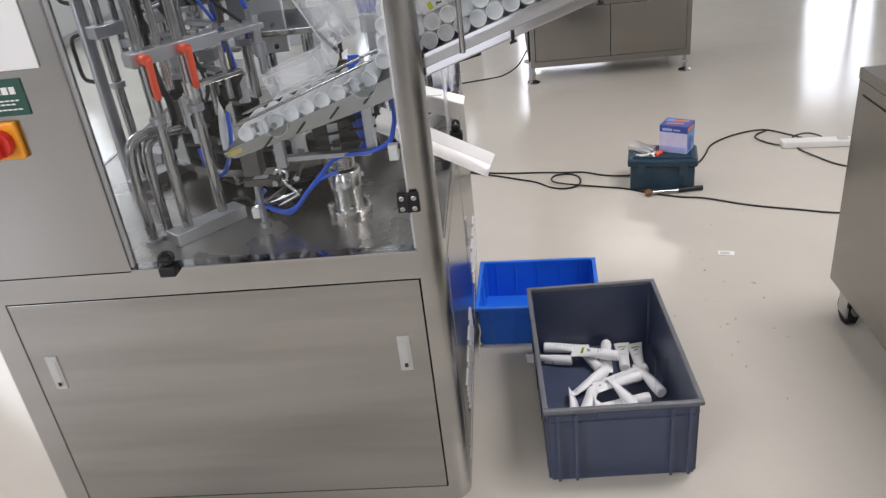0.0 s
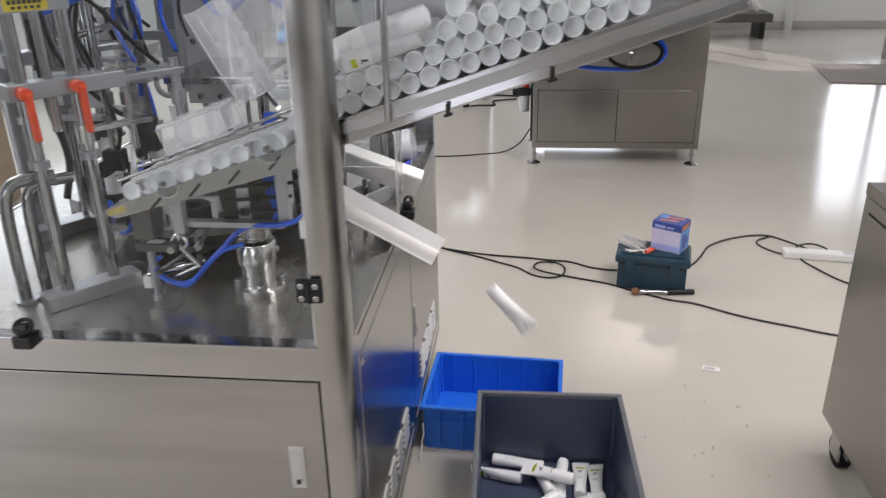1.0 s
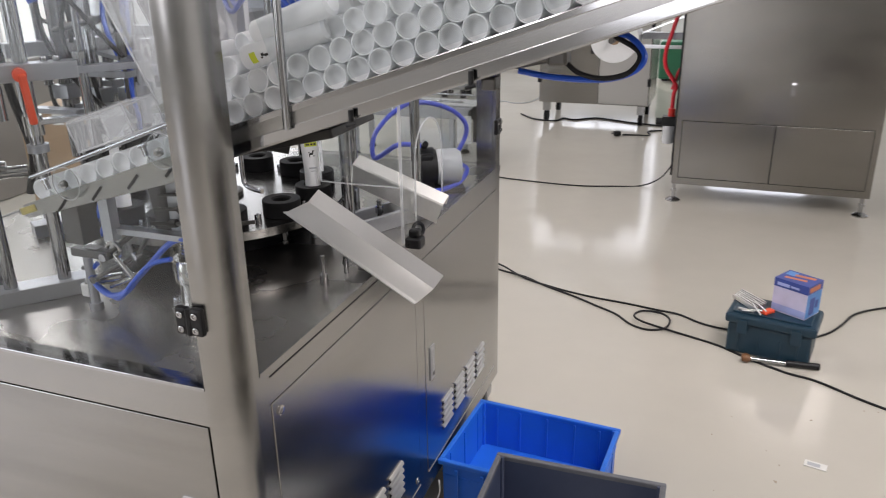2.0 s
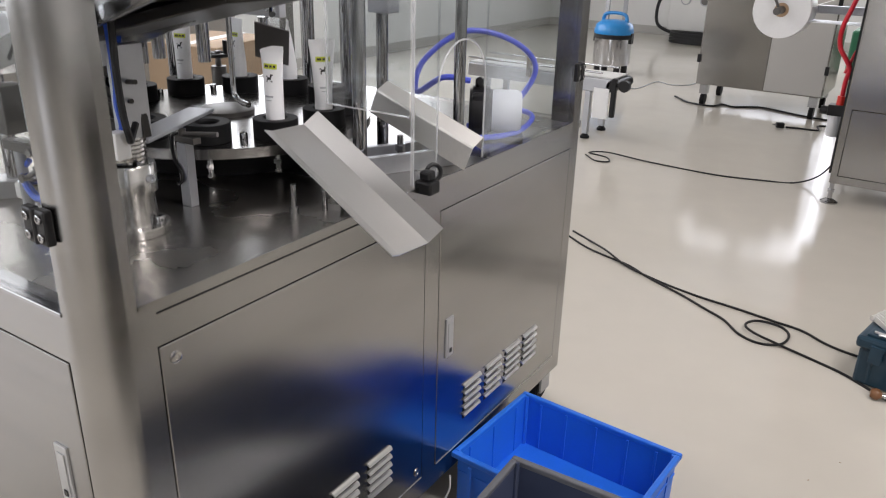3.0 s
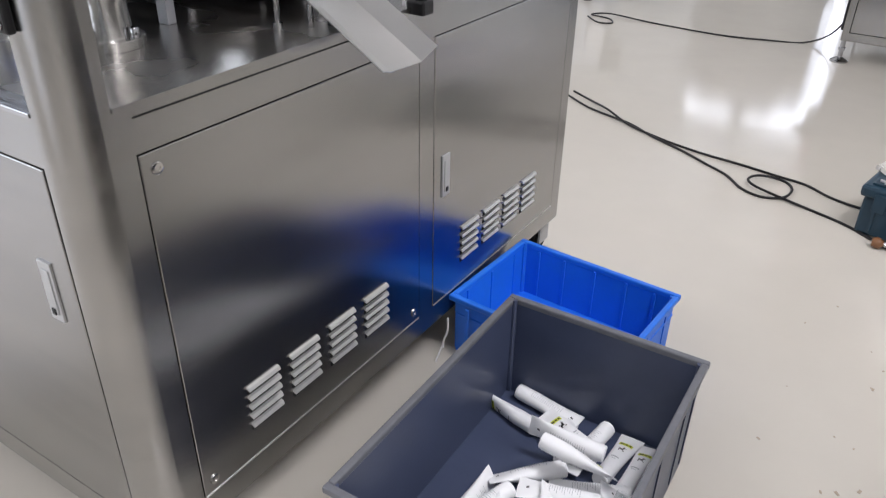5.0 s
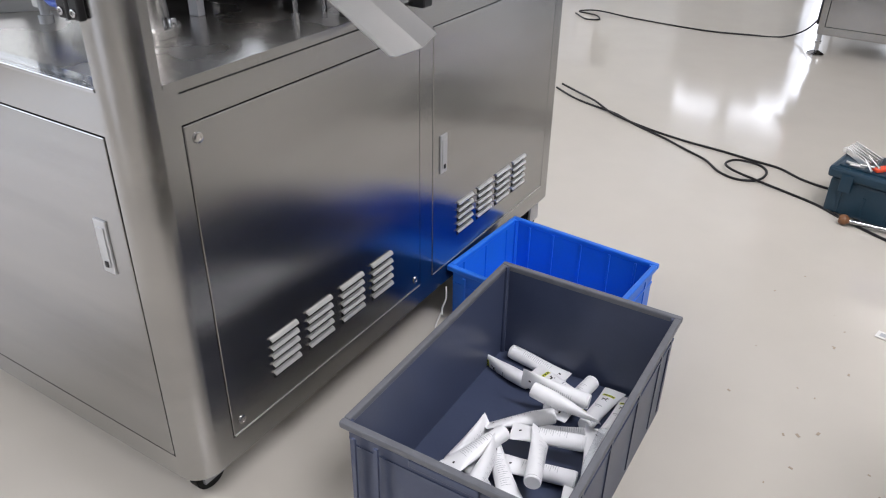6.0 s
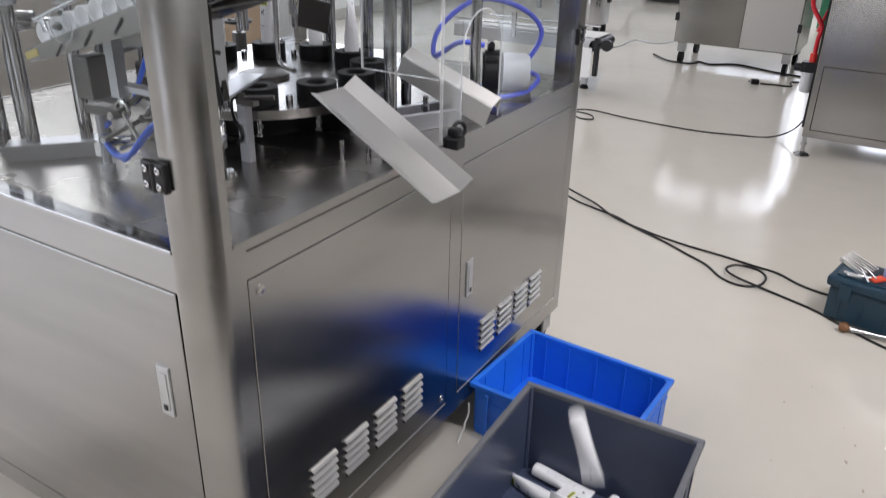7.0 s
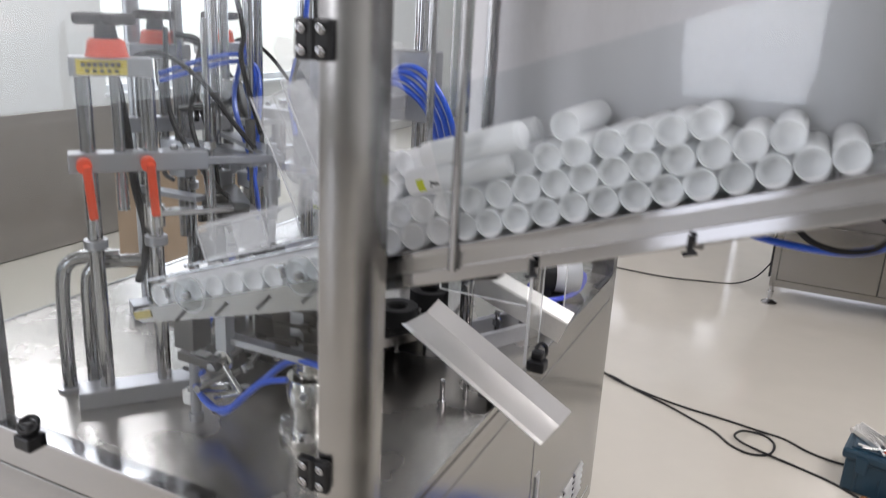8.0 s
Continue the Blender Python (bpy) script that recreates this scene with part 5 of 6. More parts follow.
part("stem", box(-0.60, -0.40, 1.79, 2.049, 1.145, 1.16, 0.002), CHROME, deflector)

# guide poles, rails and small gear at the side
rails = thing("slide_rails", "pair of pale slide rails with bolts on the tabletop", "rails", at=pose(-0.235, 2.0, ZT, 0, 0, 62))
for y in (-0.035, 0.035):
    part("rail", box(-0.13, 0.14, y - 0.006, y + 0.006, 0.0, 0.035, 0.0015), ALU, rails)
for x, y in ((-0.08, 0.0), (0.03, 0.0), (0.1, 0.0)):
    part("clamp_bolt", join(cyl(0.0095, 0.03, 0.044, (x, y), sides=6), cyl(0.006, 0.0, 0.06, (x, y), sides=12)), CHROME, rails)
pole = thing("guide_poles", "upright polished guide poles beside the turntable", "poles")
for x, y, r in ((-0.262, 1.955, 0.0135), (-0.32, 2.10, 0.012), (-0.2, 2.2, 0.012)):
    part("pole", cyl(r, ZT, 1.6, (x, y), sides=20), CHROME, pole)
part("clamp_block", join(box(-0.285, -0.24, 1.935, 1.975, 1.3, 1.35, 0.003), box(-0.345, -0.295, 2.085, 2.125, 1.07, 1.12, 0.003)), ALU, pole)

pump = thing("vacuum_pump", "small pump with black head and pale motor casing", "pump", at=pose(-0.232, 2.335, ZT, 0, 0, -60))
part("motor_casing", put(lathe([(0, 0), (0.045, 0.0), (0.047, 0.01), (0.047, 0.055), (0.04, 0.065), (0, 0.065)], 28), pose(0.0, 0.03, 0.055, -90, 0, 0)), PUMP_GREY, pump)
part("pump_head", join(put(cyl(0.054, 0, 0.05, sides=28, bevel=0.006), pose(0, 0.03, 0.055, 90, 0, 0)), box(-0.045, 0.045, -0.015, 0.02, 0.005, 0.1, 0.006)), BLACK, pump)
part("elbow", join(cyl(0.009, 0.1, 0.125, (0.0, 0.0)), rod((0, 0, 0.122), (0.03, 0.0, 0.125), 0.008)), BLACK, pump)
part("base", box(-0.05, 0.05, -0.02, 0.1, 0.0, 0.008), DULL, pump)
coil = thing("hose_coil", "loose coil of violet-blue air hose lying on the tabletop", "hose")
part("hose", hose([(-0.21, 2.26, 0.93), (-0.26, 2.23, 0.935), (-0.32, 2.22, 0.90), (-0.33, 2.26, 0.96), (-0.27, 2.33, 1.02), (-0.19, 2.40, 1.0), (-0.15, 2.44, 0.94), (-0.18, 2.40, 0.86), (-0.23, 2.33, 0.815), (-0.22, 2.26, 0.808), (-0.17, 2.30, 0.808), (-0.145, 2.37, 0.812), (-0.15, 2.44, 0.83), (-0.20, 2.46, 0.835), (-0.25, 2.42, 0.82), (-0.26, 2.34, 0.812)], 0.0062, 8, 8), VIOLET_HOSE, coil)

wheel = thing("hand_wheel", "small black hand wheel on a spindle", "hand wheel", at=pose(-1.03, 2.30, ZT))
part("rim", put(torus(0.035, 0.005, 24, 8), pose(0, 0, 0.1)), BLACK, wheel)
part("spindle", join(cyl(0.008, 0.0, 0.11), box(-0.033, 0.033, -0.004, 0.004, 0.096, 0.104), cyl(0.02, 0.0, 0.07)), DULL, wheel)
part("crank", cyl(0.006, 0.105, 0.14, (0.03, 0)), BLACK, wheel)


# ---------------------------------------------------------------- crates on the floor
def rib(h):
    """A tapered outside rib: it stands at x = 0 and reaches back to the sloping wall."""
    bm = prism([(-0.0108, 0.012), (-0.0068, 0.02), (-0.0055, h - 0.015), (-0.0095, h - 0.015)], 0.008)
    return put(bm, Matrix.Translation((0, -0.004, 0)))


def crate(name, label, w, d, h, m, mat, rim_mat, ribs_x, ribs_y, wall=0.004, inner=False):
    """A stacking crate: tapered walls, floor, thick rim, ribs on the outside, grip strip."""
    c = thing(name, label, "crate", at=m)
    taper = 0.003
    bm = bmesh.new()

    def ring(dx, z):
        return [bm.verts.new((sx * (w / 2 - dx), sy * (d / 2 - dx), z)) for sx, sy in ((-1, -1), (1, -1), (1, 1), (-1, 1))]
    rings = [ring(taper + 0.006, 0.0), ring(0.008, h - 0.003), ring(0.008 + wall, h - 0.003), ring(taper + 0.006 + wall, 0.006)]
    for a, b in zip(rings, rings[1:]):
        for k in range(4):
            bm.faces.new((a[k], a[(k + 1) % 4], b[(k + 1) % 4], b[k]))
    bm.faces.new(rings[0])
    bm.faces.new(rings[-1])
    bmesh.ops.recalc_face_normals(bm, faces=bm.faces[:])
    uprights = [e for e in bm.edges if abs(e.verts[0].co.z - e.verts[1].co.z) > h / 2]
    bmesh.ops.bevel(bm, geom=uprights, offset=0.008, segments=3, affect="EDGES")
    part("tub", bm, mat, c)
    t = 0.0135
    rim = join(box(-w / 2, w / 2, -d / 2, -d / 2 + t, h - 0.014, h, 0.003), box(-w / 2, w / 2, d / 2 - t, d / 2, h - 0.014, h, 0.003),
               box(-w / 2, -w / 2 + t, -d / 2 + t, d / 2 - t, h - 0.014, h, 0.003), box(w / 2 - t, w / 2, -d / 2 + t, d / 2 - t, h - 0.014, h, 0.003))
    part("rim", rim, rim_mat, c)
    for s in (-1, 1):
        for x in ribs_x:
            part("rib", put(rib(h), Matrix(((0, s, 0, x), (-s, 0, 0, s * d / 2), (0, 0, 1, 0), (0, 0, 0, 1))) if s < 0 else Matrix(((0, 1, 0, x), (1, 0, 0, d / 2), (0, 0, 1, 0), (0, 0, 0, 1)))), mat, c)
        for y in ribs_y:
            part("rib", put(rib(h), Matrix(((s, 0, 0, s * w / 2), (0, 1, 0, y), (0, 0, 1, 0), (0, 0, 0, 1)))), mat, c)
        part("band", box(-w / 2 + 0.018, w / 2 - 0.018, s * (d / 2 - 0.009) - 0.003, s * (d / 2 - 0.009) + 0.003, h - 0.05, h - 0.045), mat, c)
        part("band", box(s * (w / 2 - 0.009) - 0.003, s * (w / 2 - 0.009) + 0.003, -d / 2 + 0.018, d / 2 - 0.018, h - 0.05, h - 0.045), mat, c)
        part("grip_strip", box(-w * 0.16, w * 0.16, s * (d / 2 - 0.004) - 0.004, s * (d / 2 - 0.004) + 0.004, h - 0.03, h - 0.0145, 0.002), mat, c)
    for x in ribs_x if inner else ():
        for s in (-1, 1):
            part("inner_rib", box(x - 0.003, x + 0.003, s * (d / 2 - 0.0125) - 0.0025, s * (d / 2 - 0.0125) + 0.0025, 0.008, h - 0.014, 0.001), mat, c)
    for y in ribs_y if inner else ():
        for s in (-1, 1):
            part("inner_rib", box(s * (w / 2 - 0.0125) - 0.0025, s * (w / 2 - 0.0125) + 0.0025, y - 0.003, y + 0.003, 0.008, h - 0.014, 0.001), mat, c)
    return c


CRATE_AT = pose(0.273, 1.735, 0, 0, 0, 1.4)
crate("grey_crate", "slate-grey plastic stacking crate holding white tubes, on the floor", 0.4, 0.6, 0.24, CRATE_AT, GREY_CRATE, GREY_RIM, (-0.165, -0.12, 0.12, 0.165), (-0.26, -0.2, -0.07, 0.07, 0.2, 0.26))
crate("blue_crate", "bright blue empty plastic crate beside the machine", 0.412, 0.318, 0.15, pose(0.107, 2.213, 0, 0, 0, -3.2), BLUE_CRATE, BLUE_CRATE, (-0.15, -0.08, 0.0, 0.08, 0.15), (-0.1, 0.0, 0.1), inner=True)
scrap = thing("plastic_scrap", "torn white plastic trimming hanging at the crate", "scrap", at=pose(-0.098, 2.05, 0))
part("strip", join(hose([(0.0, 0, 0.1), (0.004, -0.006, 0.07), (-0.002, -0.012, 0.045), (0.002, -0.02, 0.03)], 0.0025, 4, 5), hose([(0.0, -0.015, 0.04), (-0.004, -0.03, 0.015), (-0.002, -0.045, 0.004)], 0.002, 4, 5)), WHITE_PLASTIC, scrap)

# tubes lying in the grey crate: from the cap end to the sealed end, height, roll about the length
LYING = [
    ((0.110, 2.004), (0.255, 1.992), 0.024, 0), ((0.195, 1.925), (0.078, 1.952), 0.024, 80), ((0.335, 1.893), (0.195, 1.945), 0.056, 170),
    ((0.312, 2.005), (0.29, 1.862), 0.026, 10), ((0.352, 1.868), (0.362, 2.012), 0.024, 175), ((0.398, 1.862), (0.402, 2.006), 0.024, 170),
    ((0.275, 1.868), (0.235, 1.985), 0.025, 20), ((0.29, 1.855), (0.185, 1.762), 0.03, 30), ((0.178, 1.628), (0.182, 1.772), 0.026, 60),
    ((0.385, 1.79), (0.243, 1.752), 0.056, 0), ((0.415, 1.862), (0.29, 1.81), 0.028, 0), ((0.238, 1.735), (0.19, 1.6), 0.055, 5),
    ((0.225, 1.712), (0.322, 1.61), 0.03, 0), ((0.40, 1.72), (0.26, 1.69), 0.03, 0), ((0.43, 1.70), (0.385, 1.84), 0.06, 30),
    ((0.345, 1.64), (0.30, 1.77), 0.062, 40), ((0.30, 1.58), (0.20, 1.66), 0.028, 15), ((0.39, 1.6), (0.30, 1.51), 0.026, 0),
    ((0.26, 1.56), (0.24, 1.70), 0.058, 70), ((0.43, 1.56), (0.41, 1.69), 0.03, 10), ((0.35, 1.53), (0.44, 1.62), 0.06, 0),
]


def lying(a, b, z, roll, rise=0.0):
    a, b = Vector((*a, z)), Vector((*b, z + rise))
    return Matrix.Translation(a) @ (b - a).to_track_quat("Z", "Y").to_matrix().to_4x4() @ pose(0, 0, 0, 0, 0, roll)


for a, b, z, roll in LYING:
    filled_tube(lying(a, b, z, roll, -0.008), "white plastic tube with lime stripe lying in the crate", "filled tubes in the crate")
clear = thing("clear_tube", "empty clear plastic tube standing in the crate corner", "tube", at=lying((0.425, 1.68), (0.44, 1.76), 0.05, 0, 0.11))
wrap = part("wall", lathe([(0.019, 0.0), (0.0195, 0.06), (0.02, 0.12)], 20), ACRYLIC, clear)
wrap.visible_shadow = False

# tubes standing in the cups on the far side of the turntable, which turn with it
riders = []
for k in range(5, 10):
    x, y = cup_place(k)
    t = filled_tube(pose(x, y, 0.884, 0, 0, 200 + 30 * k), "white plastic tube standing in a black cup", "tubes on the turntable")
    riders.append((t, k))

# three tubes that leave the turntable, slide down the chute and drop into the crate
movers = [filled_tube(pose(0, 0, 0), "white plastic tube with lime stripe leaving the machine", "filled tubes delivered") for _ in range(3)]


# ---------------------------------------------------------------- things on the floor
def floor_cable(name, label, points, r, mat=CABLE, category="cable"):
    c = thing(name, label, category)
    part("sheath", hose([(x, y, r + (p[0] if p else 0)) for x, y, *p in points], r, 8, 8), mat, c)
    return c


floor_cable("power_cable", "black power cable looped on the floor", [(-0.62, 3.80), (-0.5, 3.72), (-0.4, 3.68), (-0.28, 3.64), (-0.17, 3.57), (-0.03, 3.5), (0.076, 3.436), (0.16, 3.385), (0.23, 3.31), (0.30, 3.285), (0.36, 3.32), (0.37, 3.40), (0.33, 3.45), (0.26, 3.43, 0.008), (0.235, 3.37, 0.012), (0.27, 3.33, 0.01), (0.37, 3.30, 0.004), (0.46, 3.275), (0.56, 3.235), (0.66, 3.17), (0.78, 3.105), (0.88, 3.075), (1.0, 3.0), (1.093, 2.951), (1.22, 2.90), (1.36, 2.845), (1.6, 2.8)], 0.0044)
floor_cable("power_cable", "black power cable running to the toolbox", [(-0.62, 3.86), (-0.52, 3.80), (-0.4, 3.70, 0.014), (-0.28, 3.62, 0.004), (-0.12, 3.56), (0.03, 3.52), (0.18, 3.50), (0.309, 3.476), (0.40, 3.46), (0.48, 3.41), (0.56, 3.385), (0.66, 3.38), (0.78, 3.37), (0.87, 3.40), (0.945, 3.468), (1.0, 3.56), (1.067, 3.691), (1.207, 3.798), (1.36, 3.835), (1.46, 3.74), (1.52, 3.66)], 0.0044)
floor_cable("power_cable", "black power cable coiled at the socket strip", [(1.385, 3.83), (1.30, 3.76), (1.31, 3.68), (1.39, 3.6), (1.5, 3.585, 0.012), (1.575, 3.62, 0.02), (1.53, 3.69, 0.02), (1.45, 3.66, 0.015), (1.44, 3.56), (1.478, 3.449), (1.554, 3.313), (1.7, 3.22)], 0.0044)
floor_cable("power_cable", "black power cable lying between two machines", [(-1.1, 5.08), (-1.0, 4.99), (-0.93, 5.02), (-0.98, 5.1), (-1.1, 5.13), (-1.0, 5.17, 0.01), (-0.75, 5.16), (-0.367, 5.136), (-0.125, 5.19), (0.03, 5.25), (0.14, 5.28, 0.05), (0.21, 5.28, 0.15), (0.235, 5.28, 0.19)], 0.0044)
floor_cable("thin_cable", "thin black flex with plug tangled on the floor", [(-0.28, 6.62), (-0.2, 6.64), (-0.08, 6.66), (-0.1, 6.8), (0.0, 6.86), (0.1, 6.9)], 0.006)
floor_cable("thin_cable", "thin black flex under the far cabinet", [(-1.25, 7.2), (-1.08, 7.02), (-0.9, 7.0), (-0.85, 7.12), (-0.75, 7.08), (-0.57, 7.2), (-0.3, 7.1), (-0.1, 7.05), (0.15, 7.0)], 0.007)
floor_cable("thin_cable", "thin grey flex on the far floor", [(-1.75, 7.3), (-1.62, 7.33), (-1.6, 7.75), (-1.45, 7.7), (-1.32, 7.8), (-1.28, 8.2)], 0.004, INK_GREY)
plug = thing("plug", "black moulded mains plug on the floor", "plug", at=pose(-0.3, 6.61, 0, 0, 0, 20))
part("body", box(-0.045, 0.01, -0.022, 0.022, 0.0, 0.035, 0.008), BLACK, plug)
part("pins", join(rod((-0.045, -0.01, 0.018), (-0.065, -0.01, 0.018), 0.004), rod((-0.045, 0.01, 0.018), (-0.065, 0.01, 0.018), 0.004)), CHROME, plug)

slip = thing("paper_slip", "small white paper slip on the floor", "paper", at=pose(0.845, 2.58, 0.0015, 0, 0, -12))
part("slip", box(-0.03, 0.03, -0.016, 0.016, 0.0, 0.0012), PAPER, slip)
part("print", box(-0.022, 0.012, -0.008, 0.008, 0.0012, 0.0016), INK_GREY, slip)
bits = thing("floor_debris", "scattered scraps and dirt specks on the floor", "debris", kind="stuff")
dr, specks = random.Random(21), []
for _ in range(28):
    x, y = dr.gauss(0.70, 0.19), dr.gauss(2.35, 0.36)
    if x < 0.5 and y < 2.45:
        continue
    s = dr.uniform(0.0015, 0.0055) * (2.0 if dr.random() < 0.12 else 1.0)
    specks.append(put(box(-s, s, -s * 0.55, s * 0.55, 0.0004, 0.0010), pose(x, y, 0, 0, 0, dr.uniform(0, 180))))
part("specks", join(*specks), STAIN, bits, kind="stuff")

# toolbox with things on its lid
TB = pose(0.735, 3.27, 0, 0, 0, -11)
tool = thing("toolbox", "dark teal plastic toolbox with closed lid on the floor", "toolbox", at=TB)
part("body", box(-0.14, 0.14, -0.085, 0.085, 0.003, 0.118, 0.008), TOOLBOX, tool)
part("lid", join(box(-0.152, 0.152, -0.095, 0.095, 0.119, 0.156, 0.01), box(-0.13, 0.13, -0.075, 0.075, 0.155, 0.162, 0.003)), TOOLBOX, tool)
for x in (-0.09, 0.09):
    part("catch", box(x - 0.018, x + 0.018, -0.101, -0.0955, 0.085, 0.14, 0.002), TOOLBOX, tool)
for x in (-0.1, -0.03, 0.04, 0.1):
    part("rib", box(x - 0.004, x + 0.004, -0.0885, -0.0852, 0.012, 0.08, 0.001), TOOLBOX, tool)
carton = thing("carton", "small printed blue and lilac carton standing on the toolbox", "box", at=TB @ pose(0.06, 0.02, 0.163, 0, 0, -20))
part("carton_body", box(-0.062, 0.062, -0.05, 0.05, 0, 0.125, 0.001), PINK_CARD, carton)
part("top_print", join(box(-0.0625, 0.0625, -0.0505, 0.0505, 0.095, 0.1258)), NAVY_CARD, carton, "navy printed top band")
part("side_print", box(0.0621, 0.0628, -0.049, 0.049, 0.004, 0.094), BLUE_CARD, carton, "light blue printed side")
part("front_print", box(-0.06, 0.06, -0.0512, -0.0506, 0.006, 0.03), INK_LILAC, carton)
part("title_block", join(box(-0.05, -0.005, -0.0516, -0.0509, 0.102, 0.113), box(0.0, 0.03, -0.0516, -0.0509, 0.104, 0.111)), INK_LILAC, carton)
part("picture_block", join(box(0.0629, 0.0634, -0.028, 0.005, 0.012, 0.075), box(0.0629, 0.0634, 0.012, 0.03, 0.03, 0.06)), NAVY_CARD, carton)
part("side_band", box(0.0629, 0.0634, -0.04, 0.03, 0.1, 0.118), RED_CARD, carton, "orange printed band")
part("top_patch", join(put(box(-0.045, 0.03, -0.02, -0.005, 0.1259, 0.1264), pose(0, 0, 0, 0, 0, 12)), put(box(-0.02, 0.05, 0.012, 0.03, 0.1259, 0.1264), pose(0, 0, 0, 0, 0, 12))), RED_CARD, carton)
part("top_panel", box(-0.055, -0.02, 0.005, 0.04, 0.1259, 0.1263), BLUE_CARD, carton)
spanners = thing("spanner_set", "bundle of chrome spanners with red clip on the toolbox", "tools", at=TB @ pose(-0.085, -0.01, 0.1625, 0, 0, -30))
for k in range(6):
    part("spanner", put(join(box(-0.06, 0.045, -0.02 + 0.008 * k, -0.015 + 0.008 * k, 0.001, 0.018 + 0.002 * k, 0.001), put(cyl(0.009, 0, 0.006, sides=12), pose(-0.062, -0.0175 + 0.008 * k, 0.008, 90, 0, 0))), pose(0, 0, 0.001 * k, 0, 4 + k, 3 * k - 8)), LOUVRE, spanners)
part("clip", box(0.06, 0.085, -0.02, 0.03, 0.0, 0.01, 0.002), ORANGE, spanners)
part("loose_keys", join(rod((0.04, -0.04, 0.006), (0.0, -0.06, 0.006), 0.004), rod((0.05, -0.035, 0.006), (0.02, -0.065, 0.006), 0.003), rod((0.045, -0.05, 0.013), (0.07, -0.02, 0.013), 0.003), rod((0.03, -0.02, 0.022), (0.085, -0.045, 0.01), 0.003), rod((0.02, 0.0, 0.025), (0.08, -0.01, 0.012), 0.003)), LOUVRE, spanners)
handle = thing("tool_handle", "long tool with wooden knob lying before the toolbox", "tool", at=pose(0.645, 3.145, 0, 0, 0, 4))
part("shaft", rod((0.02, 0, 0.016), (0.14, 0, 0.014), 0.007), CHROME, handle)
part("knob", put(lathe([(0, -0.016), (0.012, -0.014), (0.017, -0.003), (0.016, 0.006), (0.008, 0.016), (0, 0.017)], 18), pose(0.008, 0, 0.0175, 0, 90, 0)), WOOD_KNOB, handle)
part("grip", rod((0.14, 0, 0.014), (0.25, 0.004, 0.013), 0.0115), BLACK, handle)

strip = thing("socket_strip", "white plastic extension socket strip on the floor", "power strip", at=pose(1.53, 3.575, 0, 0, 0, -7))
part("body", box(-0.16, 0.16, -0.03, 0.03, 0.001, 0.036, 0.006), WHITE_PLASTIC, strip)
for k in range(4):
    part("socket", box(-0.13 + 0.075 * k, -0.08 + 0.075 * k, -0.02, 0.02, 0.0362, 0.038, 0.0008), INK_GREY if k == 3 else WHITE_PLASTIC, strip)

# ---------------------------------------------------------------- machines round about
cab = thing("steel_cabinet", "low brushed steel cabinet on castors beside the walkway", "cabinet")
cx, cy0, cy1 = 1.045, 0.75, 2.135
part("carcass", join(box(cx, cx + 0.7, cy0, cy1, 0.14, 0.8, 0.003)), BRUSH_GREY, cab)
part("worktop", box(cx - 0.002, cx + 0.702, cy0 - 0.002, cy1 + 0.002, 0.801, 0.833, 0.003), BRUSH_GREY, cab)
part("panel_gap", box(cx - 0.0012, cx - 0.0004, cy0 + 0.04, cy1 - 0.038, 0.2, 0.765), SEAM, cab)
for a, b in ((cy0 + 0.043, (cy0 + cy1) / 2 - 0.003), ((cy0 + cy1) / 2 + 0.003, cy1 - 0.041)):
    part("side_panel", box(cx - 0.0035, cx - 0.0012, a, b, 0.203, 0.762, 0.0005), BRUSH_GREY, cab)
for x in (cx + 0.05, cx + 0.62):
    for y in (cy0 + 0.07, cy1 - 0.07):
        c = part("castor", join(box(x - 0.035, x + 0.035, y - 0.035, y + 0.035, 0.128, 0.139), box(x - 0.024, x - 0.017, y - 0.022, y + 0.04, 0.04, 0.128), box(x + 0.017, x + 0.024, y - 0.022, y + 0.04, 0.04, 0.128)), CHROME, cab)
        part("wheel", put(cyl(0.05, -0.014, 0.014, sides=24, bevel=0.003), Matrix.Translation((x, y + 0.02, 0.05)) @ pose(0, 0, 0, 0, 90, 0)), RUBBER, c)
        part("brake_tab", box(x - 0.015, x + 0.015, y - 0.06, y - 0.03, 0.07, 0.085, 0.002), DULL, c)

m2 = thing("packing_machine", "tall stainless steel packing machine on levelling feet", "machine")
a0, a1, b0, b1 = 0.225, 1.25, 5.0, 5.62
part("body", box(a0, a1, b0, b1, 0.105, 1.75, 0.004), BRUSH_GREY, m2)
part("door_gap", box(a0 + 0.03, a1 - 0.03, b0 - 0.0012, b0 - 0.0004, 0.145, 0.475), SEAM, m2)
for x, y in ((a0 + 0.034, 0.737), (0.743, a1 - 0.034)):
    part("lower_door", box(x, y, b0 - 0.004, b0 - 0.0012, 0.149, 0.471, 0.0008), BRUSH_GREY, m2)
part("upper_door", join(box(a0 + 0.01, 0.737, b0 - 0.004, b0, 0.482, 1.7, 0.0008), box(0.743, a1 - 0.01, b0 - 0.004, b0, 0.482, 1.7, 0.0008)), BRUSH_GREY, m2)
part("lock", join(box(0.79, 0.812, b0 - 0.008, b0 - 0.004, 0.635, 0.70, 0.002), put(cyl(0.009, 0, 0.008), pose(0.801, b0 - 0.008, 0.685, 90, 0, 0))), CHROME, m2)
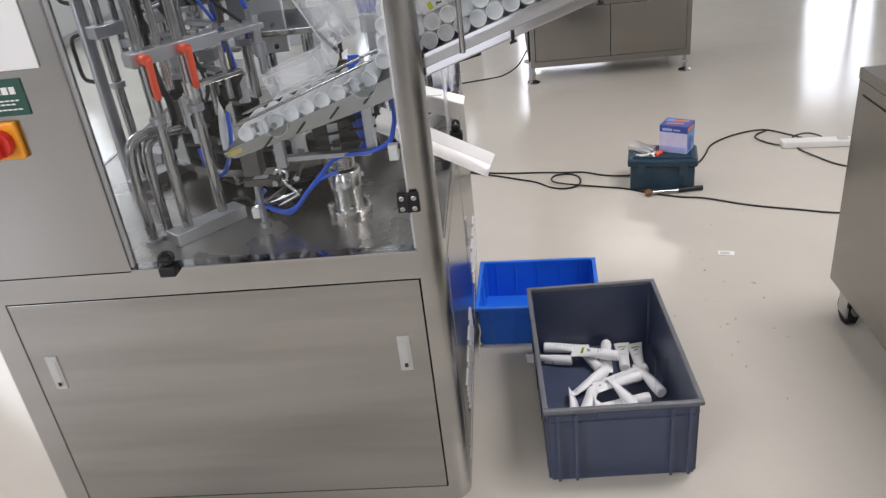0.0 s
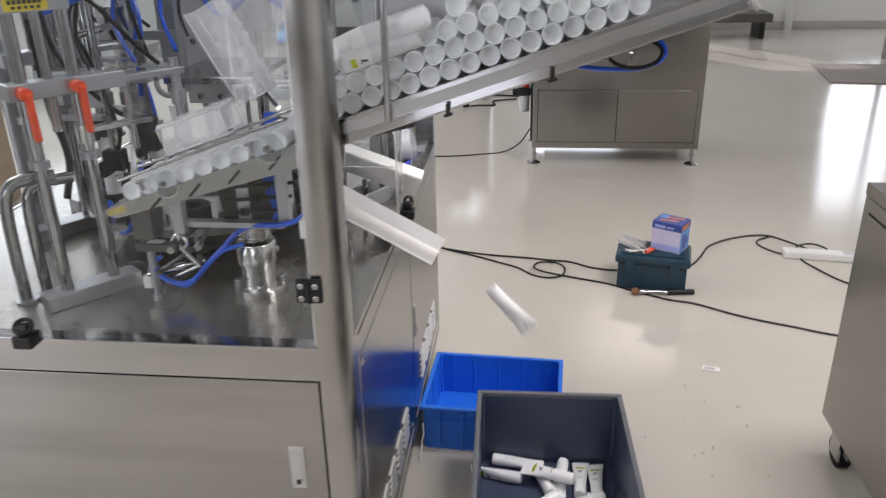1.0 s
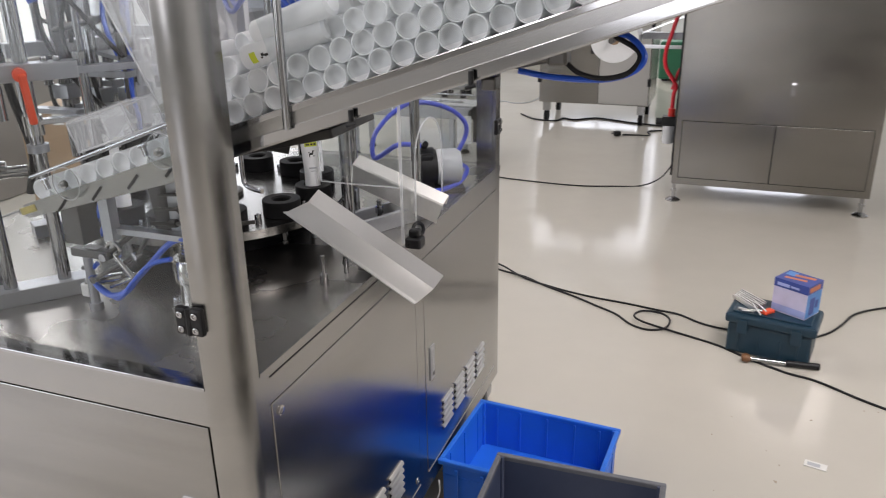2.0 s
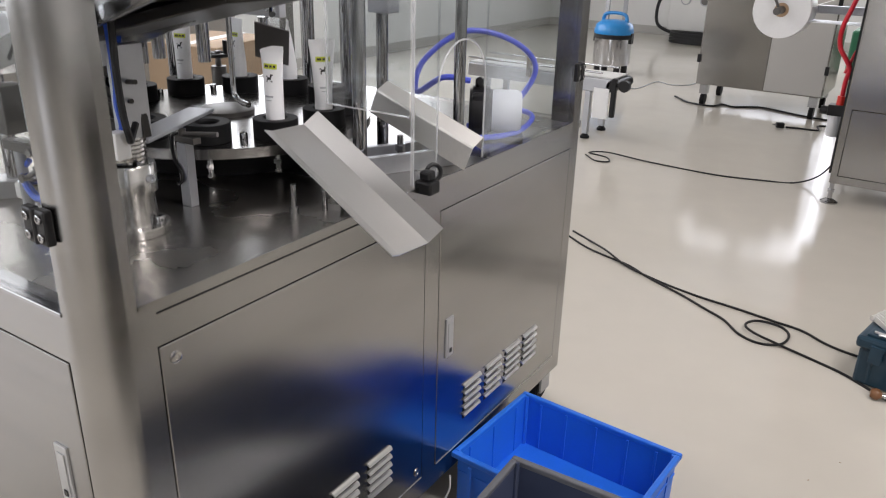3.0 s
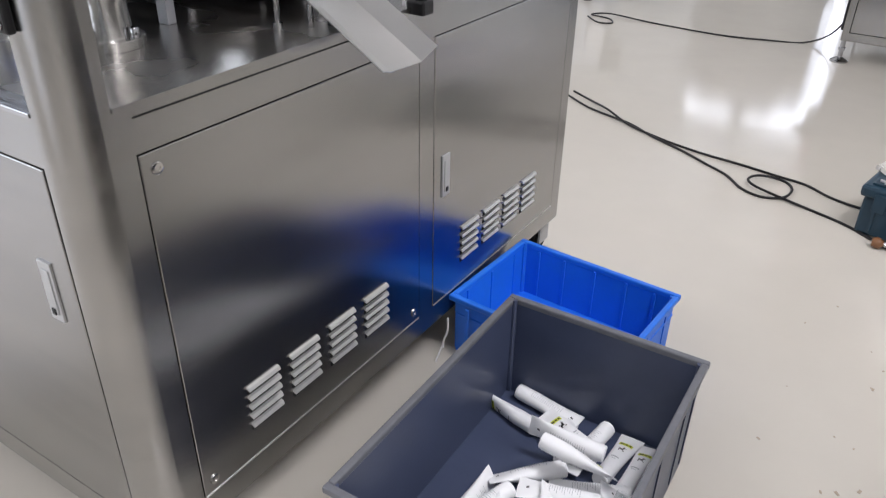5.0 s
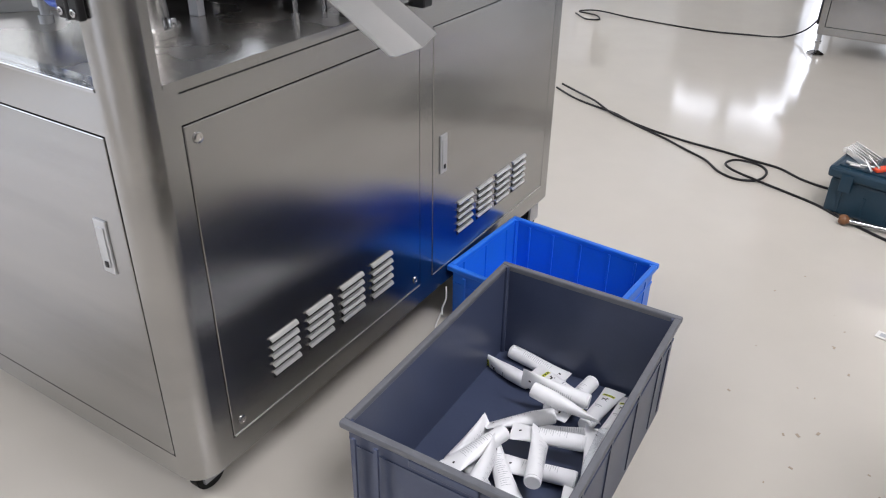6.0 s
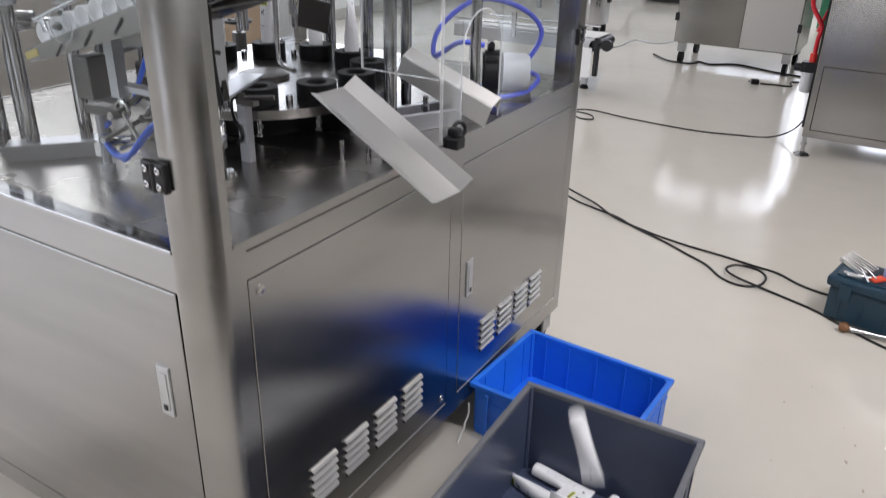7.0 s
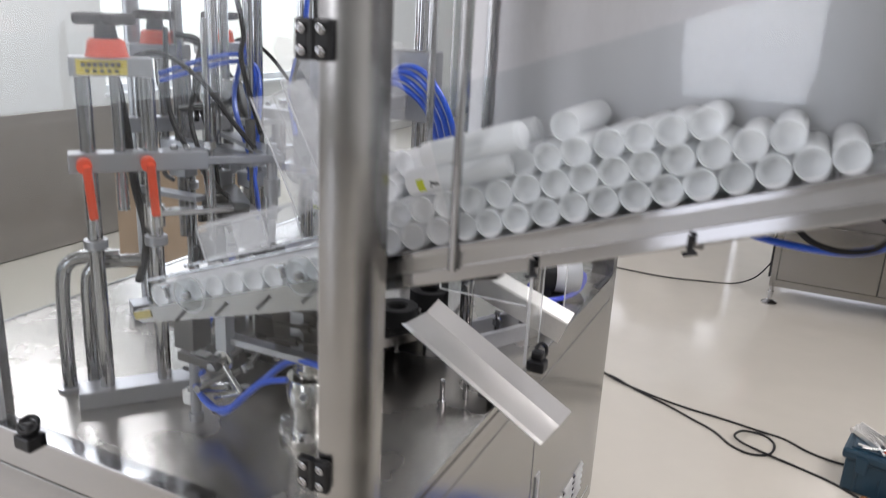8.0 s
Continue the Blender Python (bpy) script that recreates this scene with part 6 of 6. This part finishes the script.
for x in (a0 + 0.015, a1 - 0.03):
    for y in (b0 + 0.03, b1 - 0.05):
        f = part("levelling_foot", join(cyl(0.011, 0.022, 0.105, (x, y)), cyl(0.017, 0.055, 0.068, (x, y), sides=6)), CHROME, m2)
        part("foot_pad", put(lathe([(0, 0), (0.042, 0), (0.042, 0.006), (0.02, 0.018), (0, 0.022)], 24), Matrix.Translation((x, y, 0))), CHROME, f)
part("under_tray", box(a0 + 0.09, a1 - 0.09, b0 + 0.12, b1 - 0.03, 0.075, 0.104, 0.004), BRUSH_GREY, m2)
part("left_flange", box(a0 - 0.012, a0, b0 + 0.02, b1 - 0.02, 0.15, 1.6), BLACK, m2)
# air filter and red hose at the machine's corner
airf = thing("air_filter", "air filter with grey bowl and red hose on the machine's side", "air filter", at=pose(0.17, 5.2, 0))
part("bowl", lathe([(0, 0.29), (0.03, 0.295), (0.034, 0.31), (0.034, 0.40), (0, 0.40)], 20), PUMP_GREY, airf)
part("block", join(box(-0.04, 0.04, -0.035, 0.035, 0.401, 0.455, 0.004), rod((0.0, 0, 0.42), (-0.075, 0, 0.42), 0.022), box(0.02, 0.055, -0.02, 0.02, 0.41, 0.45)), BLACK, airf)
part("knob", cyl(0.02, 0.455, 0.50, (0.01, 0)), RED, airf)
part("red_hose", hose([(0.01, 0, 0.5), (0.012, -0.005, 0.58), (0.02, -0.01, 0.63), (0.0, -0.02, 0.67), (-0.045, -0.02, 0.74), (-0.05, -0.02, 0.83), (-0.02, -0.01, 0.95), (0.01, 0.0, 1.1), (0.0, 0, 1.35)], 0.0115), RED_HOSE, airf, "red air hose")
part("red_hose", hose([(0.0, 0, 0.61), (0.012, 0.02, 0.66), (0.03, 0.02, 0.72), (0.05, 0.02, 0.73)], 0.008), RED_HOSE, airf)

roll = thing("film_roll", "large white film roll on a spindle beside the machine", "film roll", at=pose(-0.18, 5.3, 0.885))
part("roll", put(lathe([(0.035, -0.09), (0.138, -0.09), (0.14, -0.085), (0.14, 0.085), (0.138, 0.09), (0.035, 0.09)], 48), pose(0, 0, 0, 90, 0, 0)), FILM_WHITE, roll)
part("core", put(lathe([(0.02, -0.092), (0.035, -0.092), (0.035, 0.092), (0.02, 0.092), (0.02, -0.092)], 24), pose(0, 0, 0, 90, 0, 0)), CARDBOARD, roll)
part("spindle", join(put(cyl(0.018, -0.14, 0.2), pose(0, 0, 0, 90, 0, 0)), put(box(-0.006, 0.006, -0.13, -0.12, -0.01, 0.08), pose(0, 0, 0, 0, -30, 0))), DULL, roll)
part("film_web", join(box(0.02, 0.40, -0.085, 0.085, -0.05, -0.048), put(box(0.0, 0.36, -0.085, 0.085, -0.001, 0.001), pose(0.08, 0, 0.0, 0, -22, 0))), FILM_WHITE, roll, "web of film running to the machine")
part("bracket", join(box(-0.02, 0.4, 0.12, 0.16, -0.02, 0.02, 0.003)), ALU, roll)

m3 = thing("grey_cabinet", "two-door steel cabinet machine on black castors", "cabinet machine")
a0, a1, b0, b1 = -1.04, -0.135, 6.98, 7.55
part("body", box(a0, a1, b0, b1, 0.165, 0.93, 0.006), BRUSH_GREY, m3)
part("door", box(a0 + 0.01, -0.545, b0 - 0.006, b0, 0.175, 0.915, 0.002), BRUSH_GREY, m3)
part("door", box(-0.54, a1 - 0.01, b0 - 0.006, b0, 0.175, 0.915, 0.002), LIGHT_PANEL, m3, "paler painted door")
for x, z in ((-0.6, 0.62), (-0.48, 0.62)):
    part("handle", box(x - 0.018, x + 0.018, b0 - 0.026, b0 - 0.006, z - 0.045, z + 0.045, 0.004), BLACK, m3)
for x, z in ((a0 + 0.004, 0.36), (a0 + 0.004, 0.82), (a1 - 0.004, 0.36), (a1 - 0.004, 0.82)):
    part("hinge", box(x - 0.014, x + 0.014, b0 - 0.018, b0 - 0.006, z - 0.03, z + 0.03, 0.002), BLACK, m3)
part("top_gear", join(box(a0 + 0.1, a1 - 0.2, b0 + 0.1, b1 - 0.1, 0.931, 1.05, 0.01), cyl(0.05, 1.05, 1.2, (-0.6, 7.2))), ALU, m3)
for x in (a0 + 0.06, a1 - 0.06):
    for y in (b0 + 0.05, b1 - 0.05):
        c = part("castor", box(x - 0.03, x + 0.03, y - 0.03, y + 0.03, 0.09, 0.164, 0.003), CHROME, m3)
        part("wheel", put(cyl(0.045, -0.016, 0.016, sides=20), Matrix.Translation((x, y, 0.046)) @ pose(0, 0, 0, 0, 90, 0)), RUBBER, c)

conv = thing("belt_conveyor", "small steel belt conveyor on legs behind the machine", "conveyor", at=pose(-1.42, 5.55, 0))
part("bed", box(-0.75, 0.28, -0.09, 0.2, 0.30, 0.385, 0.006), ALU, conv)
part("belt", box(-0.75, 0.29, -0.06, 0.17, 0.386, 0.392), WHITE_PLASTIC, conv)
part("guide_rail", join(rod((-0.75, -0.08, 0.42), (0.22, -0.08, 0.42), 0.007), rod((-0.75, 0.19, 0.42), (0.22, 0.19, 0.42), 0.007), box(-0.3, -0.27, -0.1, -0.085, 0.34, 0.5)), CHROME, conv)
part("end_roller", put(cyl(0.035, -0.14, 0.14), pose(0.29, 0.05, 0.345, 90, 0, 0)), BLACK, conv)
part("drive_handle", join(box(0.30, 0.33, -0.12, -0.09, 0.16, 0.40, 0.004), put(cyl(0.035, 0, 0.03), pose(0.38, -0.09, 0.36, 90, 0, 0)), rod((0.31, -0.1, 0.36), (0.38, -0.1, 0.36), 0.01)), BLACK, conv)
bag = part("film_drape", put(box(0.18, 0.28, -0.1, -0.094, 0.14, 0.33), pose(0, 0, 0, 0, 0, 0)), FILM_WHITE, conv, "hanging clear film")
for x, y in ((0.14, -0.08), (0.14, 0.19), (-0.6, -0.08), (-0.6, 0.19)):
    g = part("leg", box(x - 0.018, x + 0.018, y - 0.018, y + 0.018, 0.03, 0.30, 0.002), ALU, conv)
    part("foot", put(lathe([(0, 0), (0.03, 0), (0.03, 0.012), (0.012, 0.03), (0, 0.03)], 20), Matrix.Translation((x, y, 0))), RUBBER, g)

vac = thing("vacuum_cleaner", "drum vacuum cleaner with blue lid and steel drum", "vacuum cleaner", at=pose(-2.12, 7.95, 0) @ Matrix.Diagonal((0.98, 0.98, 0.85, 1)))
part("drum", lathe([(0, 0.1), (0.17, 0.1), (0.175, 0.12), (0.175, 0.38), (0, 0.38)], 32), CHROME, vac)
part("seal_band", lathe([(0.18, 0.38), (0.185, 0.385), (0.185, 0.42), (0.18, 0.425), (0, 0.425)], 32), BLACK, vac)
part("lid", lathe([(0.182, 0.426), (0.185, 0.45), (0.17, 0.52), (0.12, 0.56), (0, 0.565)], 32), VAC_BLUE, vac, "blue plastic motor lid")
part("carry_handle", hose([(-0.12, 0, 0.53), (-0.1, 0, 0.62), (0, 0, 0.64), (0.1, 0, 0.62), (0.12, 0, 0.53)], 0.018), VAC_BLUE, vac)
for x in (-0.18, 0.18):
    part("latch", box(x - 0.01, x + 0.01, -0.03, 0.03, 0.33, 0.44, 0.004), BLACK, vac)
for k in range(4):
    part("castor", cyl(0.03, 0.0, 0.1, (0.14 * math.cos(k * 1.57 + 0.8), 0.14 * math.sin(k * 1.57 + 0.8))), BLACK, vac)
bench = thing("blue_bench", "low workbench with blue front edge at the far wall", "bench", at=pose(-2.9, 9.3, 0))
part("top", box(-0.3, 0.3, -0.3, 0.3, 0.72, 0.76, 0.003), LIGHT_PANEL, bench)
part("edge", box(-0.3, 0.3, -0.32, -0.301, 0.66, 0.77, 0.003), VAC_BLUE, bench, "blue edge strip")
for x in (-0.26, 0.26):
    for y in (-0.26, 0.26):
        part("leg", box(x - 0.02, x + 0.02, y - 0.02, y + 0.02, 0.0, 0.72), ALU, bench)

unit = thing("wall_unit", "pale control unit with dials at the far wall", "control unit", at=pose(-2.05, 10.85, 0))
part("casing", box(-0.45, 0.6, -0.2, 0.3, 0.14, 0.85, 0.01), WHITE_PLASTIC, unit)
for x in (-0.25, -0.02):
    d = part("dial", put(cyl(0.06, 0, 0.02, sides=24), pose(x, -0.2, 0.5, 90, 0, 0)), INK_GREY, unit)
    part("dial_face", put(cyl(0.045, 0, 0.006, sides=24), pose(x, -0.22, 0.5, 90, 0, 0)), WHITE_PLASTIC if x < -0.1 else DULL, d)
part("coiled_lead", join(*[put(torus(0.22, 0.018, 24, 6), Matrix.Translation((0.02, -0.35, 0.03 + 0.03 * k)) @ Matrix.Diagonal((1.6, 0.5, 1, 1))) for k in range(4)], hose([(-0.3, -0.3, 0.1), (-0.55, -0.25, 0.2), (-0.58, -0.2, 0.45), (-0.46, -0.18, 0.62), (-0.5, -0.15, 0.9)], 0.02)), CABLE, unit)
part("plinth", box(-0.4, 0.55, -0.15, 0.25, 0.0, 0.14), DULL, unit)
green = thing("green_machine", "green painted machine base behind the film roll", "machine base", at=pose(0.0, 9.6, 0))
part("base", box(-0.3, 0.25, -0.2, 0.2, 0.02, 0.42, 0.02), GREEN_PAINT, green)
for x in (-0.23, 0.18):
    part("foot", box(x - 0.03, x + 0.03, -0.18, 0.18, 0.0, 0.02), BLACK, green)

doormat = thing("door_mat", "grey flecked door mat on the floor", "mat", at=pose(3.55, 8.05, 0, 0, 0, -8))
part("mat", box(-0.55, 0.75, -0.5, 0.5, 0.001, 0.012, 0.004), MAT, doormat)
glass_door = thing("glass_partition", "frameless glass partition with steel foot rail", "partition", at=pose(4.3, 8.9, 0, 0, 0, -8))
pane = part("pane", box(-0.35, 1.2, -0.005, 0.005, 0.06, 2.3), GLASS, glass_door)
pane.visible_shadow = False
part("rail", join(box(-0.35, 1.2, -0.02, 0.02, 0.001, 0.06), box(-0.4, -0.351, -0.025, 0.025, 0.001, 2.35)), ALU, glass_door)
low = thing("low_table", "low dark table with white paper at the wall", "table", at=pose(2.6, 10.6, 0))
part("top", box(-0.7, 0.55, -0.25, 0.25, 0.2, 0.3, 0.01), DULL, low)
part("paper", hose([(-0.3, -0.05, 0.33), (-0.1, -0.05, 0.36), (0.1, -0.05, 0.46), (0.3, -0.05, 0.44), (0.42, -0.05, 0.34)], 0.05, 6, 8), PAPER, low, "white paper sheet")
for x in (-0.6, 0.45):
    part("leg", box(x - 0.03, x + 0.03, -0.2, 0.2, 0.0, 0.2), BLACK, low)
pipe = thing("wall_pipe", "vertical pale pipe on the far wall", "pipe", at=pose(3.6, 11.22, 0))
part("pipe", cyl(0.05, 0.0, 2.9), WHITE_PLASTIC, pipe)
board = thing("leaning_board", "grey-brown board leaning against the white wall", "board", at=pose(-3.6, 3.25, 0, 0, 0, 0))
part("board", put(box(-0.02, 0.02, -0.6, 1.5, 0.004, 0.79, 0.004), pose(0, 0, 0, 0, -6, 0)), BROWN_BOARD, board)
carton2 = thing("cardboard_box", "brown cardboard box on the floor by the wall", "box", at=pose(-2.9, 3.9, 0, 0, 0, 15))
part("body", box(-0.22, 0.22, -0.3, 0.3, 0.002, 0.62, 0.004), CARDBOARD, carton2)
part("tape", box(-0.03, 0.03, -0.301, 0.301, 0.55, 0.6225), WHITE_PLASTIC, carton2)


# ---------------------------------------------------------------- what moves
def slide(x, z, slope, roll=0.0, y=1.83):
    """A tube with its middle at (x, y, z), sealed end leading down a slope given in degrees."""
    d = Vector((math.cos(radians(slope)), 0, math.sin(radians(slope))))
    a = Vector((x, y, z)) - d * (TUBE_LEN / 2)
    return Matrix.Translation(a) @ Matrix((Vector((0, 1, 0)).cross(d).normalized() * -1, Vector((0, 1, 0)) * -1, d)).transposed().to_4x4() @ pose(0, 0, 0, 0, 0, roll)


def index_angle(t):
    """How far the turntable has turned, one cup at a time."""
    turned = 0.0
    for start in (-0.36, 2.6, 5.45):
        s = min(1.0, max(0.0, (t - start) / 0.3))
        turned -= 30 * (3 * s * s - 2 * s * s * s)
    return turned + 30


def motions():
    times = [0.0, 2.5, 2.6, 2.66, 2.7, 2.76, 2.8, 2.86, 2.9, 3.0, 5.4, 5.46, 5.5, 5.56, 5.6, 5.66, 5.7, 5.76, 5.8, 6.0, 8.0]
    walk(turntable, [(t, TURN_AT @ pose(0, 0, 0, 0, 0, index_angle(t))) for t in times])
    centre = pose(CX, CY, 0)
    back = pose(-CX, -CY, 0)
    for t_ob, k in riders:
        at = lambda t: centre @ pose(0, 0, 0, 0, 0, index_angle(t)) @ back
        x, y = cup_place(k)
        home = pose(x, y, 0.884, 0, 0, 200 + 30 * k)
        walk(t_ob, [(t, at(t) @ home) for t in times])
    x0, y0 = cup_place(0)
    # first tube: already on its way at the start, comes to rest in the crate
    walk(movers[0], [(0.0, pose(x0, y0, 0.884)), (0.3, pose(x0, y0, 0.884)), (0.42, pose(x0, y0, 0.93)), (0.52, slide(-0.27, 0.93, 20, 0, 1.82)), (0.62, slide(-0.22, 0.862, -27)), (0.76, slide(-0.12, 0.808, -26)),
                     (0.9, slide(0.016, 0.749, -24)), (1.0, slide(0.158, 0.602, -48)), (1.1, slide(0.256, 0.411, -56)), (1.2, slide(0.31, 0.16, -66)), (1.27, slide(0.33, 0.1, -50)), (1.4, slide(0.32, 0.092, -6, 40)), (2.0, slide(0.32, 0.092, -6, 40)), (8.0, slide(0.32, 0.092, -6, 40))])
    cup1 = cup_place(1)
    # it topples over and comes to lie on the pile, cap outwards
    REST = pose(0.275, 1.882, 0) @ pose(0, 0, 0, 0, 0, -353.3) @ slide(0, 0.074, -184, 0, 0)
    ride = lambda t: centre @ pose(0, 0, 0, 0, 0, index_angle(t)) @ back @ pose(cup1[0], cup1[1], 0.884, 0, 0, 40)
    early = [(t, ride(t)) for t in times if t <= 3.0]
    walk(movers[1], early + [(3.2, ride(3.2)), (3.3, Matrix.Translation((0, 0, 0.04)) @ ride(3.2)), (3.4, slide(-0.29, 0.985, 25, 0, 1.82)), (3.5, slide(-0.285, 0.93, -32)), (3.6, slide(-0.233, 0.866, -34)), (3.7, slide(-0.172, 0.832, -28)),
                             (3.8, slide(-0.1, 0.798, -25)), (3.9, slide(-0.015, 0.758, -27)), (4.0, slide(0.072, 0.692, -37)), (4.1, slide(0.144, 0.548, -53)), (4.2, slide(0.246, 0.262, -62)), (4.27, slide(0.27, 0.125, -80, 0, 1.88)), (4.34, slide(0.28, 0.11, -125, 0, 1.9)), (4.42, REST), (5.0, REST), (8.0, REST)])
    cup2 = cup_place(2)
    ride2 = lambda t: centre @ pose(0, 0, 0, 0, 0, index_angle(t)) @ back @ pose(cup2[0], cup2[1], 0.884, 0, 0, 80)
    walk(movers[2], [(t, ride2(t)) for t in times if t <= 6.0] + [(6.1, ride2(6.1)), (6.2, Matrix.Translation((0, 0, 0.04)) @ ride2(6.1)), (6.3, slide(-0.29, 0.985, 25, 0, 1.82)), (6.4, slide(-0.25, 0.9, -35)), (6.5, slide(-0.2, 0.848, -29)),
                             (6.6, slide(-0.133, 0.817, -26)), (6.7, slide(-0.04, 0.77, -26)), (6.8, slide(0.055, 0.714, -30)), (6.9, slide(0.134, 0.608, -50)), (7.0, slide(0.28, 0.28, -70)), (7.08, slide(0.3, 0.13, -60)), (7.18, slide(0.31, 0.115, -4, 60, 1.95)), (7.6, slide(0.31, 0.115, -4, 60, 1.95)), (8.0, slide(0.31, 0.115, -4, 60, 1.95))])


motions()
